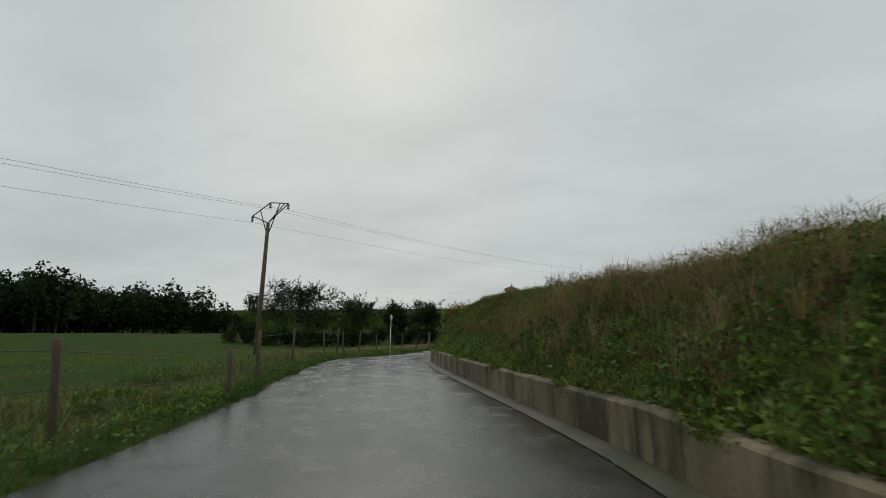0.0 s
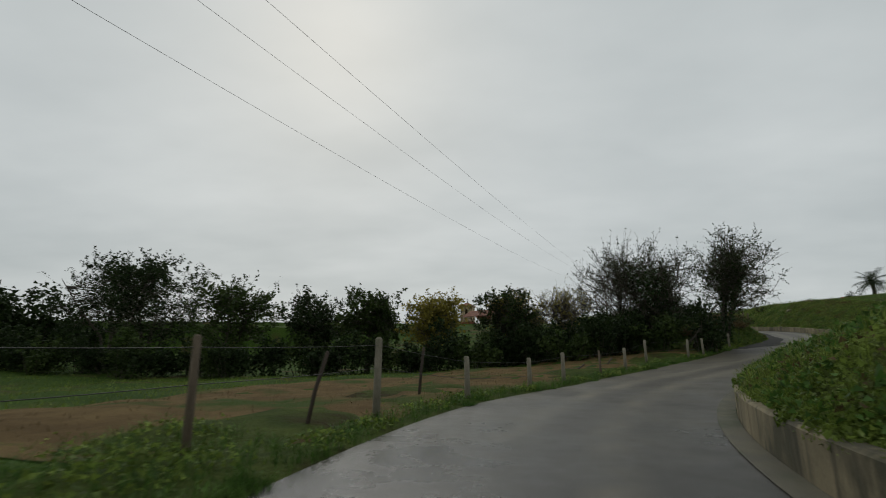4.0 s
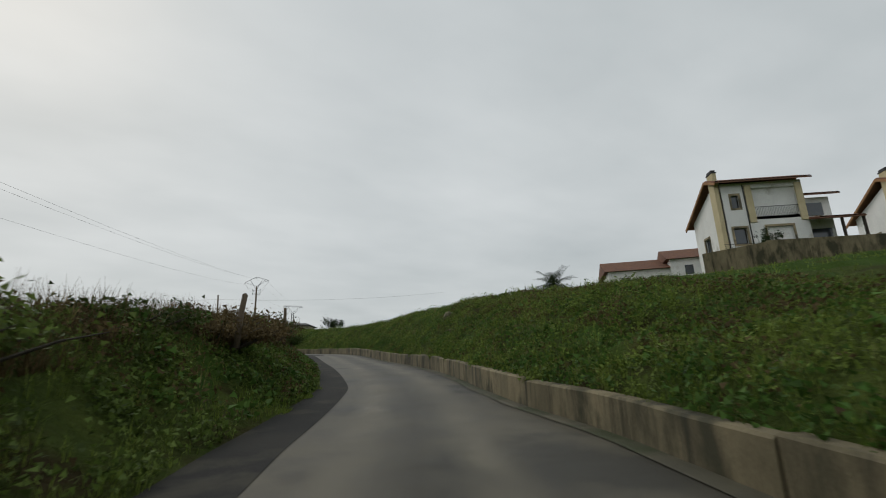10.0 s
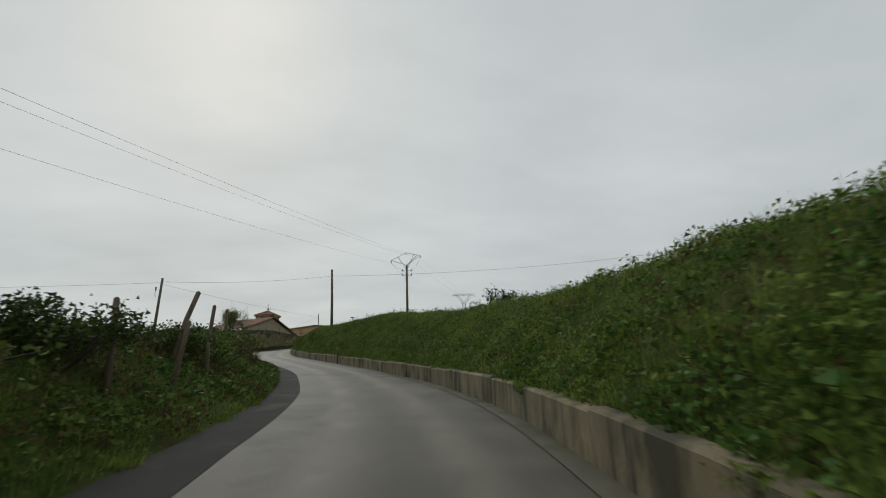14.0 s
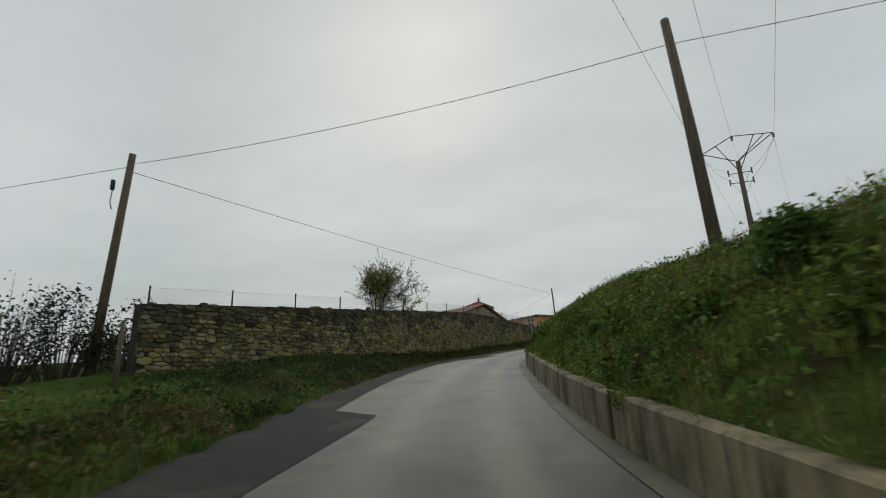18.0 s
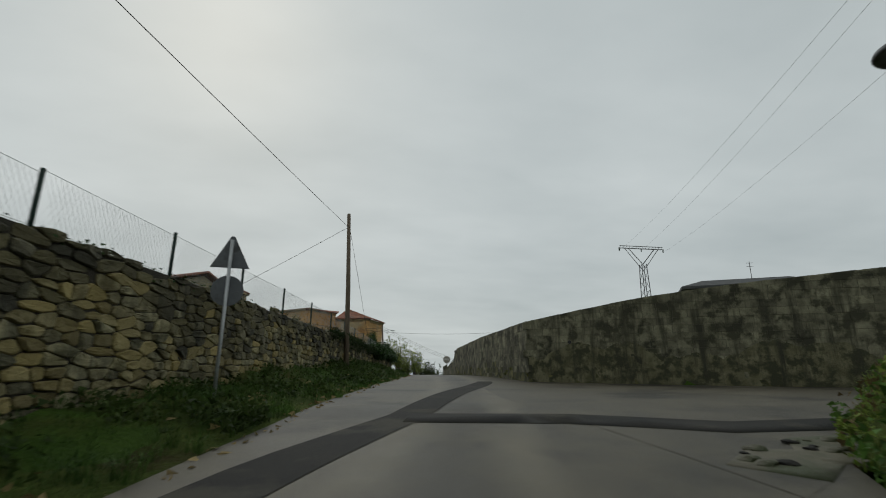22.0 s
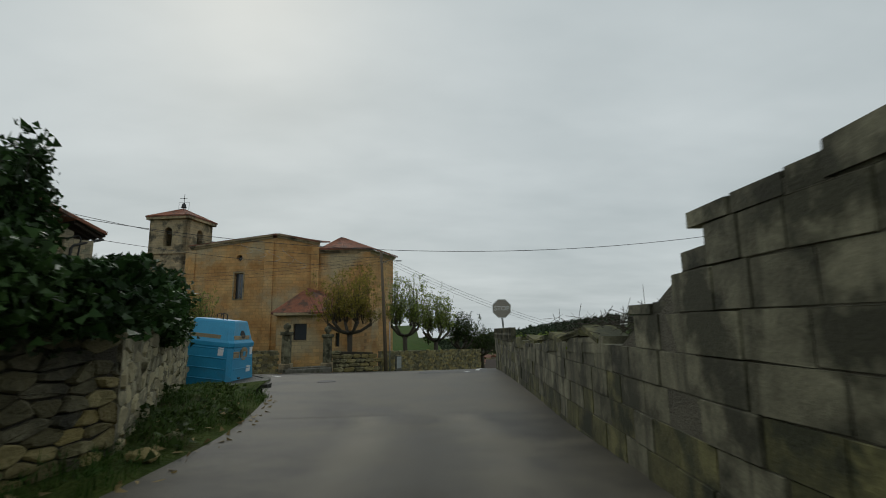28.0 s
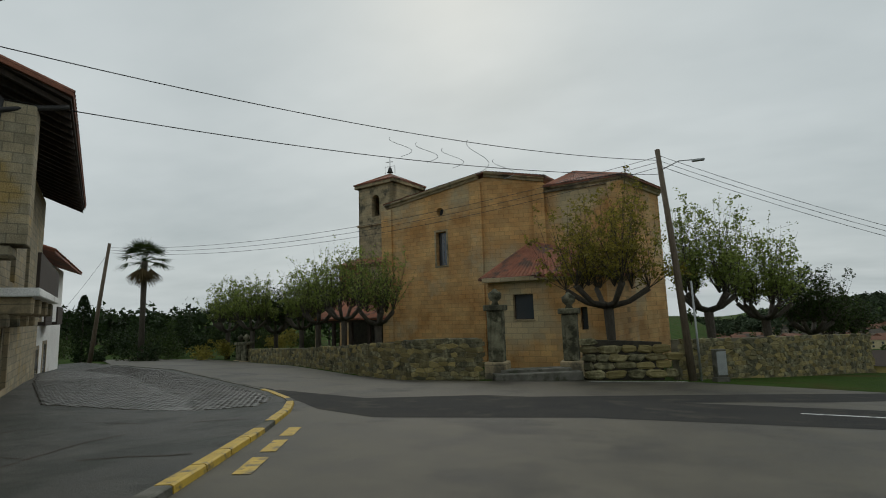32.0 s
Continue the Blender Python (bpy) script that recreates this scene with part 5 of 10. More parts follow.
# tower
tw, TX, TY = 3.6, -17.9, 327.0
tq = Matrix.Translation((TX, TY, 0)) @ Matrix.Rotation(radians(-11.5), 4, "Z")
tower = new("tower")
tower.parent = church
for k in range(4):
    m = tq @ Matrix.Rotation(radians(90 * k), 4, "Z") @ Matrix.Translation((-tw, -tw, 0))
    bm = bmesh.new()
    holed(bm, m, 2 * tw, CZ, 33.9, 0.8, [(tw - 0.8, 28.8, tw + 0.8, 32.2)] if k in (0, 1) else [])
    # the rounded heads of the bell arches
    if k in (0, 1):
        for i in range(8):
            a0, a1 = math.pi * i / 8, math.pi * (i + 1) / 8
            p = [(tw + 0.8 * math.cos(a0), 32.2 - 0.8 + 0.8 * math.sin(a0)), (tw + 0.8 * math.cos(a1), 32.2 - 0.8 + 0.8 * math.sin(a1))]
            tops = [(p[1][0], 32.22), (p[0][0], 32.22)]
            f0 = [bm.verts.new(m @ Vector((x, 0.0, z))) for x, z in p + tops]
            f1 = [bm.verts.new(m @ Vector((x, 0.8, z))) for x, z in p + tops]
            bm.faces.new(f0)
            bm.faces.new(f1[::-1])
            for j in range(4):
                bm.faces.new((f0[j], f0[(j + 1) % 4], f1[(j + 1) % 4], f1[j]))
    part("tower_wall", bm, "ashlar_pale", tower)
for z_, o_, h_ in ((21.6, 0.35, 0.45), (27.4, 0.25, 0.35), (33.6, 0.5, 0.6)):
    bm = bmesh.new()
    box(bm, -tw - o_, -tw - o_, z_, tw + o_, tw + o_, z_ + h_, 0.06, tq)
    part("string_course", bm, "ashlar_pale", tower)
e = tw + 0.6
for k in range(4):
    m = tq @ Matrix.Rotation(radians(90 * k), 4, "Z")
    tiled("tower_roof", m @ Vector((-e, -e, 34.2)), m @ Vector((e, -e, 34.2)), m @ Vector((0.05, 0, 36.3)), m @ Vector((-0.05, 0, 36.3)), tower)
bm = bmesh.new()
tube(bm, [(TX, TY, 36.1), (TX, TY, 39.2)], 0.04, 6)
box(bm, TX - 0.8, TY - 0.02, 38.3, TX + 0.5, TY + 0.02, 38.38)
tube(bm, [(TX - 0.9, TY, 36.2), (TX - 0.9, TY, 37.6), (TX + 0.9, TY, 37.6), (TX + 0.9, TY, 36.2)], 0.04, 5)
bell_frame = part("bell_frame", bm, "iron", tower)
bm = bmesh.new()
tube(bm, [(TX, TY, 36.55), (TX, TY, 36.7), (TX, TY, 37.2), (TX, TY, 37.5)], [0.5, 0.42, 0.3, 0.1], 12)
part("bell", bm, "iron", bell_frame)
# porch
tiled("porch_roof", (-17.5, 306.6, 13.4), (-6.9, 305.9, 13.4), (-6.6, 313.5, 16.4), (-17.5, 315.5, 16.4), church)
for x_ in (-17.0, -14.6, -12.2, -9.8, -7.6):
    bm = bmesh.new()
    box(bm, x_ - 0.18, 306.9, CZ, x_ + 0.18, 307.3, 13.35, 0.03)
    part("porch_post", bm, "wood_dark" if x_ not in (-17.0,) else "ashlar_pale", church)
bm = bmesh.new()
box(bm, -17.6, 306.7, 13.0, -7.0, 307.4, 13.4)
part("porch_beam", bm, "wood_dark", church)
stone_box("porch_back", [(-18.0, 315.0), (-6.4, 313.5), (-6.4, 314.5), (-18.0, 316.0)], CZ, 16.0, "mortar", church)

# ---- churchyard wall and gate ----
YARD = [(-24.0, 302.5, 8.7, 10.4), (-19.0, 299.0, 9.0, 10.75), (-6.0, 291.2, 9.8, 11.5), (4.0, 285.0, 10.5, 12.3), (7.7, 283.4, 10.8, 12.65), (11.4, 284.4, 10.8, 12.65)]
rubble("wall_churchyard", YARD, 1, "mossy dressed-stone churchyard wall", 0.24, 0.52, (20, 36), seed=12, joint=0.006, proud=0.012, mix=0.05, jag=0.03, bed="mortar_pale", sunk=0.006)
masonry("wall_churchyard_gate", [(16.1, 286.6, 10.6, 12.4), (20.6, 288.2, 10.3, 12.1)], 1, "pale dressed-stone wall beside the church gate", (0.38, 0.46), (0.6, 1.2), "stone", "stone_joined", (-1, 9), seed=13, rough=0.035, bulge=0.01)
rubble("wall_churchyard_end", [(20.6, 288.6, 10.2, 12.2), (26.0, 293.5, 9.6, 12.0), (33.0, 302.0, 8.6, 11.6)], 1, "tall pale stone churchyard wall with dark streaks", 0.22, 0.46, (0, 9), seed=14, joint=0.006, proud=0.012, mix=0.06, bed="mortar_pale", sunk=0.006)


def gate_pillar(x, y, z, h):
    ob = thing("gate_pillar", (x, y, z), "dark weathered stone gate pillar with an urn on top", "pillar", "church gate")
    for nm, w, a, b in (("plinth", 0.55, -0.3, 0.55), ("shaft", 0.38, 0.55, h - 1.15), ("cap", 0.52, h - 1.15, h - 0.85)):
        bm = bmesh.new()
        box(bm, -w, -w, a, w, w, b, 0.04)
        part(nm, bm, "ashlar_pale" if nm == "plinth" else "block", ob)
    bm = bmesh.new()
    tube(bm, [(0, 0, h - 0.86), (0, 0, h - 0.7), (0, 0, h - 0.5), (0, 0, h - 0.25), (0, 0, h - 0.12), (0, 0, h)], [0.22, 0.14, 0.34, 0.36, 0.16, 0.05], 12)
    part("urn", bm, "block", ob)
    return ob


gate_pillar(12.0, 284.6, 10.85, 4.3)
gate_pillar(15.5, 286.4, 10.75, 4.1)
gate_pillar(-21.0, 300.2, 8.8, 3.4)
gate_pillar(-24.5, 302.8, 8.6, 3.4)
bm = bmesh.new()
box(bm, -2.2, -0.7, -0.3, 2.2, 0.5, 0.14, 0.03, Matrix.Translation((13.9, 284.9, 10.75)) @ Matrix.Rotation(radians(27), 4, "Z"))
box(bm, -1.8, -0.2, 0.1, 1.8, 0.6, 0.28, 0.03, Matrix.Translation((13.9, 284.9, 10.75)) @ Matrix.Rotation(radians(27), 4, "Z"))
tagged(part("gate_steps", bm, "kerb"), "two worn stone steps at the church gate", "steps")


# ---- plants ----
prng = np.random.default_rng(21)


def quads(centres, across, along, taper=1.0):
    """One four-cornered leaf at each centre; across and along are half extents (arrays of vectors)."""
    c = np.asarray(centres)
    v = np.stack([c - across - along, c + across - along, c + across * taper + along, c - across * taper + along], 1)
    return v.reshape(-1, 3), np.arange(len(c) * 4).reshape(-1, 4)


def turned(n, r, tilt=1.0):
    a = r.normal(size=(n, 3))
    a[:, 2] *= tilt
    return a / np.linalg.norm(a, axis=1, keepdims=True)


def leaves(name, pts, size, material, parent=None, r=prng, flat=0.8, slim=0.55):
    """Loose pointed leaves at the points."""
    n = len(pts)
    a = turned(n, r, flat)
    b = np.cross(a, turned(n, r))
    b /= np.linalg.norm(b, axis=1, keepdims=True) + 1e-9
    s = r.uniform(0.6, 1.4, (n, 1)) * size
    c, across, along = np.asarray(pts), b * s * slim * 0.6, a * s * 0.6
    v = np.stack([c + across * 1.25 - along * 0.7, c + along * 1.05, c - across * 1.25 - along * 0.7], 1).reshape(-1, 3)
    return sheet(name, v, np.arange(n * 3).reshape(-1, 3), material, parent, False)


def blades(name, pts, height, width, material, parent=None, r=prng, lean=0.35):
    """Grass blades that rise from the points."""
    n = len(pts)
    h = r.uniform(0.5, 1.3, (n, 1)) * height
    ang = r.uniform(0, 2 * math.pi, n)
    side = np.stack([np.cos(ang), np.sin(ang), 0 * ang], -1) * width * 0.5
    up = np.stack([r.normal(0, lean, n), r.normal(0, lean, n), np.ones(n)], -1)
    up /= np.linalg.norm(up, axis=1, keepdims=True)
    v, f_ = quads(pts + up * h * 0.5 - np.array([0, 0, 0.02]), side, up * h * 0.5, 0.12)
    return sheet(name, v, f_, material, parent, False)


def tufts(name, centres, per, height, width, material, r=prng, spread=0.10, droop=0.55):
    """Clumps of arching blades, each bent once, that fan out from the centres."""
    c = np.repeat(np.asarray(centres), per, 0)
    n = len(c)
    big = np.repeat(r.uniform(0.6, 1.35, len(centres)), per)
    ang, out = r.uniform(0, 2 * math.pi, n), r.random(n) ** 0.7
    way = np.stack([np.cos(ang), np.sin(ang), 0 * ang], -1)
    h = (r.uniform(0.6, 1.1, n) * height * big)[:, None]
    base = c + way * (out * spread)[:, None] - np.array([0, 0, 0.03])
    k = (out * droop)[:, None]
    knee = base + way * h * 0.30 * k + np.array([0, 0, 1.0]) * h * 0.62
    tip = base + way * h * (0.95 * k + 0.05) + np.array([0, 0, 1.0]) * h * (1.0 - 0.5 * k)
    side = np.stack([-way[:, 1], way[:, 0], 0 * ang], -1) * width * 0.5
    v = np.stack([base - side, base + side, knee + side, knee - side, tip], 1).reshape(-1, 3)
    i = np.arange(n)[:, None] * 5
    return sheet(name, v, np.concatenate([i + np.array([[0, 1, 2]]), i + np.array([[3, 2, 4]])]), material, None, False)


def stuff(ob, label, category):
    return tagged(ob, label, category, kind="stuff")


def pick(s0, s1, n, u0, u1, point, power=1.0, clump=0.0, r=prng, out=0.0):
    s = r.uniform(s0, s1, n)
    u = u0 + (u1 - u0) * r.random(n) ** power
    if clump:
        k = max(4, int((s1 - s0) * (u1 - u0) * 1.1))
        cs, cu = r.uniform(s0, s1, k), u0 + (u1 - u0) * r.random(k) ** power
        j = r.integers(0, k, n)
        s, u = cs[j] + r.normal(0, clump, n), np.clip(cu[j] + r.normal(0, clump, n), u0, None)
    p = point(s, u)
    if out:
        # stands out from the bank's face, towards the lane
        p = p + (on_lane(s, 0.0) - on_lane(s, 1.0)) * (out * r.random(n) * (1 if point is bank_point else -1))[:, None]
    return p


def lifted(p, lo, hi, r=prng):
    p = p.copy()
    p[:, 2] += r.uniform(lo, hi, len(p))
    return p


# the bank's weeds: broad leaves in clumps over a lawn of rough grass
for s0, s1, k in ((-4, 70, 1.0), (74, 218, 1.0)):
    m = (s1 - s0) * k
    stuff(tufts("bank_grass", pick(s0, s1, int(m * 62), 0.22, 6.8, bank_point, 1.3, out=0.16), 13, 0.32, 0.013, "grass"), "rough green grass in tufts on the bank", "grass")
    stuff(tufts("bank_grass_pale", pick(s0, s1, int(m * 14), 0.22, 6.8, bank_point, 1.2, 0.5, out=0.18), 13, 0.36, 0.012, "grass_pale"), "paler grass tufts on the bank", "grass")
    stuff(leaves("bank_weeds", lifted(pick(max(s0, 1), s1, int(m * 1350), 0.25, 6.6, bank_point, 1.4, 0.34, out=0.13), -0.02, 0.14), 0.064, "weed"), "small-leaved green weeds on the bank", "weeds")
    stuff(leaves("bank_nettles", lifted(pick(max(s0, 1), s1, int(m * 420), 0.3, 6.6, bank_point, 1.4, 0.22, out=0.22), 0.0, 0.22), 0.072, "grass_lush"), "bright green leafy weeds on the bank", "weeds")
    stuff(tufts("bank_straw", pick(s0, s1, int(m * (1.2 if s0 < 0 else 4)), 0.25, 6.6, bank_point, 1.0, 0.4), 12, 0.34, 0.010, "dry", droop=1.0), "withered straw among the grass", "dry grass")
    # taller stalks that break the bank's skyline, each with its leaves
    top = pick(s0, s1, int(m * 7), 2.6, 7.0, bank_point, 1.0, 0.3)
    stuff(blades("bank_stems", top, 0.5, 0.012, "weed", lean=0.25), "thin upright weed stems on the bank", "weeds")
    around = np.repeat(top, 9, 0) + prng.normal(0, 1, (len(top) * 9, 3)) * np.array([0.09, 0.09, 0.03])
    stuff(leaves("bank_stalks", lifted(around, 0.05, 0.42), 0.075, "weed"), "tall leafy weeds along the bank's crest", "weeds")
    # what hangs over the low wall's top
    stuff(leaves("wall_weeds", lifted(pick(s0, s1, int(m * 120), 0.02, 0.45, bank_point, 1.0, 0.16), 0.0, 0.16), 0.07, "weed"), "weeds spilling over the low wall's top", "weeds")
    stuff(leaves("dock_leaves", lifted(pick(max(s0, 1), s1, int(m * 14), 0.4, 5.0, bank_point, 1.3, 0.10, out=0.25), 0.02, 0.2), 0.12, "grass_lush", flat=0.5, slim=0.5), "large pale dock leaves on the bank", "weeds")
    stuff(leaves("brown_patches", lifted(pick(s0, s1, int(m * 130), 0.4, 6.0, bank_point, 1.3, 0.22, out=0.2), -0.02, 0.14), 0.075, "brown_weed"), "brown withered patches in the weeds", "weeds")
stuff(blades("gap_grass", pick(66, 78, 5000, -0.15, 6.5, bank_point, 1.0, 0.4), 0.22, 0.024, "grass", lean=0.6), "rough grass where the low wall breaks off", "grass")
stuff(blades("gap_straw", pick(66, 77, 2200, -0.1, 4.5, bank_point, 1.0, 0.4), 0.2, 0.024, "straw_old", lean=1.2), "flattened brown grass where the low wall breaks off", "dry grass")
stuff(tufts("dry_grass", pick(4, 15, 620, 0.6, 4.6, bank_point, 0.9, 0.45, out=0.25), 14, 0.58, 0.012, "dry", droop=0.9), "tall dry straw-coloured grass on the bank", "dry grass")
stuff(tufts("rusty_grass", pick(9, 26, 800, 1.2, 4.4, bank_point, 0.9, 0.4, out=0.28), 13, 0.34, 0.012, "rust", droop=1.0), "withered rust-brown grass on the bank", "dry grass")
stuff(blades("dry_grass_far", pick(19, 30, 2600, 2.6, 5.4, bank_point, 0.8, 0.5), 0.36, 0.014, "brown_weed", lean=0.3), "tall brown withered grass on the bank", "dry grass")
stuff(blades("mown_straw", pick(-4, 9, 9000, 0.25, 4.0, bank_point), 0.30, 0.03, "straw_old", lean=1.3), "flattened brown straw above the wall", "dry grass")
stuff(leaves("bank_brown", lifted(pick(78, 112, 9000, 2.0, 6.0, bank_point, 1.0, 0.3), 0.02, 0.25), 0.07, "brown_weed"), "brown withered weeds on the bank", "weeds")
stuff(leaves("bank_brown_upper", lifted(pick(166, 205, 6500, 0.6, 4.0, bank_point, 1.0, 0.3), 0.02, 0.2), 0.07, "brown_weed"), "brown withered weeds on the bank", "weeds")
for n_, sz, mt_, lab in ((9000, 0.075, "weed", "green weeds heaped on the bank's end"), (4200, 0.09, "grass_lush", "broad green leaves on the bank's end"), (1400, 0.08, "brown_weed", "withered leaves on the bank's end")):
    stuff(leaves("bank_end_weeds", lifted(pick(212, 223.4, n_, 0.1, 7.5, bank_point, 1.0, 0.3, out=0.12), 0.0, 0.3), sz, mt_), lab, "weeds")
stuff(tufts("bank_end_grass", pick(212, 223.4, 900, 0.1, 7.5, bank_point, 1.0), 12, 0.34, 0.013, "grass"), "rough grass on the bank's end", "grass")
# verge on the other side
for k_, (s0, s1) in enumerate(((-6, 72), (72, 160), (160, 247))):
    stuff(blades("edge_grass", pick(s0, s1, int((s1 - s0) * 115), -0.10, 0.30, verge_point, 0.8, 0.12), 0.13, 0.018, "grass_lush" if k_ != 1 else "grass", lean=0.7), "ragged grass creeping over the tarmac's edge", "grass")
stuff(tufts("verge_grass", np.concatenate([pick(-6, 40, 3600, 0.03, 3.4, verge_point, 1.2), pick(40, 72, 1100, 0.03, 0.9, verge_point)]), 11, 0.24, 0.012, "grass_lush"), "lush green verge grass", "grass")
stuff(leaves("verge_weeds", lifted(np.concatenate([pick(-6, 40, 9500, 0.1, 3.4, verge_point, 1.0, 0.25), pick(40, 72, 2600, 0.1, 0.9, verge_point, 1.0, 0.2)]), 0.02, 0.16), 0.065, "weed"), "low weeds in the verge", "weeds")
stuff(leaves("hedge_foot", lifted(pick(75, 176, 66000, 0.05, 2.6, verge_point, 0.9, 0.28), 0.02, 0.30), 0.07, "weed_deep"), "green weeds on the hedge bank", "weeds")
stuff(leaves("hedge_dock", lifted(pick(75, 176, 5000, 0.1, 2.4, verge_point, 1.0, 0.14), 0.1, 0.4), 0.11, "grass_lush", flat=0.5, slim=0.6), "large bright dock leaves on the hedge bank", "weeds")
stuff(blades("hedge_straw", pick(77, 104, 9000, 1.5, 3.4, verge_point, 1.0, 0.4), 0.62, 0.016, "brown_weed", lean=0.5), "brown dry grass along the hedge bank's top", "dry grass")
stuff(tufts("hedge_dry_grass", pick(100, 172, 1500, 1.0, 3.4, verge_point, 0.8, 0.5), 13, 0.62, 0.012, "brown_weed", droop=0.7), "withered brown grass along the hedge bank's top", "dry grass")
stuff(tufts("hedge_pale_grass", pick(78, 172, 420, 1.0, 3.2, verge_point, 0.8, 0.5), 10, 0.60, 0.010, "dry", droop=0.8), "pale dry stalks in the hedge bank", "dry grass")
stuff(tufts("hedge_grass", pick(73, 182, 4200, 0.03, 3.0, verge_point), 12, 0.32, 0.013, "grass"), "rough grass on the hedge bank", "grass")
stuff(leaves("hedge_brown", lifted(pick(80, 180, 20000, 0.1, 3.0, verge_point, 1.0, 0.35), 0.02, 0.35), 0.07, "brown_weed"), "brown withered weeds on the hedge bank", "weeds")
stuff(leaves("wall_verge_brown", lifted(pick(176, 214, 5000, 0.0, 1.6, verge_point, 1.0, 0.3), 0.01, 0.14), 0.09, "brown_weed"), "withered brown plants at the stone wall's foot", "weeds")
stuff(tufts("wall_verge_grass", pick(176, 263, 4800, 0.03, 2.6, verge_point), 12, 0.26, 0.013, "grass_deep"), "lush grass at the stone wall's foot", "grass")
stuff(leaves("wall_verge_weeds", lifted(pick(176, 263, 20000, 0.1, 2.6, verge_point, 1.0, 0.25), 0.02, 0.26), 0.085, "leaf"), "weeds at the stone wall's foot", "weeds")
stuff(leaves("fallen_leaves", lifted(pick(182, 263, 1100, -0.25, 1.2, verge_point, 1.6), 0.02, 0.04), 0.09, "dry", flat=0.1), "fallen brown leaves along the verge", "leaves")


def meadow(name, x0, x1, y0, y1, n, height, material, label, keep=None):
    x, y = prng.uniform(x0, x1, n), prng.uniform(y0, y1, n)
    if keep is not None:
        k = keep(x, y)
        x, y = x[k], y[k]
    stuff(blades(name, np.stack([x, y, land_z(x, y)], -1), height, 0.03, material, lean=0.5), label, "grass")


def off_lane(lo, hi):
    def keep(x, y):
        d = np.full(len(x), 1e9)
        sgn = np.zeros(len(x))
        for i in range(0, len(LANE), 4):
            dx, dy = x - LANE[i, 0], y - LANE[i, 1]
            q = np.hypot(dx, dy)
            b = q < d
            d[b], sgn[b] = q[b], np.sign(dx * LANE_N[i, 0] + dy * LANE_N[i, 1])[b]
        d = d * sgn
        return (d > lo) & (d < hi)
    return keep


clear, strip_side = off_lane(-45, -6.2), off_lane(-12.5, 0)
meadow("meadow_grass", -45, 5, 2, 66, 34000, 0.16, "grass", "short meadow grass", lambda x, y: clear(x, y) & ~((y > 39) & strip_side(x, y)))
gs, gd = np.arange(38, 71, 0.5), np.linspace(-3.5, -13, 20)
q_ = on_lane(np.repeat(gs, 20), np.tile(gd, len(gs)) - 0.8 * np.sin(np.repeat(gs, 20) * 0.7), 0.0)
q_[:, 2] = land_z(q_[:, 0], q_[:, 1]) + 0.03
i_ = (np.arange(len(gs) - 1)[:, None] * 20 + np.arange(19)[None]).ravel()
tagged(sheet("mown_strip", q_, np.stack([i_, i_ + 1, i_ + 21, i_ + 20], -1), "mown"), "brown mown strip of meadow inside the fence", "meadow", kind="structure")
meadow("mown_meadow", -14, 8, 38, 62, 6000, 0.12, "brown_weed", "brown mown stubble of the meadow", off_lane(-12, -3.8))
stuff(blades("verge_straw", pick(4, 34, 2600, 0.9, 3.2, verge_point, 1.0, 0.35), 0.34, 0.016, "dry", lean=0.5), "tufts of pale dry grass in the verge", "dry grass")
meadow("hill_meadow_grass", 25, 62, 60, 120, 24000, 0.18, "grass", "short bright green meadow grass", off_lane(9.5, 40))


# ---- trees and shrubs ----
def sticks(name, a, b, ra, rb, material, parent):
    """Three-sided tapered sticks from a to b, one mesh."""
    a, b = np.asarray(a, float), np.asarray(b, float)
    ra, rb = np.broadcast_to(np.asarray(ra, float), len(a)), np.broadcast_to(np.asarray(rb, float), len(a))
    d = b - a
    d /= np.linalg.norm(d, axis=1, keepdims=True) + 1e-9
    side = np.cross(d, np.where(np.abs(d[:, 2:3]) < 0.9, np.array([[0, 0, 1.0]]), np.array([[1.0, 0, 0]])))
    side /= np.linalg.norm(side, axis=1, keepdims=True) + 1e-9
    up = np.cross(side, d)
    v = []
    for q, r_ in ((a, ra), (b, rb)):
        for k in range(3):
            an = 2 * math.pi * k / 3
            v.append(q + r_[:, None] * (math.cos(an) * side + math.sin(an) * up))
    v = np.stack(v, 1).reshape(-1, 3)
    i = np.arange(len(a))[:, None] * 6
    f_ = np.concatenate([i + np.array([[k, (k + 1) % 3, 3 + (k + 1) % 3, 3 + k]]) for k in range(3)])
    return sheet(name, v, f_, material, parent)


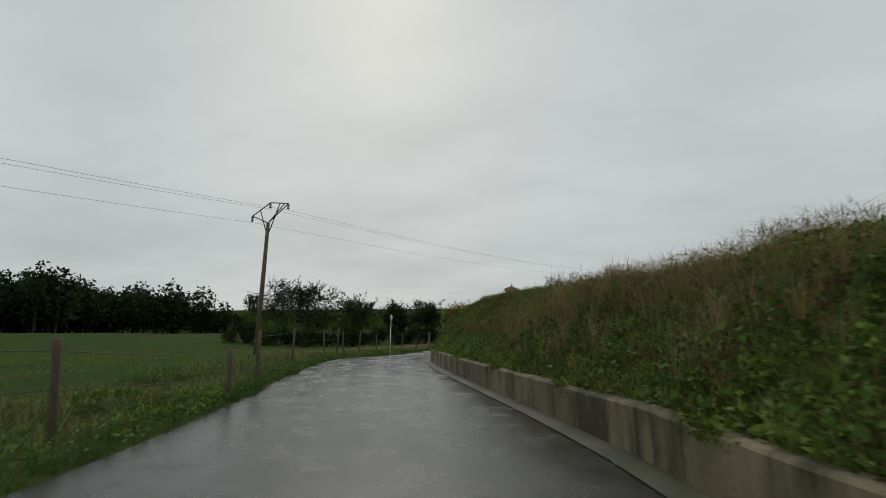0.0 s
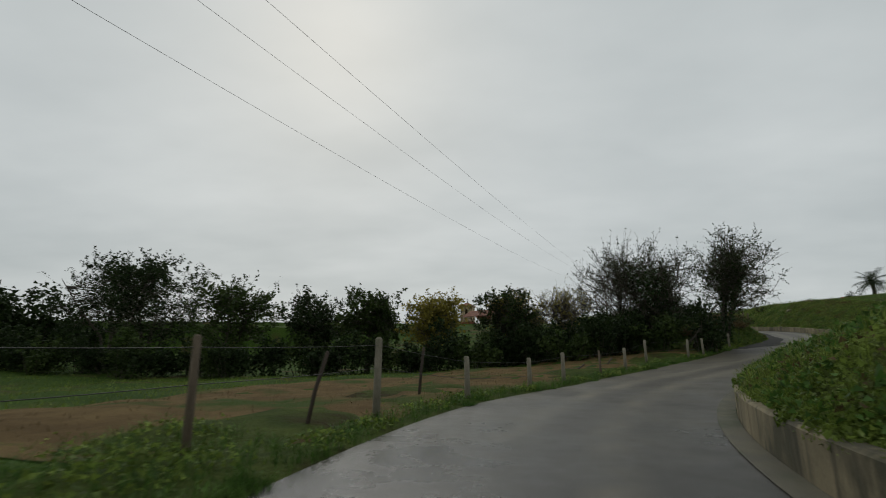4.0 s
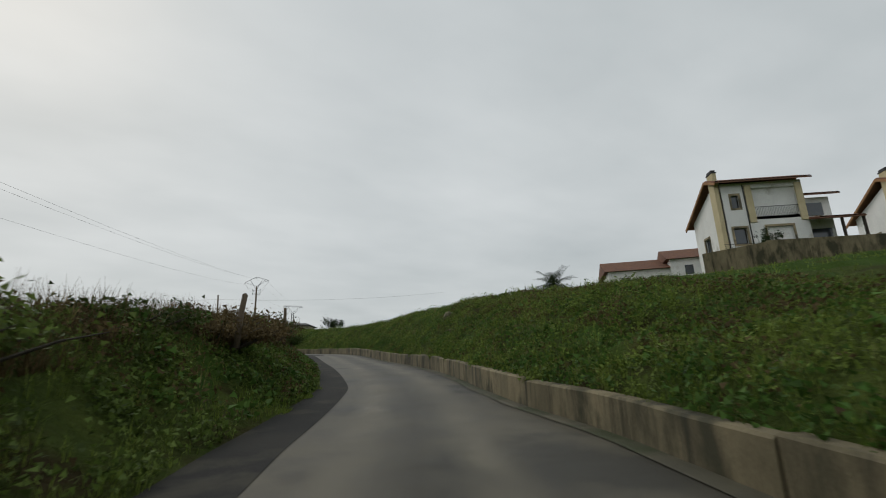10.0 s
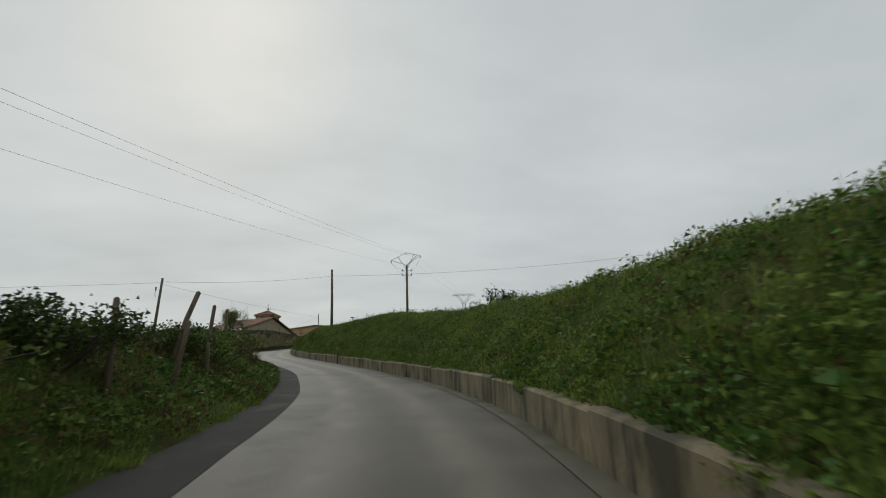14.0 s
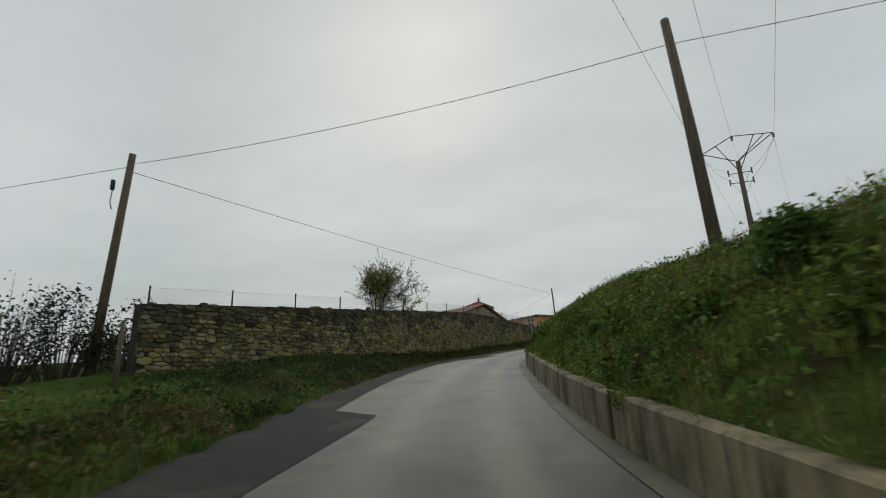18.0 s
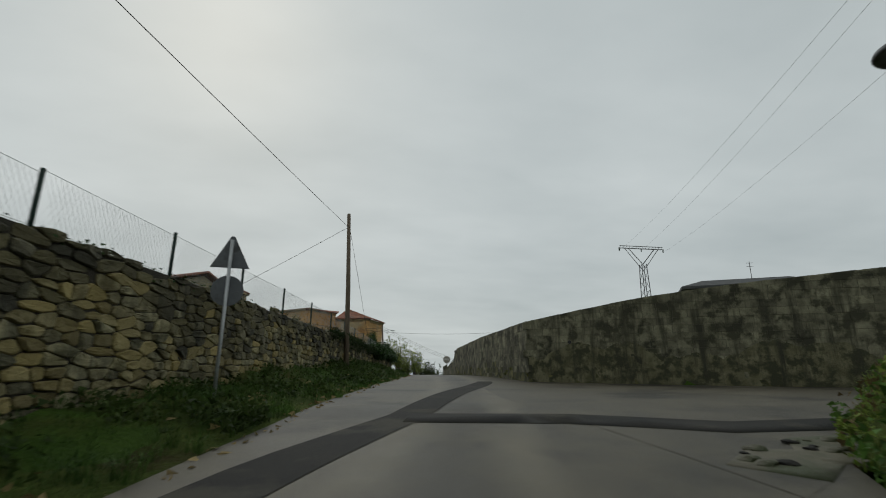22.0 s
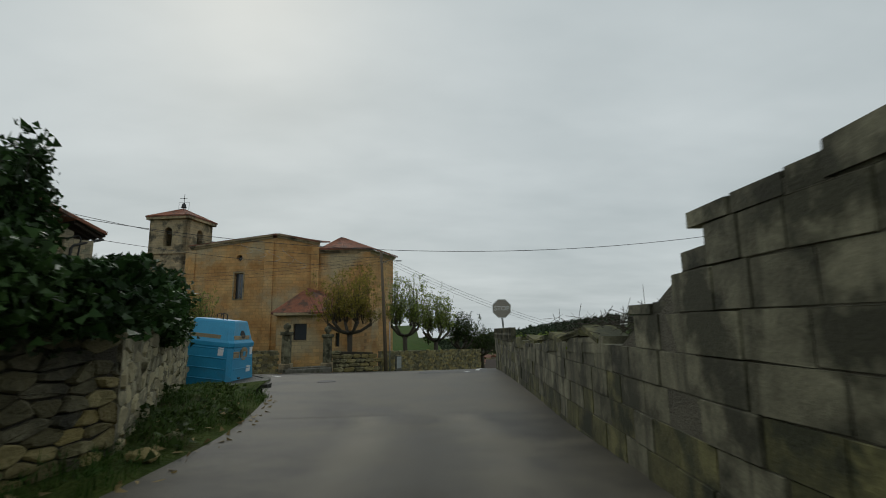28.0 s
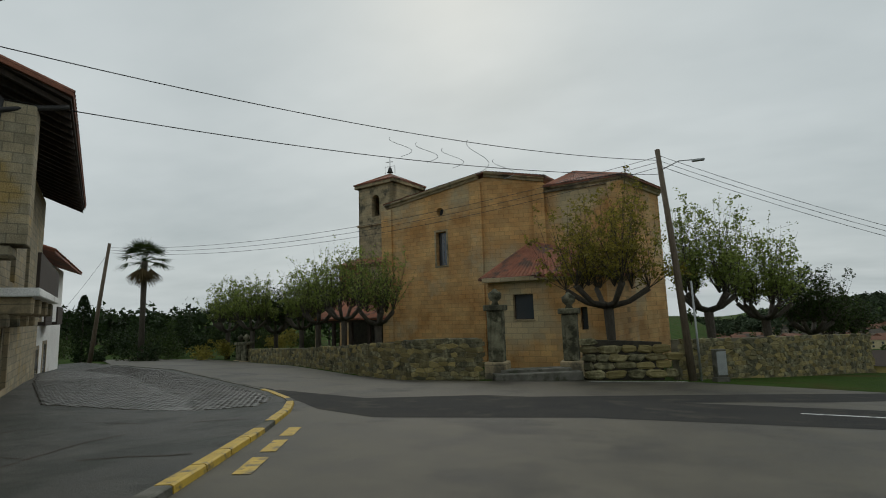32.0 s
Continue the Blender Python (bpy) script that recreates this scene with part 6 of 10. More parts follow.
def tree(name, place, height, spread, label, leaf="leaf", n_leaves=5000, leaf_size=0.13, seed=1, trunk_r=0.16, lean=(0, 0), bare=0.35, limbs=7, group="trees", low=0.25, category="tree", bark="bark", stems=1, upright=0.35, ivy=0, clad=False):
    """Stems that fork into limbs, branches and twigs, with leaves along the twigs. ivy: leaves of a dense dark clump inside the crown."""
    r = np.random.default_rng(seed)
    ob = thing(name, place, label, category, group)
    mid = np.array([lean[0], lean[1], height * (0.5 + 0.5 * low)])
    rad = np.array([spread, spread, height * (0.5 - 0.5 * low)])
    bm = bmesh.new()
    boles = []
    for k in range(stems):
        o = r.normal(0, 0.35, 2) * (stems > 1)
        t_ = mid[:2] * (0.75 if stems == 1 else 0.6) + o * 3.0 * spread / 3
        b_ = [np.array([o[0] * 0.5, o[1] * 0.5, -0.3]), np.array([lean[0] * 0.22 + o[0], lean[1] * 0.22 + o[1], height * 0.25]),
              np.array([(lean[0] * 0.5 + t_[0]) / 2 + o[0] * 0.6, (lean[1] * 0.5 + t_[1]) / 2 + o[1] * 0.6, height * 0.5]), np.array([t_[0], t_[1], height * 0.8])]
        boles.append(b_)
        tr = trunk_r * (1.0 if k == 0 else r.uniform(0.5, 0.8))
        tube(bm, [tuple(q) for q in b_], [tr, tr * 0.78, tr * 0.5, tr * 0.15], 8)
    part("trunk", bm, bark, ob)
    a_, b_, ra, rb = [], [], [], []

    def grow(start, end, r0, r1, bend):
        m_ = (start + end) / 2 + r.normal(0, 1, 3) * bend + np.array([0, 0, -0.4 * bend])
        a_.extend([start, m_])
        b_.extend([m_, end])
        ra.extend([r0, (r0 + r1) / 2])
        rb.extend([(r0 + r1) / 2, r1])
        return m_

    tips, starts = [], []
    for i in range(limbs):
        bl = boles[i % stems]
        u = r.uniform(max(low * 1.6, 0.3), 0.97) * 3
        k = min(int(u), 2)
        st = bl[k] + (bl[k + 1] - bl[k]) * (u - k)
        d = r.normal(0, 1, 3)
        d /= np.linalg.norm(d)
        end = mid + d * rad * r.random() ** 0.4 * 0.9
        end[2] = max(end[2], st[2] + 0.1 * height * upright)
        ml = grow(st, end, trunk_r * 0.36, trunk_r * 0.10, 0.07 * spread)
        for _ in range(8):
            v = r.uniform(0.1, 1.0)
            q = ml + (end - ml) * v if v < 1 else end
            if r.random() < 0.3:
                q = st + (ml - st) * r.uniform(0.4, 1.0)
            e2 = q + r.normal(0, 1, 3) * rad * 0.24 + (end - st) * 0.10 + np.array([0, 0, upright * spread * 0.28])
            out = np.linalg.norm((e2 - mid) / rad)
            if out > 1.12:
                e2 = mid + (e2 - mid) / out * 1.1
            m2 = grow(q, e2, trunk_r * 0.11, 0.010, 0.03 * spread)
            for _ in range(7):
                w = m2 + (e2 - m2) * r.uniform(-0.2, 1.0)
                e3 = w + r.normal(0, 1, 3) * 0.13 * spread + (e2 - q) * 0.12 + np.array([0, 0, upright * 0.16 * spread])
                a_.append(w)
                b_.append(e3)
                ra.append(0.009)
                rb.append(0.004)
                starts.append(w)
                tips.append(e3)
    tagged(sticks("branchwork", a_, b_, ra, rb, bark, ob), kind="stuff")
    st_, tp_ = np.array(starts), np.array(tips)
    keep = r.random(len(tp_)) > bare * 0.6
    st_, tp_ = st_[keep], tp_[keep]
    far_out = 0.25 + np.linalg.norm((tp_ - mid) / rad, axis=1) ** 2
    j = r.choice(len(tp_), n_leaves, p=far_out / far_out.sum())
    pts = st_[j] + (tp_[j] - st_[j]) * r.uniform(0.2, 1.1, (n_leaves, 1)) + r.normal(0, 0.5, (n_leaves, 3)) * leaf_size
    leaves("crown", pts, leaf_size, leaf, ob, r)
    if ivy:
        if clad:
            # ivy that wraps the stems up into the crown
            u = r.random(ivy) ** 1.3 * 2.6
            k = np.minimum(u.astype(int), 2)
            bl = np.array(boles)[r.integers(0, stems, ivy)]
            n_ = np.arange(ivy)
            c = bl[n_, k] + (bl[n_, k + 1] - bl[n_, k]) * (u - k)[:, None] + turned(ivy, r) * (0.12 + 0.42 * r.random((ivy, 1)) * np.abs(np.sin(u * 3.1))[:, None])
        else:
            c = np.concatenate([b0[1] + (b0[3] - b0[1]) * r.random((5, 1)) for b0 in boles] + [mid + r.normal(0, 0.33, (9, 3)) * rad])
            c = c[r.integers(0, len(c), ivy)] + turned(ivy, r) * r.random((ivy, 1)) ** 0.45 * rad * 0.34
        leaves("ivy_mass", c, 0.10, "ivy", ob, r)
    return ob


def shrub(name, place, size, label, leaf="leaf", n=2500, leaf_size=0.10, seed=1, stems=14, group="shrubs", lobes=9, twig="bark", category="shrub"):
    """A many-stemmed bush: uneven lobes of leaves round thin stems."""
    r = np.random.default_rng(seed)
    ob = thing(name, place, label, category, group)
    bm = bmesh.new()
    sx, sy, sz = size
    ends = []
    for _ in range(stems):
        a, q = r.uniform(0, 2 * math.pi), r.random() ** 0.5
        end = (math.cos(a) * sx * q, math.sin(a) * sy * q, sz * r.uniform(0.55, 1.08) * (1 - 0.35 * q * q))
        base = (end[0] * 0.35, end[1] * 0.35, -0.15)
        mid = (end[0] * 0.75, end[1] * 0.75, end[2] * 0.55)
        tube(bm, [base, mid, end], [0.022, 0.014, 0.004], 4, False)
        ends.append(end)
    tagged(part("branchwork", bm, twig, ob), kind="stuff")
    e = np.array(ends)
    c = e[r.integers(0, len(e), lobes)] * r.uniform(0.45, 0.95, (lobes, 1))
    j = r.integers(0, lobes, n)
    d = turned(n, r) * (r.random((n, 1)) ** 0.45)
    pts = c[j] + d * np.array([sx, sy, sz]) * r.uniform(0.28, 0.48, (lobes, 1))[j]
    pts = np.where(r.random((n, 1)) < 0.12, e[r.integers(0, len(e), n)] + r.normal(0, 0.12, (n, 3)), pts)
    pts[:, 2] = np.maximum(pts[:, 2], 0.02)
    leaves("foliage", pts, leaf_size, leaf, ob, r)
    return ob


def z_at(x, y):
    return float(land_z([x], [y])[0])


def rooted(x, y, dz=0.0):
    return (x, y, z_at(x, y) + dz)


tree("tree", (11.7, 69.2, 1.6), 8.2, 2.55, "roadside tree with several ivied stems leaning over the lane", "leaf_shade", 14500, 0.085, 31, 0.17, (1.15, -0.6), 0.0, 60, low=0.20, stems=3, ivy=4200, clad=True)
tree("tree", (7.9, 70.2, 1.0), 8.2, 2.9, "dense ivy-clad tree beside the lane", "leaf_shade", 6500, 0.09, 32, 0.24, (-0.2, -0.5), 0.1, 40, low=0.22, stems=3, ivy=6000)
tree("tree", (4.6, 70.6, 0.6), 8.6, 2.9, "half-bare tree with a few autumn leaves", "leaf_shade", 4200, 0.085, 33, 0.15, (0.2, -0.2), 0.3, 44, low=0.25, stems=3, upright=0.6)
tree("tree", (0.6, 71.0, 0.3), 5.4, 2.6, "sparse twiggy tree in the roadside thicket", "leaf_autumn", 3600, 0.085, 34, 0.12, (0.2, 0.0), 0.1, 40, low=0.25, stems=4, upright=0.8)
tree("tree", (-3.2, 70.0, 0.2), 4.9, 2.3, "sparse upright twigs with withering leaves over the thicket", "leaf_autumn", 3200, 0.085, 35, 0.10, (0.1, 0.0), 0.1, 36, low=0.25, stems=4, upright=0.9)
bm = bmesh.new()
tube(bm, [(8.6, 66.6, 1.4), (9.7, 67.6, 3.0), (11.3, 68.8, 4.4)], [0.12, 0.10, 0.06], 7)
tube(bm, [(8.2, 67.4, 1.3), (9.4, 68.2, 2.2), (10.6, 69.0, 3.6)], [0.08, 0.07, 0.04], 6)
tagged(part("fallen_trunk", bm, "bark"), "bare slanting trunk leaning against the roadside tree", "trunk")
for i, (x_, y_, h_) in enumerate(((-4.5, 68.0, 2.7), (-1.8, 67.6, 2.6), (0.6, 68.6, 2.8), (2.8, 69.2, 3.0), (4.8, 70.6, 3.2), (6.6, 72.0, 3.0), (8.4, 73.4, 2.8), (10.2, 74.8, 2.4), (12.0, 76.0, 1.8))):
    shrub("thicket_shrub", rooted(x_, y_, -0.1), (2.0, 1.8, h_), "dark tangled undergrowth of the roadside thicket", "leaf_dark", 6500, 0.11, 700 + i, 30, "thicket shrubs", 18)
k_ = 0
for x_, y_, h_, w_, leaf_, n_ in ((-33, 70, 8.6, 4.6, "leaf_dark", 9000), (-25.5, 69, 7.2, 3.8, "leaf", 8000), (-19, 71, 6.2, 3.2, "leaf_dark", 6500), (-14.5, 69, 5.8, 2.9, "leaf", 8000),
                                 (-9.5, 69, 5.2, 3.0, "leaf_autumn", 6000), (-4.0, 70, 5.6, 2.6, "leaf_shade", 6500), (-41, 76, 9.4, 5.0, "leaf_dark", 8000)):
    k_ += 1
    tree("tree", rooted(x_, y_), h_, w_, "field-edge tree with thinning autumn leaves", leaf_, n_, 0.18, 40 + k_, 0.2, (0.4, 0.0), 0.1, 24, "field-edge trees", 0.12, stems=2)
for i in range(26):
    x_ = -44 + i * 2.1
    shrub("hedge_shrub", rooted(x_, 66.5 + 1.2 * math.sin(i * 1.7) - 0.09 * max(0, x_ + 2) ** 1.5 * 0), (2.0, 1.8, 2.6 + 0.6 * math.sin(i * 2.3)), "dark overgrown hedge shrub at the field's edge",
          "leaf_dark" if i % 3 else "leaf", 1800, 0.20, 100 + i, 16, "field hedge", 12)
# hedge bank shrubs and brambles along the lane
for i in range(46):
    s_ = 74.5 + i * 2.25
    u_ = 2.6 + 0.7 * math.sin(i * 1.9)
    p_ = verge_point(np.array([s_]), np.array([u_]))[0]
    h_ = np.interp(s_, [74, 82, 90, 100, 104, 118, 126, 140, 165, 178], [1.2, 0.7, 0.6, 0.7, 1.2, 1.0, 0.7, 1.0, 1.3, 0.8]) * (1 + 0.2 * math.sin(i * 2.7))
    shrub("bramble", (p_[0], p_[1], p_[2] - 0.15), (1.6, 1.6, 0.8 * h_), "tangled bramble bush on the hedge bank", ("brown_weed", "weed_deep", "brown_weed", "leaf", "brown_weed")[i % 5] if s_ < 104 else ("weed_deep", "leaf", "brown_weed", "leaf", "weed_deep")[i % 5], 3600, 0.07, 200 + i, 26, "hedge brambles", 16)


for i in range(30):
    s_, u_ = 172 + i * 1.45, (0.7, 1.5, 1.1, 1.9, 1.3)[i % 5]
    p_ = bank_point(np.array([s_]), np.array([u_]))[0]
    k_ = 0.75 + 0.3 * math.sin(i * 2.3)
    shrub("bank_bush", (p_[0], p_[1], p_[2] - 0.5 * k_), (0.8 * k_, 0.8 * k_, 0.8 * k_), "leafy green bush on the bank's slope", ("weed", "weed_deep", "weed", "grass_lush")[i % 4], 2300, 0.07, 500 + i, 12, "bank bushes", 9)
stuff(leaves("wall_foot_weeds", lifted(pick(182, 226, 16000, 2.2, 5.2, verge_point, 1.0, 0.3), 0.0, 0.2), 0.08, "leaf"), "weeds along the stone wall's foot", "weeds")
stuff(tufts("wall_foot_grass", pick(182, 226, 1500, 2.2, 5.2, verge_point), 12, 0.28, 0.013, "grass_deep"), "rough grass along the stone wall's foot", "grass")


# ---- poles and wires ----
def wooden_pole(base, top, r0=0.15, r1=0.10, label="weathered wooden utility pole", name="utility_pole", material="wood"):
    b, t = Vector(base), Vector(top)
    ob = thing(name, base, label, "utility pole", "poles")
    bm = bmesh.new()
    d = t - b
    tube(bm, [(0, 0, -0.8), tuple(d * 0.5 + Vector((0.02, 0.01, 0))), tuple(d)], [r0, (r0 + r1) / 2, r1], 12)
    part("shaft", bm, material, ob)
    return ob


def wire(name, a, b, sag, r=0.008, label="thin dark overhead wire"):
    bm = bmesh.new()
    a, b = Vector(a), Vector(b)
    pts = []
    for i in range(29):
        u = i / 28
        p = a.lerp(b, u)
        p.z -= 4 * sag * u * (1 - u)
        pts.append(p)
    tube(bm, pts, r, 4, False)
    return tagged(part(name, bm, "iron"), label, "overhead wire", "wires")


def string_of_caps(bm, p, n=3, down=True):
    """A short string of insulator caps hung from p."""
    for i in range(n):
        z = p[2] - 0.10 - 0.14 * i
        tube(bm, [(p[0], p[1], z + 0.06), (p[0], p[1], z + 0.01), (p[0], p[1], z - 0.05)], [0.03, 0.125, 0.07], 8)


def bracket(pole, neck, left, mid, right, extra=False):
    """The steel V of a three-wire line: two arms from the neck, a top bar, and hung insulators. Places are relative to the pole's base."""
    bm = bmesh.new()
    n = Vector(neck)
    low = n - Vector((0, 0, 1.0))
    l, m, r = Vector(left), Vector(mid), Vector(right)
    for a, b in ((n, l), (l, m), (n, r), (m, r), (low, l.lerp(m, 0.45)), (low, m.lerp(r, 0.55)), (n, m.lerp(r, 0.8))):
        tube(bm, [a, b], 0.04, 5)
        piece = part("bracket" if a is n and b is l else "strut", bm, "iron", pole)
        arm = piece if a is n and b is l else arm
        bm = bmesh.new()
    bm.free()
    for p in (l, m, r):
        bm = bmesh.new()
        string_of_caps(bm, p)
        part("insulator", bm, "insulator", arm)
    if extra:
        d = (r - l)
        d.z = 0
        d.normalize()
        for z in (1.1, 2.0):
            bm = bmesh.new()
            c = n - Vector((0, 0, z))
            tube(bm, [c - d * 0.9, c + d * 0.9], 0.035, 5)
            bar = part("crossbar", bm, "iron", pole)
            for k in (-0.9, 0.9):
                bm = bmesh.new()
                q = c + d * k
                tube(bm, [q - Vector((0, 0, 0.2)), q + Vector((0, 0, 0.35))], [0.05, 0.09], 8)
                part("insulator", bm, "insulator", bar)
            bm = bmesh.new()
            for k, w in ((-0.9, l), (0.9, r)):
                tube(bm, [w - Vector((0, 0, 0.5)), (w + c + d * k) / 2 + Vector((0, 0, -0.5)), c + d * k + Vector((0, 0, 0.3)), c - Vector((0, 0, 1.4))], 0.012, 4, False)
            part("jumper", bm, "iron", bar)


LINE_A = {"l": (-18.8, 32.2, 9.5), "m": (-16.9, 31.5, 10.25), "r": (-14.9, 30.6, 9.8)}
LINE_B = {"l": (33.0, 203.6, 28.5), "m": (35.9, 204.9, 30.4), "r": (38.5, 203.2, 29.4)}
LINE_H = {"l": (53.2, 262.7, 31.6), "m": (56.6, 262.7, 31.8), "r": (60.0, 262.7, 31.6)}
PA = (-16.8, 30.7, -0.75)
pole_a = wooden_pole(PA, (-16.8, 31.2, 8.6), 0.19, 0.12, "leaning wooden power pole with a steel V-bracket in the meadow")
bracket(pole_a, (0, 0.5, 8.6 - PA[2]), *(tuple(Vector(LINE_A[k]) - Vector(PA)) for k in "lmr"))
PB = (36.0, 204.9, 14.0)
pole_b = wooden_pole(PB, (36.0, 204.9, 27.9), 0.28, 0.18, "tall wooden power pole with steel brackets on the bank")
bracket(pole_b, (0, 0, 13.9), *(tuple(Vector(LINE_B[k]) - Vector(PB)) for k in "lmr"), True)
pole_d = wooden_pole((25.6, 171.9, 12.6), (25.4, 172.3, 19.8), 0.17, 0.12, "tall bare wooden pole on the grassy bank")
pole_e = wooden_pole((6.2, 171.3, 10.4), (6.5, 171.5, 18.7), 0.17, 0.12, "leaning wooden pole beside the brambles")
bm = bmesh.new()
box(bm, -0.24, -0.10, 6.85, -0.13, 0.04, 7.25, 0.02)
tube(bm, [(-0.2, 0, 6.9), (-0.24, 0, 6.4), (-0.12, 0, 6.1)], 0.02, 5)
part("junction_box", bm, "iron", pole_e)
pole_g = wooden_pole((17.52, 222.0, 13.9), (17.22, 222.78, 21.0), 0.115, 0.08, "weathered wooden pole against the stone wall")
pole_k = wooden_pole((21.2, 288.0, 10.0), (20.5, 288.9, 22.6), 0.20, 0.13, "tall wooden utility pole with a street lamp arm by the churchyard")
bm = bmesh.new()
tube(bm, [(-0.6, 0.8, 11.4), (0.3, 0.5, 11.7), (1.1, 0.3, 11.6)], 0.03, 6)
box(bm, 0.9, 0.2, 11.5, 1.5, 0.42, 11.62, 0.03)
part("lamp_arm", bm, "steel", pole_k)
bm = bmesh.new()
tube(bm, [(0.35, 0.15, -0.5), (0.3, 0.2, 5.2)], 0.05, 8)
part("cable_guard", bm, "steel", pole_k)
pole_n = wooden_pole((-28.6, 288.7, 9.6), (-27.2, 289.2, 21.4), 0.2, 0.13, "leaning wooden pole with a lamp beside the white house")
pole_v = wooden_pole((47.0, 300.0, -6.0), (46.6, 300.0, 13.8), 0.2, 0.13, "wooden power pole down the slope")
for k, sag in (("l", 2.6), ("m", 2.6), ("r", 2.6)):
    d3 = Vector((0, 0, 0.5))
    wire("power_line", Vector(LINE_A[k]) - d3, Vector(LINE_B[k]) - d3, sag, 0.008)
    wire("power_line", Vector(LINE_B[k]) - d3, Vector(LINE_H[k]) - d3, 0.9, 0.008)
    back = Vector(LINE_A[k]) + (Vector(LINE_A[k]) - Vector(LINE_B[k])).normalized() * 90
    back.z = 6
    wire("power_line", Vector(LINE_A[k]) - d3, back, 1.6, 0.008)
wire("phone_line", (6.5, 171.5, 18.3), (25.4, 172.3, 19.0), 0.35, 0.012)
wire("phone_line", (25.4, 172.3, 19.0), (75.0, 176.0, 23.5), 0.8, 0.012)
wire("phone_line", (6.5, 171.5, 18.2), (-60.0, 160.0, 17.0), 0.9, 0.012)
wire("phone_line", (6.5, 171.5, 18.0), (17.3, 222.8, 20.3), 0.25, 0.012)
wire("phone_line", (17.3, 222.8, 20.4), (-2.6, 246.1, 16.3), 0.2, 0.012)
wire("guy_wire", (17.3, 222.8, 20.3), (18.8, 227.6, 13.4), 0.0, 0.008, "thin steel stay wire of the pole")
for i in range(3):
    wire("village_line", (20.5, 288.9, 22.2 - 0.3 * i), (-27.2, 289.2, 21.0 - 0.25 * i), 1.5 + 0.1 * i, 0.014)
    wire("village_line", (20.5, 288.9, 22.3 - 0.3 * i), (47.0, 300.0, 13.6 - 0.3 * i), 0.8, 0.014)
wire("village_line", (3.5, 266.9, 20.3), (20.5, 288.9, 21.2), 0.6, 0.016)
wire("village_line", (2.6, 264.0, 21.6), (20.5, 288.9, 22.0), 0.8, 0.016)
wire("village_line", (4.66, 264.71, 20.95), (45.0, 266.4, 20.6), 1.65, 0.016)
wire("village_line", (-27.2, 289.2, 20.6), (-60.0, 300.0, 12.0), 0.7, 0.014)

# festive light garland hung on the wires before the church
bm = bmesh.new()
c = Vector((12.2, 279.6, 20.8))
a_, b_ = Vector((0.86, 0.5, 0)), Vector((0, 0, 1))
for k in range(5):
    o = c + a_ * (k * 1.15 - 2.6) + b_ * (-0.25 * k + 0.5)
    pts = []
    for i in range(13):
        t_ = i / 12
        pts.append(o + a_ * (0.5 * math.sin(t_ * 5.2)) + b_ * (0.9 * t_ * (1 if k != 3 else 1.7) - 0.45))
    tube(bm, pts, 0.012, 4, False)
tagged(part("light_garland", bm, "steel"), "unlit festive light garland of bent wire", "garland")


def lattice_pylon():
    ob = thing("lattice_pylon", (56.6, 262.7, 12.2), "dark steel lattice pylon with a wide crossarm", "pylon")
    bm = bmesh.new()
    h = 17.0
    legs = [((sx * 0.9, sy * 0.9), (sx * 0.35, sy * 0.35)) for sx, sy in ((-1, -1), (1, -1), (1, 1), (-1, 1))]
    for (a, b) in legs:
        tube(bm, [(*a, -6), (*b, h)], 0.06, 4)
    n = 14
    for i in range(n):
        for k in range(4):
            (a0, b0), (a1, b1) = legs[k], legs[(k + 1) % 4]
            u, v = i / n, (i + 1) / n
            p = tuple(a0[j] + (b0[j] - a0[j]) * u for j in (0, 1)) + (h * u,)
            q = tuple(a1[j] + (b1[j] - a1[j]) * v for j in (0, 1)) + (h * v,)
            tube(bm, [p, q], 0.03, 3)
    part("mast", bm, "iron", ob)
    bm = bmesh.new()
    for s_ in (-1, 1):
        tube(bm, [(0, 0, h), (s_ * 2.0, 0, h + 2.3)], 0.06, 4)
        tube(bm, [(s_ * 0.4, 0, h - 0.5), (s_ * 2.6, 0, h + 2.3)], 0.05, 4)
    tube(bm, [(-3.5, 0, h + 2.3), (3.5, 0, h + 2.3)], 0.06, 4)
    tube(bm, [(-3.3, 0, h + 2.65), (3.3, 0, h + 2.65)], 0.05, 4)
    for i in range(14):
        x = -3.4 + i * 0.5
        tube(bm, [(x, 0, h + 2.3), (x + 0.25, 0, h + 2.65)], 0.025, 3)
    part("crossarm", bm, "iron", ob)
    for x in (-3.4, 0, 3.4):
        bm = bmesh.new()
        string_of_caps(bm, (x, 0, h + 2.3))
        part("insulator", bm, "insulator", ob)


lattice_pylon()


# ---- the street before the church ----
import collections
from mathutils import geometry


def street_z(x, y):
    x, y = np.asarray(x, float).ravel(), np.asarray(y, float).ravel()
    pts = LANE[::3]
    near = np.clip(((x[:, None] - pts[None, :, 0]) ** 2 + (y[:, None] - pts[None, :, 1]) ** 2).argmin(1), 1, len(pts) - 2)
    run = pts[near + 1] - pts[near - 1]
    k = ((x - pts[near, 0]) * run[:, 0] + (y - pts[near, 1]) * run[:, 1]) / (run[:, 0] ** 2 + run[:, 1] ** 2)
    w = smooth(255, 266, y)
    return (pts[near, 2] + k * run[:, 2]) * (1 - w) + square_z(x, y) * w


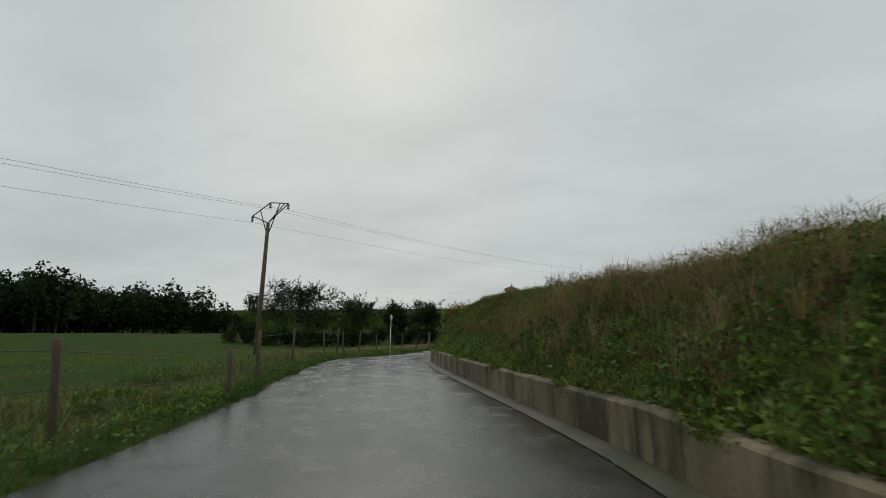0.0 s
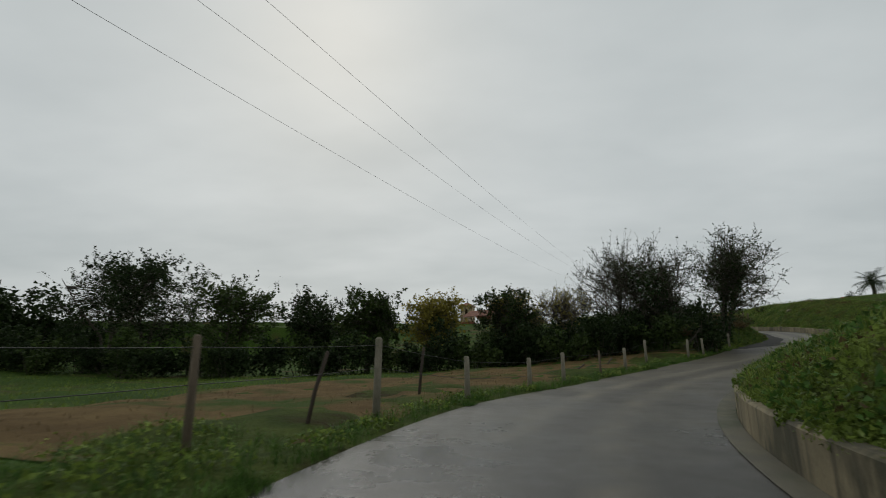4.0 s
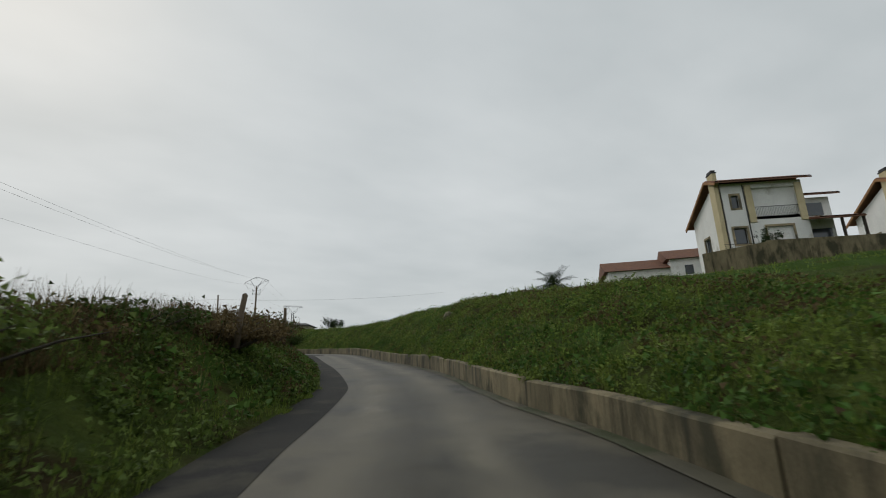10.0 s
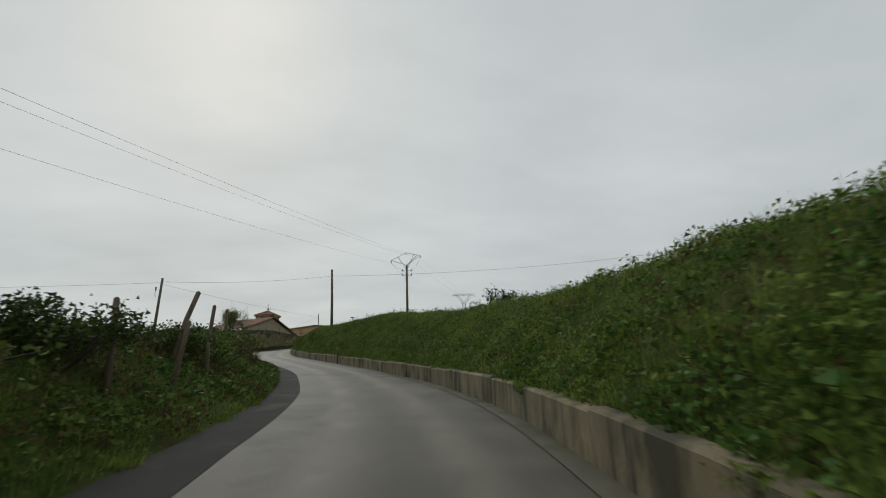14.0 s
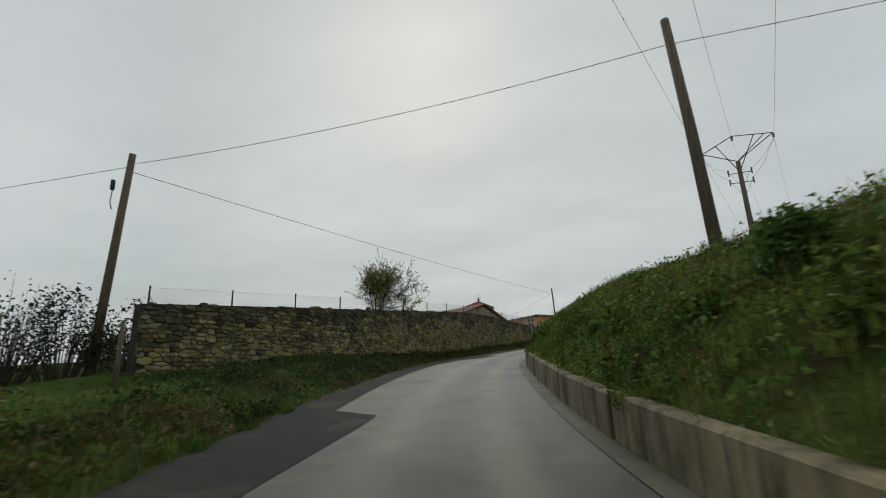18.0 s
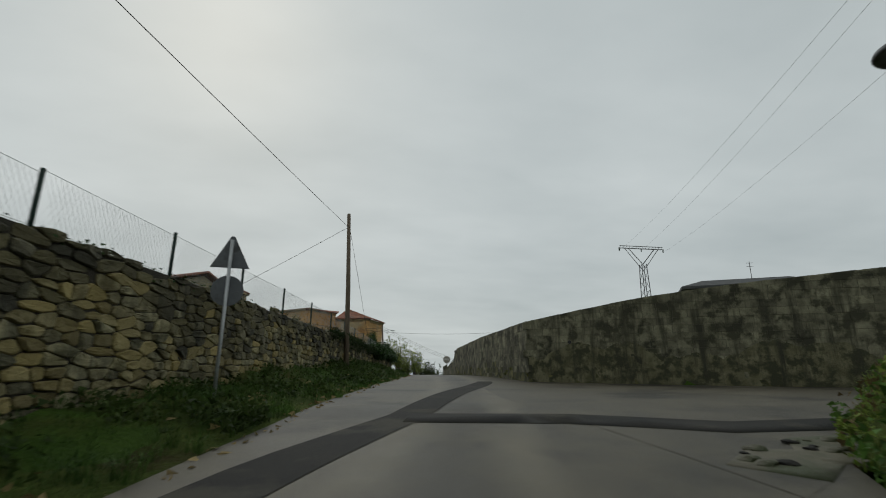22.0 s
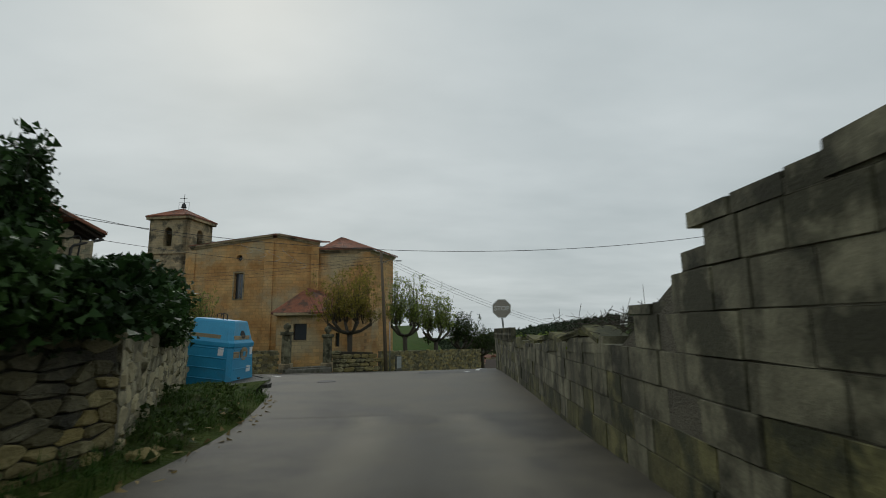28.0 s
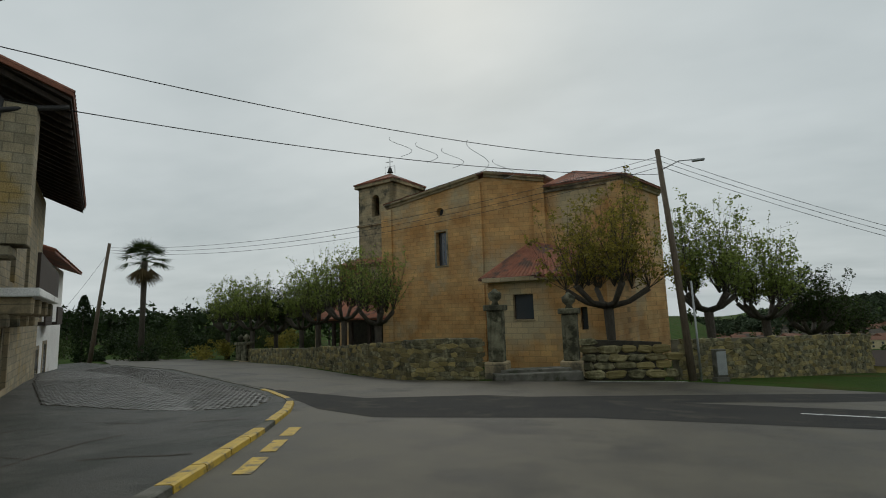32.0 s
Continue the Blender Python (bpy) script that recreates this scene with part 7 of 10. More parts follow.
def kerb_gap(x, y):
    """How far a place lies behind the kerb's line."""
    x, y = np.asarray(x, float).ravel(), np.asarray(y, float).ravel()
    best = np.full(len(x), 1e9)
    for (x0, y0), (x1, y1) in zip(PAVE, PAVE[1:]):
        k = np.clip(((x - x0) * (x1 - x0) + (y - y0) * (y1 - y0)) / ((x1 - x0) ** 2 + (y1 - y0) ** 2), 0, 1)
        best = np.minimum(best, np.hypot(x - x0 - k * (x1 - x0), y - y0 - k * (y1 - y0)))
    return best


def pave_lift(x, y):
    return 0.08 - 0.10 * np.clip(kerb_gap(x, y) - 0.2, 0, 2.5)


def paved(name, outline, lift, material, label, category, cell=1.5, kind="structure"):
    """A surface over an outline that follows the street's fall."""
    n = len(outline)
    rim = []
    for (x0, y0), (x1, y1) in zip(outline, outline[1:] + outline[:1]):
        k = max(1, int(math.hypot(x1 - x0, y1 - y0) / cell))
        rim += [(x0 + (x1 - x0) * i / k, y0 + (y1 - y0) * i / k) for i in range(k)]
    xs, ys = [p[0] for p in rim], [p[1] for p in rim]

    def inside(px, py):
        c = False
        for (x0, y0), (x1, y1) in zip(rim, rim[1:] + rim[:1]):
            if (y0 > py) != (y1 > py) and px < (x1 - x0) * (py - y0) / (y1 - y0) + x0:
                c = not c
        return c

    inner = [(x, y) for x in np.arange(min(xs) + 0.4, max(xs), cell) for y in np.arange(min(ys) + 0.4, max(ys), cell) if inside(x, y)]
    pts = [Vector(p) for p in rim + inner]
    edges = [(i, (i + 1) % len(rim)) for i in range(len(rim))]
    v, _, f_, *_ = geometry.delaunay_2d_cdt(pts, edges, [], 1, 1e-4)
    z = street_z([p.x for p in v], [p.y for p in v]) + (lift([p.x for p in v], [p.y for p in v]) if callable(lift) else lift)
    me = bpy.data.meshes.new(name)
    # a skirt all round, so that the edge stands on what lies below
    seen = collections.Counter(tuple(sorted(e)) for f in f_ for e in zip(f, f[1:] + f[:1]))
    skirt = [(a, b) for f in f_ for a, b in zip(f, f[1:] + f[:1]) if seen[tuple(sorted((a, b)))] == 1 and cell < 1]
    low = len(v)
    me.from_pydata([(p.x, p.y, q) for p, q in zip(v, z)] + [(p.x, p.y, q - 0.06) for p, q in zip(v, z)], [], [tuple(f) for f in f_] + [(b, a, a + low, b + low) for a, b in skirt])
    me.materials.append(M[material])
    for p in me.polygons:
        p.use_smooth = True
    if me.polygons and sum(p.normal.z for p in me.polygons) < 0:
        me.flip_normals()
    return tagged(new(name, me), label, category, kind=kind)


paved("street", STREET, 0.003, "asphalt", "grey asphalt street widening before the church", "road")
paved("pavement", PAVED, pave_lift, "old_concrete", "cracked damp concrete pavement below the old house", "pavement")
paved("side_street", SIDE, 0.004, "asphalt", "asphalt mouth of the side road", "road")
paved("tarmac_cross_trench", [(19.0, 208.5), (21.4, 208.0), (23.3, 206.95), (26.5, 206.9), (27.2, 207.9), (23.9, 207.8), (21.8, 208.95), (19.2, 209.4)], 0.010, "asphalt_new", "black tarmac trench repair across the side road", "road patch", 0.8)
dark = "dark tarmac repair band across the street"
paved("tarmac_band", [(11.2, 271.0), (13.4, 270.2), (18, 272.0), (26, 272.6), (40, 271.5), (58, 270), (58, 273), (40, 275.2), (28, 275.9), (20, 276.2), (14, 276.4), (10.8, 274.0), (4, 276.0), (-8, 281.6), (-20, 286.4),
                      (-20, 285.7), (-6, 280.7), (6.5, 273.7), (9.4, 272.4)], 0.006, "asphalt_new", dark, "road patch")
paved("tarmac_band_gate", [(15.5, 276.3), (20, 276.2), (24, 277.8), (30, 281.5), (38, 284.2), (37, 284.9), (28, 282.6), (21, 279.2)], 0.007, "asphalt_new", dark, "road patch")

bm = bmesh.new()
rings = []
for x_, y_ in ((19.75, 251.15), (18.0, 250.9), (16.0, 251.5), (14.0, 252.1), (8.0, 254.9)):
    z_ = float(street_z([x_], [y_])[0] + pave_lift([x_], [y_])[0])
    rings.append([(x_, y_, z_ - 0.6), (x_ - 0.03, y_ - 0.1, z_ - 0.6), (x_ - 0.03, y_ - 0.1, z_ + 0.02), (x_ + 0.03, y_ + 0.12, z_ + 0.025)])
loft(bm, rings)
tagged(part("pavement_edge", bm, "old_concrete"), "rough concrete edge of the pavement", "pavement", kind="structure")
paved("drain_channel", [(22.0, 205.5), (22.7, 206.05), (23.2, 205.95), (23.6, 206.5), (24.5, 206.6), (25.0, 206.0), (24.2, 205.75), (23.7, 205.2), (23.2, 205.35), (22.5, 204.85)], 0.014, "gutter", "broken dirt-filled drain at the side road's mouth", "drain", 0.3)

# pavers along the kerb's bend
APRON = [(9.1, 270.9), (8.5, 272.2), (5.8, 274.2), (-6.1, 279.6), (-17.0, 283.6), (-15.0, 278.0), (-5.0, 272.7), (2.5, 269.2)]
vrng = np.random.default_rng(41)
ax_ = np.array([-0.907, 0.421])
ay_ = np.array([-0.421, -0.907])
pv, pf, alone = [], [], 0
apron = paved("apron", APRON, lambda x, y: pave_lift(x, y) + 0.006, "mortar_block", "light paver apron beside the kerb's bend", "pavement", 0.9)
stone_me = bpy.data.meshes.new("paver")
hx_, hy_ = 0.095, 0.095
top_ = [(-hx_, -hy_), (hx_, -hy_), (hx_, hy_), (-hx_, hy_)]
unit = [(x * 1.03, y * 1.03, -0.02) for x, y in top_] + [(x * 1.02, y * 1.02, 0.006) for x, y in top_] + [(x * 0.95, y * 0.95, 0.010) for x, y in top_]
ufs = [(i + 4 * k, (i + 1) % 4 + 4 * k, (i + 1) % 4 + 4 * k + 4, i + 4 * k + 4) for k in (0, 1) for i in range(4)] + [(8, 9, 10, 11)]
stone_me.from_pydata(unit, [], ufs)
stone_me.materials.append(M["paver"])
turn_ = Matrix.Rotation(math.atan2(ax_[1], ax_[0]), 4, "Z")
tilt_p = Vector((-0.025, 0.087, 1.0)).to_track_quat("Z", "Y").to_matrix().to_4x4()
for i in range(-10, 140):
    for j in range(-22, 34):
        c_ = np.array([8.5, 272.2]) + ax_ * 0.205 * i + ay_ * 0.205 * (j + 0.5 * (i % 2))
        if not within(np.array([c_[0]]), np.array([c_[1]]), APRON)[0]:
            continue
        z_ = float(street_z([c_[0]], [c_[1]])[0] + pave_lift([c_[0]], [c_[1]])[0]) + 0.012 + vrng.normal(0, 0.0025)
        m_ = Matrix.Translation((c_[0], c_[1], z_)) @ tilt_p @ turn_
        if c_[0] > 5.6 and alone < 290:
            ob_ = new("paver", stone_me)
            ob_.parent = apron
            ob_.matrix_basis = m_
            alone += 1
        else:
            pf += [[q + len(pv) for q in f] for f in ufs]
            pv += [tuple(m_ @ Vector(u)) for u in unit]
tagged(sheet("paver_field", pv, pf, "paver", apron, False), kind="stuff")

# grass creeping from the wall's end over the pavement's edge
gx, gy = np.meshgrid(np.linspace(14.0, 19.62, 16), np.linspace(248.4, 251.75, 9), indexing="ij")
base_z = street_z(gx.ravel(), np.full(gx.size, 251.3)) + pave_lift(gx.ravel(), np.full(gx.size, 251.3))
gz = base_z + 0.06 - 0.10 * np.clip(251.3 - gy.ravel(), 0, 3) ** 1.3
gi = (np.arange(15)[:, None] * 9 + np.arange(8)[None]).ravel()
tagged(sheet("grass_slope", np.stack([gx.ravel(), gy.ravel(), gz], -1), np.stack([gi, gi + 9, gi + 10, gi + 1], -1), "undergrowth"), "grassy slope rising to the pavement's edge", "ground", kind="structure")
gp = np.stack([vrng.uniform(15.6, 19.2, 900), vrng.uniform(248.6, 254.4, 900)], -1)
gp = gp[gp[:, 0] < np.interp(gp[:, 1], [248, 251, 254.4], [19.3, 19.2, 17.2]) - 0.3]
g_z = np.where(gp[:, 1] > 251.3, street_z(gp[:, 0], gp[:, 1]) + pave_lift(gp[:, 0], gp[:, 1]), street_z(gp[:, 0], np.full(len(gp), 251.3)) + pave_lift(gp[:, 0], np.full(len(gp), 251.3)) - 0.10 * np.clip(251.3 - gp[:, 1], 0, 3) ** 1.3)
gp = np.column_stack([gp, g_z])
stuff(tufts("slope_grass", gp, 14, 0.20, 0.014, "grass_deep"), "short grass at the pavement's edge", "grass")
stuff(leaves("slope_weeds", lifted(np.repeat(gp, 5, 0) + vrng.normal(0, 1, (len(gp) * 5, 3)) * (0.12, 0.12, 0.0), 0.02, 0.12), 0.06, "weed_deep"), "low weeds at the pavement's edge", "weeds")

# cracks in the old concrete
krng = np.random.default_rng(17)
for x0_, y0_, x1_, y1_ in ((17.6, 256.0, 13.0, 256.8), (16.2, 259.6, 12.2, 258.6), (14.9, 262.6, 9.5, 260.6), (13.2, 265.6, 8.2, 264.2), (11.2, 268.8, 6.8, 267.4), (14.6, 256.6, 12.0, 262.4), (11.6, 262.0, 9.4, 267.6), (9.0, 262.0, 5.6, 268.8)):
    k_ = max(6, int(math.hypot(x1_ - x0_, y1_ - y0_) / 0.35))
    rows_ = []
    jog = np.cumsum(krng.normal(0, 0.06, (k_ + 1, 2)), 0)
    for i in range(k_ + 1):
        cx, cy = x0_ + (x1_ - x0_) * i / k_ + jog[i, 0], y0_ + (y1_ - y0_) * i / k_ + jog[i, 1]
        w_ = 0.012 + 0.022 * krng.random()
        nx_, ny_ = (y1_ - y0_), -(x1_ - x0_)
        kk = math.hypot(nx_, ny_)
        for sg in (-1, 1):
            px_, py_ = cx + sg * w_ * nx_ / kk, cy + sg * w_ * ny_ / kk
            rows_.append((px_, py_, float(street_z([px_], [py_])[0] + pave_lift([px_], [py_])[0]) + 0.006))
    tagged(sheet("crack", rows_, [(2 * i, 2 * i + 1, 2 * i + 3, 2 * i + 2) for i in range(k_)], "soil"), "dirt-filled crack across the concrete pavement", "crack", "pavement cracks", kind="structure")

# kerbstones
kerb = thing("kerb", (0, 0, 0), "worn kerbstones, yellow paint flaking near the corner", "kerb", kind="structure")
s_k, p_k = wall_line([(*p, 0, 0) for p in PAVE])
q = 0.0
while q < s_k[-1] - 1:
    a = [float(np.interp(q, s_k, p_k[:, i])) for i in (0, 1)]
    b = [float(np.interp(q + 0.98, s_k, p_k[:, i])) for i in (0, 1)]
    za, zb = street_z([a[0], b[0]], [a[1], b[1]])
    m = frame_of(a, b)
    ln = math.hypot(b[0] - a[0], b[1] - a[1])
    bm = bmesh.new()
    loft(bm, [[m @ Vector((x, y, z + h)) for y, h in ((-0.02, -0.1), (0.0, 0.085), (0.03, 0.105), (0.2, 0.105), (0.2, -0.1))] for x, z in ((0.006, za), (ln - 0.006, zb))])
    mid_s = q + 0.5
    part("kerbstone", bm, "paint_yellow" if 13.5 < mid_s < 28.0 and int(q) % 5 != 3 else "kerb", kerb)
    q += 1.0


def stripe(name, a, b, width, material, label, lift=0.012):
    m = frame_of(a, b)
    ln = math.hypot(b[0] - a[0], b[1] - a[1])
    n = max(2, int(ln / 0.8) + 1)
    v = []
    for x in np.linspace(0, ln, n):
        for y in (-width / 2, width / 2):
            p = m @ Vector((x, y, 0))
            v.append((p.x, p.y, float(street_z([p.x], [p.y])[0]) + lift))
    f_ = [(2 * i, 2 * i + 2, 2 * i + 3, 2 * i + 1) for i in range(n - 1)]
    return tagged(sheet(name, v, f_, material), label, "road marking", "road markings")


for a_, b_ in (((18.57, 256.8), (17.3, 260.0)), ((17.3, 260.0), (15.25, 264.0))):
    stripe("edge_line", a_, b_, 0.14, "paint_white", "worn white edge line along the kerb")
for x_, y_ in ((14.6, 265.1), (13.9, 266.3), (13.2, 267.5)):
    stripe("yellow_line", (x_, y_), (x_ - 0.5, y_ + 0.85), 0.24, "paint_yellow", "short yellow line beside the kerb")
for a_, b_ in (((25.6, 255.4), (25.5, 255.8)), ((26.0, 256.1), (26.3, 257.8)), ((26.3, 257.8), (27.6, 262.8)), ((27.6, 262.8), (29.0, 266.3)), ((22.6, 274.6), (32, 273.6)), ((16.5, 284.6), (20.8, 286.4))):
    stripe("edge_line", a_, b_, 0.16, "paint_white", "worn white line at the junction's mouth")


def lettering(name, text, height, material, m, parent=None, deep=0.004, stretch=1.0):
    cu = bpy.data.curves.new(name, "FONT")
    cu.body, cu.size, cu.align_x, cu.align_y, cu.extrude = text, height, "CENTER", "CENTER", deep
    tmp = bpy.data.objects.new(name, cu)
    scene.collection.objects.link(tmp)
    me = bpy.data.meshes.new_from_object(tmp.evaluated_get(bpy.context.evaluated_depsgraph_get()))
    bpy.data.objects.remove(tmp)
    me.transform(m @ Matrix.Diagonal((1, stretch, 1, 1)))
    me.materials.clear()
    me.materials.append(M[material])
    ob = new(name, me)
    if parent is not None:
        ob.parent = parent
    return ob


zt = float(street_z([27.1], [267.4])[0])
tagged(lettering("road_lettering", "STOP", 1.25, "paint_white", Matrix.Translation((26.8, 267.35, zt + 0.03)) @ Matrix.Rotation(radians(9), 4, "Z") @ Matrix.Rotation(radians(-5), 4, "X"), None, 0.012, 2.7),
       "worn white letters painted on the street", "road marking", "road markings")


def stop_sign():
    z = float(street_z([27.78], [260.1])[0])
    ob = thing("stop_sign", (27.78, 260.1, z), "faded octagonal stop sign on a grey steel post", "road sign", turn=-4)
    bm = bmesh.new()
    tube(bm, [(0.22, 0.05, -0.2), (0, 0.05, 2.5), (0, 0.05, 2.95)], 0.045, 8)
    part("post", bm, "steel", ob)
    for nm, r_, y0, y1, mt in (("plate", 0.43, 0.0, 0.03, "sign_white"), ("face", 0.40, -0.008, 0.0, "sign_red")):
        bm = bmesh.new()
        ring = [(r_ / math.cos(math.pi / 8) * math.cos(math.pi / 8 + k * math.pi / 4), r_ / math.cos(math.pi / 8) * math.sin(math.pi / 8 + k * math.pi / 4)) for k in range(8)]
        a = [bm.verts.new((x, y0, 2.72 + w)) for x, w in ring]
        b = [bm.verts.new((x, y1, 2.72 + w)) for x, w in ring]
        bm.faces.new(a)
        bm.faces.new(b[::-1])
        for k in range(8):
            bm.faces.new((a[k], a[(k + 1) % 8], b[(k + 1) % 8], b[k]))
        part(nm, bm, mt, ob)
    lettering("letters", "STOP", 0.30, "sign_white", Matrix.Translation((0, -0.012, 2.72)) @ Matrix.Rotation(radians(90), 4, "X"), ob)


stop_sign()


# ---- recycling containers ----
def container(place, turn, material, label, rings, deep=1.65, long=1.85, high=2.3):
    ob = thing("recycling_container", place, label, "container", "recycling containers", turn)
    bm = bmesh.new()
    l, d = long / 2, deep / 2
    secs = []
    shape = ((0.05, 0.99, 0.99), (0.12, 1.01, 1.01), (1.42, 0.87, 0.88), (1.46, 0.90, 0.905), (1.58, 0.90, 0.905), (1.66, 0.83, 0.85), (2.14, 0.71, 0.69), (high - 0.06, 0.69, 0.66), (high, 0.66, 0.62))
    fx = lambda z: float(np.interp(z, [s[0] for s in shape], [s[1] for s in shape]))  # noqa: E731
    fy = lambda z: float(np.interp(z, [s[0] for s in shape], [s[2] for s in shape]))  # noqa: E731
    for z, kx, ky in shape:
        c = 0.12
        x, y = l * kx, d * ky
        secs.append([(-x + c, -y, z), (x - c, -y, z), (x, -y + c, z), (x, y - c, z), (x - c, y, z), (-x + c, y, z), (-x, y - c, z), (-x, -y + c, z)])
    loft(bm, secs)
    body = part("body", bm, material, ob)
    bm = bmesh.new()
    for z in (0.38, 0.72, 1.06, 1.36):
        for s_ in (-1, 1):
            box(bm, -l * 0.76, s_ * d * fy(z) - 0.018, z, l * 0.76, s_ * d * fy(z) + 0.018, z + 0.035, 0.01)
            box(bm, s_ * l * fx(z) - 0.018, -d * 0.70, z, s_ * l * fx(z) + 0.018, d * 0.70, z + 0.035, 0.01)
    part("rib", bm, material, body)
    for s_ in (-1, 1):
        bm = bmesh.new()
        tube(bm, [(s_ * l * (fx(1.85) - 0.08), 0, 1.83), (s_ * l * (fx(1.85) + 0.02), 0, 1.86)], 0.14, 14)
        part("hole", bm, "rubber", body)
        for k in (-1, 1):
            bm = bmesh.new()
            box(bm, s_ * l * 0.62 - 0.12, k * d * 0.62 - 0.1, -0.03, s_ * l * 0.62 + 0.12, k * d * 0.62 + 0.1, 0.09, 0.02)
            part("foot", bm, "rubber", ob)
    for k in (-1, 1):
        bm = bmesh.new()
        tube(bm, [(-0.1, 0.12 * k, high - 0.05), (-0.1, 0.12 * k, high + 0.16), (0, 0.12 * k, high + 0.22), (0.1, 0.12 * k, high + 0.16), (0.1, 0.12 * k, high - 0.05)], 0.018, 6)
        part("lifting_loop", bm, "iron", ob)
    for x0, z0, w, h, paper in ((-0.55, 1.66, 0.95, 0.16, "ashlar_pale"), (-0.60, 1.08, 0.34, 0.22, "ashlar_pale"), (0.42, 1.16, 0.16, 0.26, "sign_white"), (0.22, 0.60, 0.26, 0.20, "sign_white"), (-0.30, 0.30, 0.13, 0.16, "kerb")):
        for turn_ in (0, 90) if z0 > 1.5 or x0 == 0.42 else (90,):
            m = Matrix.Rotation(radians(turn_), 4, "Z")
            reach = d * fy(z0 + h / 2) if turn_ == 0 else l * fx(z0 + h / 2)
            bm = bmesh.new()
            box(bm, x0, -reach - 0.012, z0, x0 + w, -reach + 0.06, z0 + h, 0, m)
            part("sticker", bm, paper, body)
    bm = bmesh.new()
    tube(bm, [(l * 0.82, 0.02, 1.22), (l * fx(1.22) + 0.03, 0.02, 1.22)], 0.22, 20)
    badge = part("badge", bm, "ashlar_pale", body)
    bm = bmesh.new()
    box(bm, l * fx(1.22), -0.06, 1.14, l * fx(1.22) + 0.036, 0.10, 1.30, 0.01)
    part("mark", bm, material, badge)
    return ob


pz = lambda x, y: float(street_z([x], [y])[0] + pave_lift([x], [y])[0])  # noqa: E731
blue = container((16.5, 255.72, 12.78), -10, "bin_blue", "blue plastic paper recycling container leaning on the sloping pavement", 3)
blue.rotation_euler = (0, radians(6), radians(-10))
blue.scale = (1.19, 1.06, 1.03)
container((13.9, 258.4, pz(13.9, 258.4) - 0.1), 118, "bin_yellow", "yellow plastic recycling container beside the blue one", 3).scale = (1.15, 1.15, 1.15)


def igloo(place, turn):
    """A rounded glass bank: flanged foot, swelling body, domed top with a ringed hole on two sides."""
    ob = thing("glass_container", place, "teal green domed glass recycling container with a ringed hole", "container", "recycling containers", turn)
    bm = bmesh.new()
    secs = []
    for z, k in ((0.0, 0.84), (0.10, 0.88), (0.16, 0.86), (0.22, 0.79), (0.6, 0.86), (1.1, 0.92), (1.5, 0.92), (1.75, 0.84), (1.95, 0.70), (2.12, 0.48), (2.2, 0.22)):
        secs.append([(k * math.cos(a * math.pi / 12), k * math.sin(a * math.pi / 12), z) for a in range(24)])
    loft(bm, secs)
    body = part("body", bm, "bin_green", ob)
    for p_ in body.data.polygons:
        p_.use_smooth = abs(p_.normal.z) < 0.97
    for s_ in (-1, 1):
        bm = bmesh.new()
        tube(bm, [(s_ * 0.55, 0, 1.78), (s_ * 0.90, 0, 1.80)], [0.25, 0.22], 16)
        nose = part("nozzle", bm, "bin_green", body)
        bm = bmesh.new()
        tube(bm, [(s_ * 0.88, 0, 1.80), (s_ * 0.925, 0, 1.80)], 0.185, 16)
        part("ring", bm, "ashlar_pale", body)
        bm = bmesh.new()
        tube(bm, [(s_ * 0.90, 0, 1.80), (s_ * 0.94, 0, 1.80)], 0.13, 16)
        part("hole", bm, "rubber", body)
    for a, w, z0, z1, m in ((-62, 0.5, 0.75, 1.5, "bin_yellow"), (-30, 0.42, 0.27, 0.37, "ashlar_pale"), (118, 0.5, 0.75, 1.5, "bin_yellow")):
        bm = bmesh.new()
        k0, k1 = 0.872 + 0.055 * (z0 > 0.5), 0.925
        c, s_ = math.cos(radians(a)), math.sin(radians(a))
        rot = Matrix.Rotation(radians(a), 4, "Z")
        if z0 < 0.5:
            k0, k1 = 0.80, 0.83
        for j in range(6):
            b0, b1 = (j / 6 - 0.5) * w, ((j + 1) / 6 - 0.5) * w
            v = [bm.verts.new(rot @ Vector((k * math.cos(b) + 0.012, k * math.sin(b), z))) for k, b, z in ((k0, b0, z0), (k0, b1, z0), (k1, b1, z1), (k1, b0, z1))]
            bm.faces.new(v)
        part("sticker", bm, m, body)
    bm = bmesh.new()
    tube(bm, [(-0.1, 0, 2.15), (-0.1, 0, 2.32), (0, 0, 2.38), (0.1, 0, 2.32), (0.1, 0, 2.15)], 0.02, 6)
    part("lifting_loop", bm, "iron", ob)
    return ob


igloo((12.1, 260.65, pz(12.1, 260.65)), -14).scale = (1.28, 1.28, 1.28)


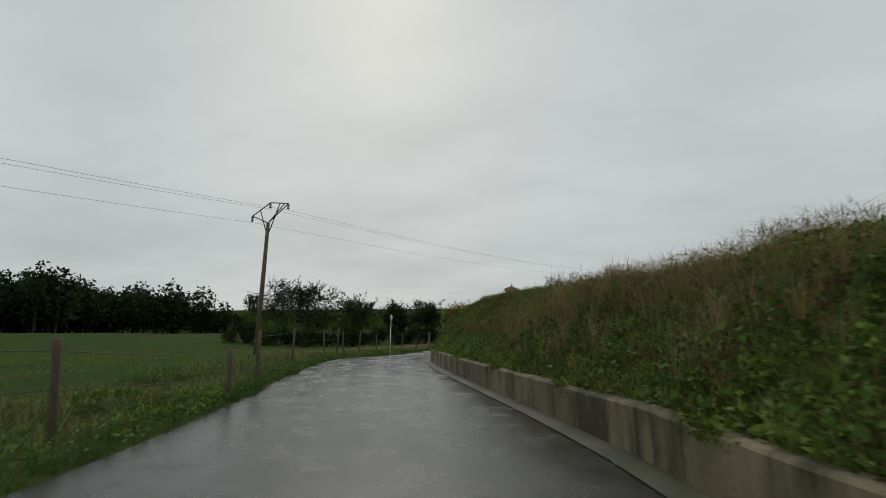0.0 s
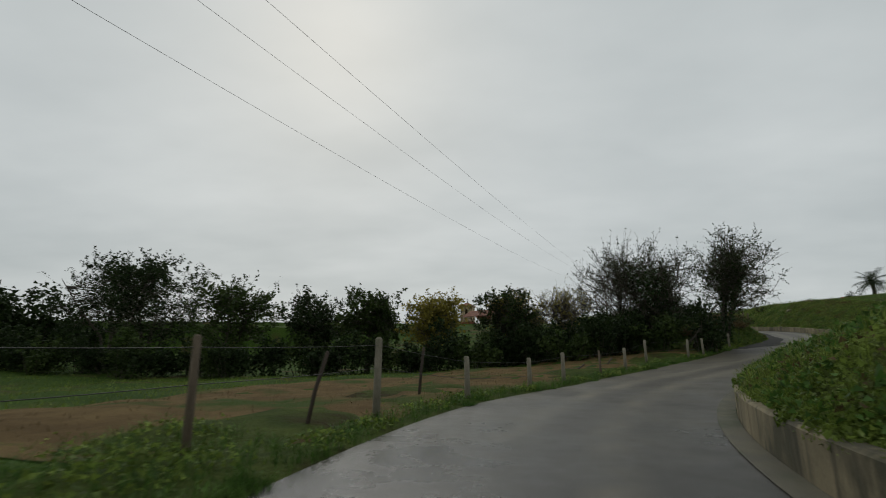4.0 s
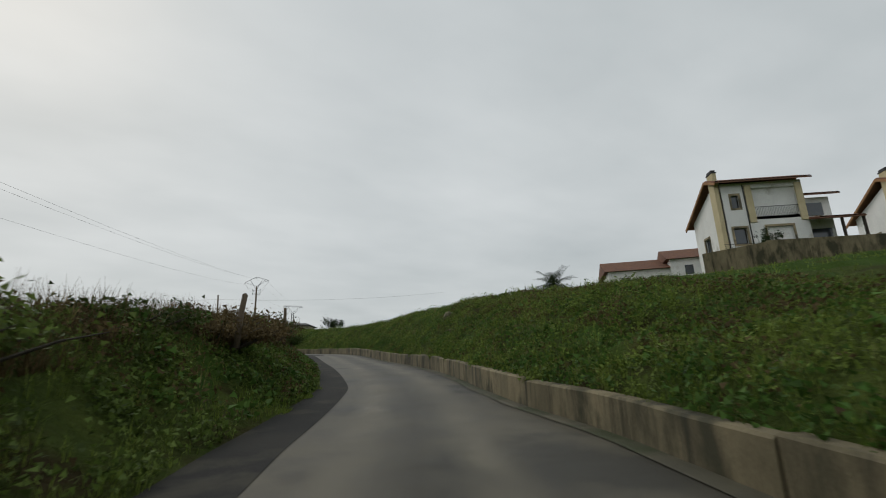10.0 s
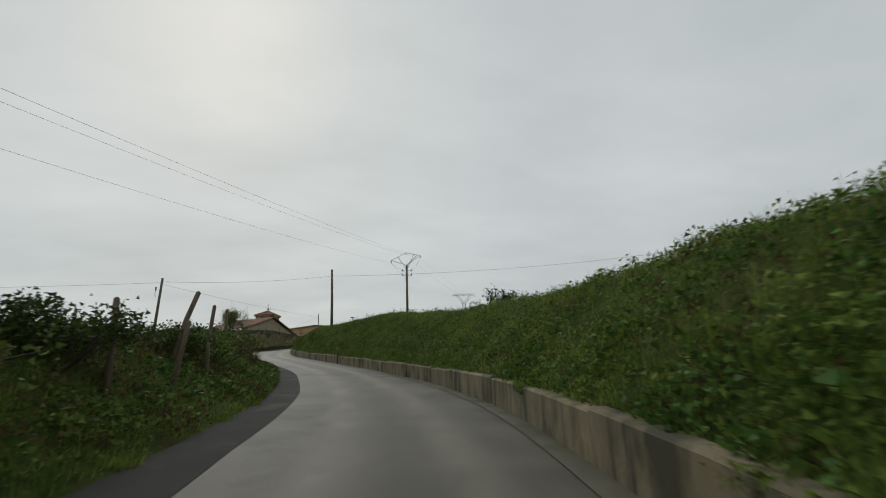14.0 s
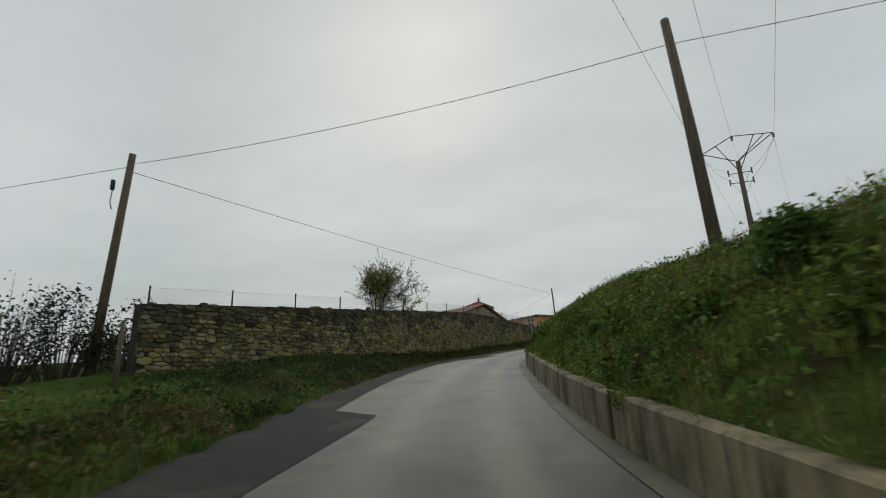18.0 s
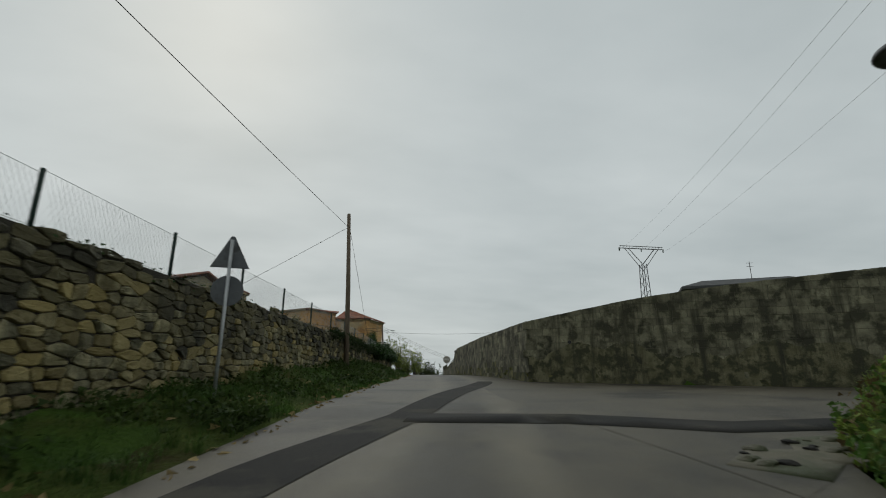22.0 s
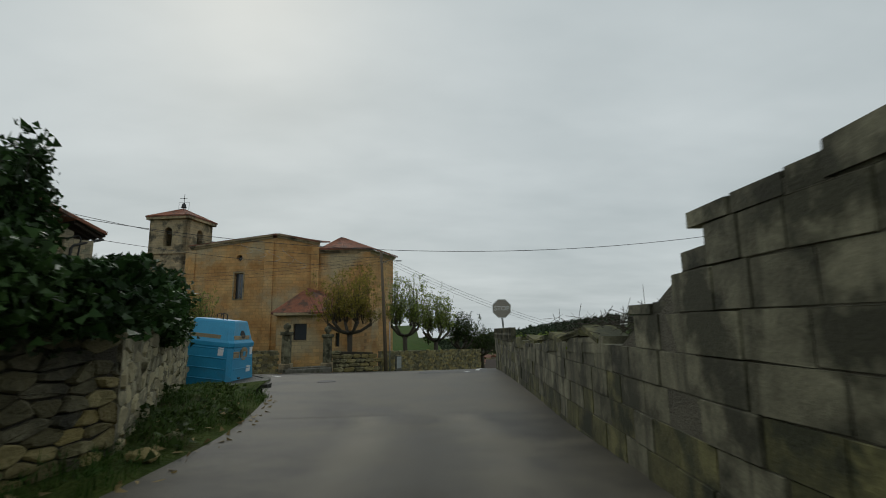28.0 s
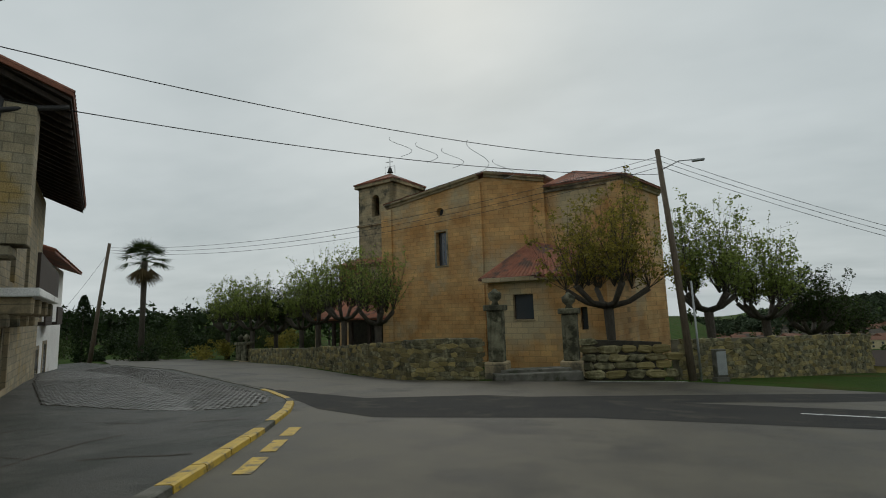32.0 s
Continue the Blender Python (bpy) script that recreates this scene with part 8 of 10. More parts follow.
def wheelie_bin(place, turn):
    ob = thing("wheelie_bin", place, "dark green wheeled rubbish bin behind the stop sign", "bin", turn=turn)
    bm = bmesh.new()
    loft(bm, [[(-x, -y, z), (x, -y, z), (x, y, z), (-x, y, z)] for x, y, z in ((0.42, 0.36, 0.16), (0.58, 0.48, 1.05), (0.62, 0.52, 1.06), (0.62, 0.52, 1.12))])
    part("body", bm, "bin_dark_green", ob)
    bm = bmesh.new()
    loft(bm, [[(-x, -y, z), (x, -y, z), (x, y, z), (-x, y, z)] for x, y, z in ((0.64, 0.54, 1.12), (0.62, 0.52, 1.2), (0.4, 0.34, 1.27))])
    part("lid", bm, "bin_dark_green", ob)
    for sx in (-1, 1):
        for sy in (-1, 1):
            bm = bmesh.new()
            tube(bm, [(sx * 0.40 - 0.03, sy * 0.3, 0.09), (sx * 0.40 + 0.03, sy * 0.3, 0.09)], 0.1, 12)
            part("wheel", bm, "rubber", ob)


wheelie_bin((29.3, 262.3, float(street_z([29.3], [262.3])[0])), 15)

# pierced decorative blocks on the block wall's lower end
for i in range(15):
    u_ = (i + 0.5) / 15
    bx, by, bz = 26.48 + 0.5 * u_, 251.8 + 5.6 * u_, 14.37 - 0.09 * u_
    for k in range(2):
        m = Matrix.Translation((bx, by, bz + 0.2 * k + 0.1)) @ Matrix.Rotation(radians(84.5), 4, "Z") @ Matrix.Diagonal((0.70, 0.9, 0.62, 1))
        bm = bmesh.new()
        for a in ((-0.27, -0.16, 0.27, -0.12), (-0.27, 0.12, 0.27, 0.16), (-0.27, -0.12, -0.22, 0.12), (0.22, -0.12, 0.27, 0.12), (-0.03, -0.12, 0.03, 0.12)):
            box(bm, a[0], -0.08, a[1], a[2], 0.08, a[3], 0, m)
        for s_ in (-1, 1):
            tube(bm, [m @ Vector((s_ * 0.03, 0, -0.1)), m @ Vector((s_ * 0.13, 0, 0.02)), m @ Vector((s_ * 0.22, 0, -0.1))], 0.02, 4)
        tagged(part("pierced_block", bm, "block"), "pierced grey concrete garden block on the wall", "block", "pierced blocks")
sheet_board = thing("metal_sheet", (32.55, 257.8, 14.75), "leaning white metal panel in the garden behind the wall", "panel")
bm = bmesh.new()
box(bm, -0.2, -0.02, 0, 0.2, 0.02, 0.5, 0.01, Matrix.Rotation(radians(20), 4, "Z") @ Matrix.Rotation(radians(12), 4, "Y"))
part("board", bm, "plaster", sheet_board)
bm = bmesh.new()
tube(bm, [(0.0, 0.05, -1.4), (0.05, 0.06, 0.4)], 0.03, 6)
part("prop", bm, "wood", sheet_board)

# ---- the old stone house at the corner ----
H0 = (3.85, 266.85)
hb, ha = Vector((-0.3, -0.954, 0)), Vector((-0.856, 0.517, 0))
HB, HA = 24.0, 15.5
h_at = lambda u, v: (H0[0] + ha.x * u + hb.x * v, H0[1] + ha.y * u + hb.y * v)  # noqa: E731
house = thing("stone_house", (0, 0, 0), "old stone house with deep wooden eaves and a balcony", "house")
HZ0, HZ1, HR = 11.0, 20.45, 24.4
mG = frame_of(h_at(0, HB), h_at(0, 0))
bm = bmesh.new()
holed(bm, mG, HB, HZ0, HZ1, 0.7, [(5.0, 16.4, 5.7, 17.2), (9.5, 15.6, 10.2, 16.5), (14.0, 18.2, 14.6, 18.9), (18.5, 16.2, 19.2, 17.0)], [HZ1, (HB / 2, HR - 0.3), HZ1])
gable = part("gable_wall", bm, "house_stone", house)
for x_, z_ in ((5.0, 16.4), (9.5, 15.6), (14.0, 18.2), (18.5, 16.2)):
    opening(gable, mG, x_, z_, x_ + 0.7, z_ + 0.8, 0.35, 0)
mA = frame_of(h_at(0, 0), h_at(HA, 0))
bm = bmesh.new()
holed(bm, mA, HA, HZ0, HZ1, 0.7, [(1.0, 12.0, 2.4, 14.2), (4.2, 12.0, 5.6, 14.2), (1.6, 15.6, 2.8, 17.9), (5.0, 15.6, 6.2, 17.9), (9.0, 15.6, 10.2, 17.9)])
front = part("front_wall", bm, "house_stone", house)
for x_, a_, b_ in ((1.0, 12.0, 14.2), (4.2, 12.0, 14.2)):
    opening(front, mA, x_, a_, x_ + 1.4, b_, 0.35, 1, shutter="wood_dark", surround="ashlar_pale")
for x_ in (1.6, 5.0, 9.0):
    opening(front, mA, x_, 15.6, x_ + 1.2, 17.9, 0.35, 1, shutter="glass_dark")
bm = bmesh.new()
box(bm, 0.8, -1.15, 14.9, 8.6, 0.1, 15.15, 0.03, mA)
balcony = part("balcony", bm, "plaster", house)
bm = bmesh.new()
box(bm, 0.8, -1.12, 15.15, 8.6, -1.04, 16.15, 0, mA)
part("balustrade", bm, "wood_dark", balcony)
for x_ in (1.2, 3.4, 5.8, 8.1):
    bm = bmesh.new()
    box(bm, x_ - 0.14, -1.0, 14.4, x_ + 0.14, 0.2, 14.9, 0.05, mA)
    box(bm, x_ - 0.14, -0.5, 14.05, x_ + 0.14, 0.2, 14.45, 0.05, mA)
    part("corbel", bm, "ashlar_pale", balcony)
bm = bmesh.new()
box(bm, -0.4, -0.9, 16.2, 0.55, 0.6, 20.0, 0.03, mA)
box(bm, -0.35, -0.62, 15.85, 0.5, 0.6, 16.2, 0.08, mA)
box(bm, -0.3, -0.35, 15.5, 0.45, 0.6, 15.85, 0.08, mA)
part("wing_wall", bm, "house_stone", house)
o3 = lambda u, v, z: (*h_at(u, v), z)  # noqa: E731
tiled("roof", o3(-0.7, -1.7, 20.62), o3(HA + 0.7, -1.7, 20.62), o3(HA + 0.7, HB / 2, HR + 0.1), o3(-0.7, HB / 2, HR + 0.1), house)
tiled("roof", o3(HA + 0.7, HB + 0.9, 20.62), o3(-0.7, HB + 0.9, 20.62), o3(-0.7, HB / 2, HR + 0.1), o3(HA + 0.7, HB / 2, HR + 0.1), house)
bm = bmesh.new()
slab(bm, o3(-0.6, -1.65, 20.47), o3(HA + 0.6, -1.65, 20.47), o3(HA + 0.6, 0.3, 21.17), o3(-0.6, 0.3, 21.17), 0.1)
part("eave_board", bm, "wood_dark", house)
for k in range(22):
    u_ = -0.4 + k * (HA + 0.8) / 21
    bm = bmesh.new()
    slab(bm, o3(u_, -1.6, 20.35), o3(u_ + 0.14, -1.6, 20.35), o3(u_ + 0.14, 0.2, 21.02), o3(u_, 0.2, 21.02), 0.16)
    part("rafter", bm, "wood_dark", house)
bm = bmesh.new()
tube(bm, [o3(-0.47, -1.6, 20.22), o3(-0.47, -0.8, 19.95), o3(-0.47, 0.2, 19.58), o3(-0.47, 0.34, 19.4), o3(-0.47, 0.42, 16.5), o3(-0.2, 0.45, 15.4), o3(-0.08, 0.45, 12.0)], 0.075, 8)
part("drainpipe", bm, "iron", house)
bm = bmesh.new()
tube(bm, [o3(-0.06, 9.0, 20.7), o3(-0.06, 3.0, 20.05), o3(-0.06, 0.7, 19.95), o3(-0.45, 0.55, 19.95), o3(-0.46, -0.05, 20.2), o3(-0.46, -0.2, 20.02), o3(-0.46, -0.08, 18.5), o3(-0.46, 0.0, 17.3), o3(-0.46, 0.1, 17.1), o3(-0.46, 0.2, 17.5)], 0.045, 6)
part("cable", bm, "rubber", house)
bm = bmesh.new()
tube(bm, [o3(-0.38, 0.14, 17.75), o3(-0.52, 0.14, 17.75)], 0.12, 12)
part("meter", bm, "steel", house)

white = thing("white_house", (0, 0, 0), "whitewashed terraced house with small balconies", "house")
W0, W1 = h_at(HA + 0.2, 0.6), h_at(HA + 15, -0.2)
mW = frame_of(W0, W1)
bm = bmesh.new()
holed(bm, mW, 14.8, 9.5, 18.0, 0.5, [(1.2, 10.6, 2.4, 12.9), (4.2, 11.2, 5.2, 12.6), (7.0, 10.4, 8.2, 12.8), (1.4, 14.4, 2.4, 16.4), (4.4, 14.4, 5.4, 16.4), (8.0, 14.4, 9.2, 16.4)])
wf = part("front_wall", bm, "plaster", white)
for x0, z0, x1, z1 in ((1.2, 10.6, 2.4, 12.9), (4.2, 11.2, 5.2, 12.6), (7.0, 10.4, 8.2, 12.8), (1.4, 14.4, 2.4, 16.4), (4.4, 14.4, 5.4, 16.4), (8.0, 14.4, 9.2, 16.4)):
    opening(wf, mW, x0, z0, x1, z1, 0.2, 1, surround="ashlar_pale")
stone_box("body", [(W0[0] + hb.x * 0.6, W0[1] + hb.y * 0.6), (W1[0] + hb.x * 0.6, W1[1] + hb.y * 0.6), (W1[0] + hb.x * 9, W1[1] + hb.y * 9), (W0[0] + hb.x * 9, W0[1] + hb.y * 9)], 9.5, 18.0, "plaster", white)
tiled("roof", (mW @ Vector((-0.2, -1.1, 17.9))), (mW @ Vector((15.2, -1.1, 17.9))), (mW @ Vector((15.2, 5, 20.2))), (mW @ Vector((-0.2, 5, 20.2))), white)
for x_ in (1.9, 6.5):
    bm = bmesh.new()
    box(bm, x_ - 1.1, -0.8, 14.0, x_ + 1.3, 0.1, 14.2, 0.02, mW)
    box(bm, x_ - 1.1, -0.8, 14.2, x_ + 1.3, -0.72, 15.1, 0.02, mW)
    part("balcony", bm, "wood_dark", white)

# pale service cabinet by the pole
cab = thing("service_cabinet", (22.4, 288.0, 10.0), "pale grey electric service cabinet by the wall", "cabinet", turn=30)
bm = bmesh.new()
box(bm, -0.35, -0.2, -0.1, 0.35, 0.2, 0.4, 0.02)
part("base", bm, "kerb", cab)
bm = bmesh.new()
box(bm, -0.3, -0.16, 0.4, 0.3, 0.16, 1.75, 0.03)
body_ = part("body", bm, "kerb", cab)
bm = bmesh.new()
box(bm, -0.25, -0.185, 0.5, 0.25, -0.158, 1.65, 0.01)
part("door", bm, "steel", body_)

# ---- town in the valley ----
trng = np.random.default_rng(77)


def cottage(place, turn, l, w, h, wall, roof, label, windows=3):
    ob = thing("town_house", place, label, "house", "town houses", turn)
    bm = bmesh.new()
    box(bm, -l / 2, -w / 2, -4, l / 2, w / 2, h)
    prism_r = [(-l / 2, -w / 2), (l / 2, -w / 2), (l / 2, w / 2), (-l / 2, w / 2)]
    body = part("wall", bm, wall, ob)
    bm = bmesh.new()
    o = 0.5
    v = [bm.verts.new(p) for p in ((-l / 2 - o, -w / 2 - o, h), (l / 2 + o, -w / 2 - o, h), (l / 2 + o, w / 2 + o, h), (-l / 2 - o, w / 2 + o, h), (-l / 2 - o, 0, h + w * 0.28), (l / 2 + o, 0, h + w * 0.28))]
    for f_ in ((0, 1, 5, 4), (2, 3, 4, 5), (0, 4, 3), (1, 2, 5), (0, 3, 2, 1)):
        bm.faces.new([v[i] for i in f_])
    part("roof", bm, roof, ob)
    for i in range(windows):
        for z in (h * 0.25, h * 0.68):
            bm = bmesh.new()
            x = -l / 2 + l * (i + 0.5) / windows
            box(bm, x - 0.5, -w / 2 - 0.03, z - 0.6, x + 0.5, -w / 2 + 0.1, z + 0.6)
            part("window", bm, "glass_dark", body)
    return ob


for i in range(120):
    a = trng.uniform(0.02, 0.62)
    r_ = trng.uniform(330, 520)
    x_, y_ = 24 + r_ * math.sin(a), 258 + r_ * math.cos(a)
    cottage((x_, y_, float(land_z([x_], [y_])[0])), trng.uniform(-40, 60), trng.uniform(8, 14), trng.uniform(7, 9), trng.uniform(3.5, 6), ("plaster_town", "plaster_cream", "plaster_town", "ashlar_pale")[i % 4], ("tile_hill", "tile_hill", "bark", "tile_hill")[i * 7 % 4],
            "distant town house with a red tiled roof", 3)
cottage((43.1, 321.8, 1.35), -18, 11.5, 4.6, 6.0, "plaster_yellow", "wood_dark", "cream yellow house with a dark roof down the slope", 5)


# ---- fences, signs and lamps along the lane ----
def fence_post(place, h, r0, lean, material, label, group):
    ob = thing("fence_post", place, label, "fence post", group)
    bm = bmesh.new()
    tube(bm, [(0, 0, -0.35), (lean[0] * 0.5, lean[1] * 0.5, h * 0.5), (lean[0], lean[1], h), (lean[0], lean[1], h + 0.03)], [r0, r0 * 0.97, r0 * 0.92, r0 * 0.5], 8)
    part("shaft", bm, material, ob)
    return ob


frng = np.random.default_rng(4)
posts = []
FENCE = ((2.0, -4.9), (6.0, -4.2), (10.5, -3.65), (13.3, -3.8), (21.6, -4.3), (27.5, -3.9), (29.1, -5.3), (31.9, -5.4), (33.4, -5.0), (35.2, -4.5), (38.4, -4.0), (42.0, -3.6), (45.6, -3.4),
         (49.0, -3.15), (51.0, -2.9), (54.4, -3.2), (57.0, -3.55), (60.7, -4.4), (64.75, -4.1), (66.5, -3.95), (69.2, -4.1), (73.2, -4.2))
for s_, d_ in FENCE:
    x_, y_, _ = on_lane(s_, d_)
    z_ = z_at(x_, y_)
    wood = s_ < 40 or frng.random() < 0.15
    lean = (frng.normal(0, 0.10 if wood else 0.03), frng.normal(0, 0.10 if wood else 0.03))
    h_ = (1.25 + frng.normal(0, 0.1)) if wood else 1.15 + frng.normal(0, 0.04)
    if 20 < s_ < 43:
        h_ += 0.35
    fence_post((x_, y_, z_), h_, 0.075 if not wood else 0.052, lean, "wood" if wood else "post", "leaning weathered wooden fence post" if wood else "pale round fence post", "meadow fence")
    posts.append((x_ + lean[0], y_ + lean[1], z_ + h_))
for a_, b_ in zip(posts, posts[1:]):
    for dz in (0.12, 0.55):
        wire("fence_wire", (a_[0], a_[1], a_[2] - dz), (b_[0], b_[1], b_[2] - dz), 0.02, 0.005, "thin rusty fence wire")
for s_, d_, h_, ln in ((55.5, -5.5, 0.5, (0.8, 0.5)), (58.6, -5.6, 0.45, (0.5, 0.6)), (45.0, -4.5, 1.2, (0.12, 0.1)), (41.0, -4.4, 1.3, (0.3, 0.2)), (3.0, -5.0, 1.3, (0.35, 0.2))):
    x_, y_, _ = on_lane(s_, d_)
    fence_post((x_, y_, z_at(x_, y_)), h_, 0.04, ln, "wood_dark", "dark slanting stake by the meadow fence", "meadow fence")
for s_, d_, h_, ln in ((87, -3.6, 0.45, (0.05, 0)), (94, -3.7, 0.6, (0.1, 0)), (103, -3.9, 0.9, (0, 0.1)), (110, -4.0, 0.9, (0.1, 0.1)), (121, -5.2, 0.75, (0, 0)), (122.6, -5.3, 0.7, (0.1, 0)), (129, -4.6, 1.2, (0.05, 0)),
                       (137, -4.6, 1.2, (0.35, 0.2)), (141, -4.7, 1.2, (0.1, 0)), (147, -5.0, 1.5, (0, 0)), (154, -4.8, 1.0, (0.15, 0)), (160, -4.9, 1.2, (-0.1, 0.1)), (168, -5.2, 1.2, (0.2, 0)), (175, -6.8, 1.3, (-0.1, 0)),
                       (179, -7.6, 1.4, (0.1, 0.1)), (183, -8.6, 1.5, (-0.25, 0.2))):
    x_, y_, z0_ = on_lane(s_, d_, float(hedge_top(s_)))
    fence_post((x_, y_, z0_ - 0.1), h_ + 0.15, 0.06, ln, "wood", "old split wooden post in the hedge", "hedge posts")
for s_, u_, h_, ln in ((133.2, 1.19, 1.4, (-0.05, 0)), (135.4, 1.12, 1.3, (0.18, 0.07)), (138.0, 1.19, 0.9, (-0.04, 0))):
    p_ = verge_point(np.array([s_]), np.array([u_]))[0]
    fence_post((p_[0], p_[1], p_[2] - 0.1), h_ + 0.1, 0.05, ln, "wood", "old grey wooden post at the hedge's foot", "hedge posts")


def traffic_mirror():
    x_, y_, z_ = on_lane(34.2, -2.95, 0.05)
    ob = thing("traffic_mirror", (x_, y_, z_), "round convex traffic mirror on a white post at the bend", "mirror", turn=100)
    bm = bmesh.new()
    tube(bm, [(0, 0.04, -0.3), (0, 0.04, 2.7)], 0.035, 8)
    part("post", bm, "sign_white", ob)
    bm = bmesh.new()
    n = 24
    tube(bm, [(0, 0.03, 2.35), (0, 0.0, 2.35), (0, -0.05, 2.35)], [0.36, 0.40, 0.39], n)
    part("rim", bm, "sign_red", ob)
    bm = bmesh.new()
    tube(bm, [(0, -0.045, 2.35), (0, -0.07, 2.35), (0, -0.09, 2.35), (0, -0.1, 2.35)], [0.36, 0.28, 0.16, 0.02], n)
    part("glass", bm, "mirror", ob)


traffic_mirror()


def lamp_post():
    ob = thing("street_lamp", (25.8, 205.6, 14.1), "white street lamp with a flat dish head on the bank", "street lamp", turn=0)
    bm = bmesh.new()
    tube(bm, [(0, 0, -0.6), (0, 0, 0.2), (0, 0, 3.75)], [0.07, 0.06, 0.045], 10)
    part("post", bm, "sign_white", ob)
    bm = bmesh.new()
    tube(bm, [(0, 0, 3.7), (0, 0, 3.78), (0, 0, 3.9)], [0.06, 0.11, 0.2], 14)
    part("lens", bm, "sign_white", ob)
    bm = bmesh.new()
    tube(bm, [(0, 0, 3.90), (0, 0, 3.93), (0, 0, 3.98), (0, 0, 4.02)], [0.40, 0.42, 0.40, 0.1], 24)
    part("dish", bm, "sign_back", ob)


lamp_post()


def rear_signs():
    ob = thing("road_sign", (15.9, 209.8, 13.0), "backs of a triangular and a round road sign on one post", "road sign", turn=8)
    bm = bmesh.new()
    tube(bm, [(0, -0.05, -0.3), (0, -0.05, 2.98)], 0.032, 8)
    part("post", bm, "steel", ob)
    bm = bmesh.new()
    prism_pts = [(-0.33, 2.47), (0.33, 2.47), (0.03, 3.06), (-0.03, 3.06)]
    a = [bm.verts.new((x, 0, z)) for x, z in prism_pts]
    b = [bm.verts.new((x, 0.03, z)) for x, z in prism_pts]
    bm.faces.new(a)
    bm.faces.new(b[::-1])
    for i in range(4):
        bm.faces.new((a[i], a[(i + 1) % 4], b[(i + 1) % 4], b[i]))
    part("triangle", bm, "sign_back", ob)
    bm = bmesh.new()
    tube(bm, [(0, 0, 2.05), (0, 0.03, 2.05)], 0.275, 24)
    part("disc", bm, "sign_back", ob)


rear_signs()

# wire-mesh fence on top of the stone wall
s_w, p_w = wall_line(STONE_WALL)
mesh_fence = thing("mesh_fence", (0, 0, 0), "wire-mesh fence with dark green posts on the stone wall", "fence")
prev = None
for q in np.interp(range(27), [0, 3, 12, 16, 27], [0.35, 9.29, 36.63, 48.35, 80.6]):
    if q > s_w[-1]:
        break
    rise = float(np.interp(q, [0, 30, 36, 40, 80], [0.57, 0.57, 0.75, 0.82, 0.85]))
    x_, y_, _, zt_ = (float(np.interp(q, s_w, c)) for c in p_w.T)
    x_ -= 0.22
    bm = bmesh.new()
    tube(bm, [(x_, y_, zt_ - 0.3), (x_, y_, zt_ + rise)], 0.03, 6)
    part("post", bm, "green_steel", mesh_fence)
    if prev:
        bm = bmesh.new()
        a, b = Vector(prev), Vector((x_, y_, zt_))
        n = 32
        for i in range(n):
            u0, u1 = i / n, (i + 4.6) / n
            for f0, f1 in ((0.02, rise - 0.06), (rise - 0.06, 0.02)):
                p0, p1 = a.lerp(b, min(u0, 1)), a.lerp(b, min(u1, 1))
                k = (min(u1, 1) - u0) / (u1 - u0)
                tube(bm, [p0 + Vector((0, 0, f0)), p1 + Vector((0, 0, f0 + (f1 - f0) * k))], 0.0019, 3, False)
        for h_ in (0.05, rise - 0.06):
            tube(bm, [a + Vector((0, 0, h_)), b + Vector((0, 0, h_))], 0.004, 3, False)
        part("mesh", bm, "steel", mesh_fence)
    prev = (x_, y_, zt_)


def boulder(name, place, size, label, material, seed, flat=0.75):
    """A worn rock: a faceted lump with uneven corners."""
    r = np.random.default_rng(seed)
    ob = thing(name, place, label, "rock", "rocks")
    bm = bmesh.new()
    bmesh.ops.create_icosphere(bm, subdivisions=2, radius=1.0)
    ph = r.uniform(0, 6.28, 6)
    for v in bm.verts:
        c = v.co
        k = 1 + 0.16 * math.sin(3.1 * c.x + ph[0]) * math.sin(2.7 * c.y + ph[1]) + 0.12 * math.sin(4.3 * c.z + ph[2] + 2 * c.x) + r.normal(0, 0.025)
        v.co = Vector((c.x * k * size, c.y * k * size * 0.8, c.z * k * size * flat))
    part("rock", bm, material, ob)


for i in range(16):
    x_, y_ = 22.2 + 2.6 * krng.random(), 0.0
    y_ = 205.0 + 0.48 * (x_ - 22.2) + krng.uniform(0.1, 0.75)
    boulder("tarmac_chunk", (x_, y_, float(street_z([x_], [y_])[0]) + 0.015), krng.uniform(0.04, 0.13), "broken lump of old tarmac and dirt in the drain", "gutter" if i % 3 else "asphalt_new", 60 + i, 0.4)
BP = bank_point(np.array([108.4, 104.9]), np.array([2.2, 1.3]))
boulder("boulder", tuple(BP[0] + np.array([0, 0, 0.12])), 0.36, "pale grey boulder lying in the bank's weeds", "stone", 3)
boulder("boulder", tuple(BP[1] + np.array([0, 0, 0.06])), 0.2, "small pale stone in the bank's weeds", "stone", 4, 0.5)
for i, (s_, u_, k_) in enumerate(((240.5, 0.35, 0.16), (241.3, 0.2, 0.13), (239.2, 0.5, 0.12), (256.5, 0.25, 0.16), (257.6, 0.4, 0.13), (213.5, 0.6, 0.12), (189.5, 0.5, 0.15))):
    p_ = verge_point(np.array([s_]), np.array([u_]))[0]
    boulder("verge_stone", tuple(p_ + np.array([0, 0, 0.04])), k_, "loose pale stone at the verge's edge", "stone", 20 + i, 0.55)


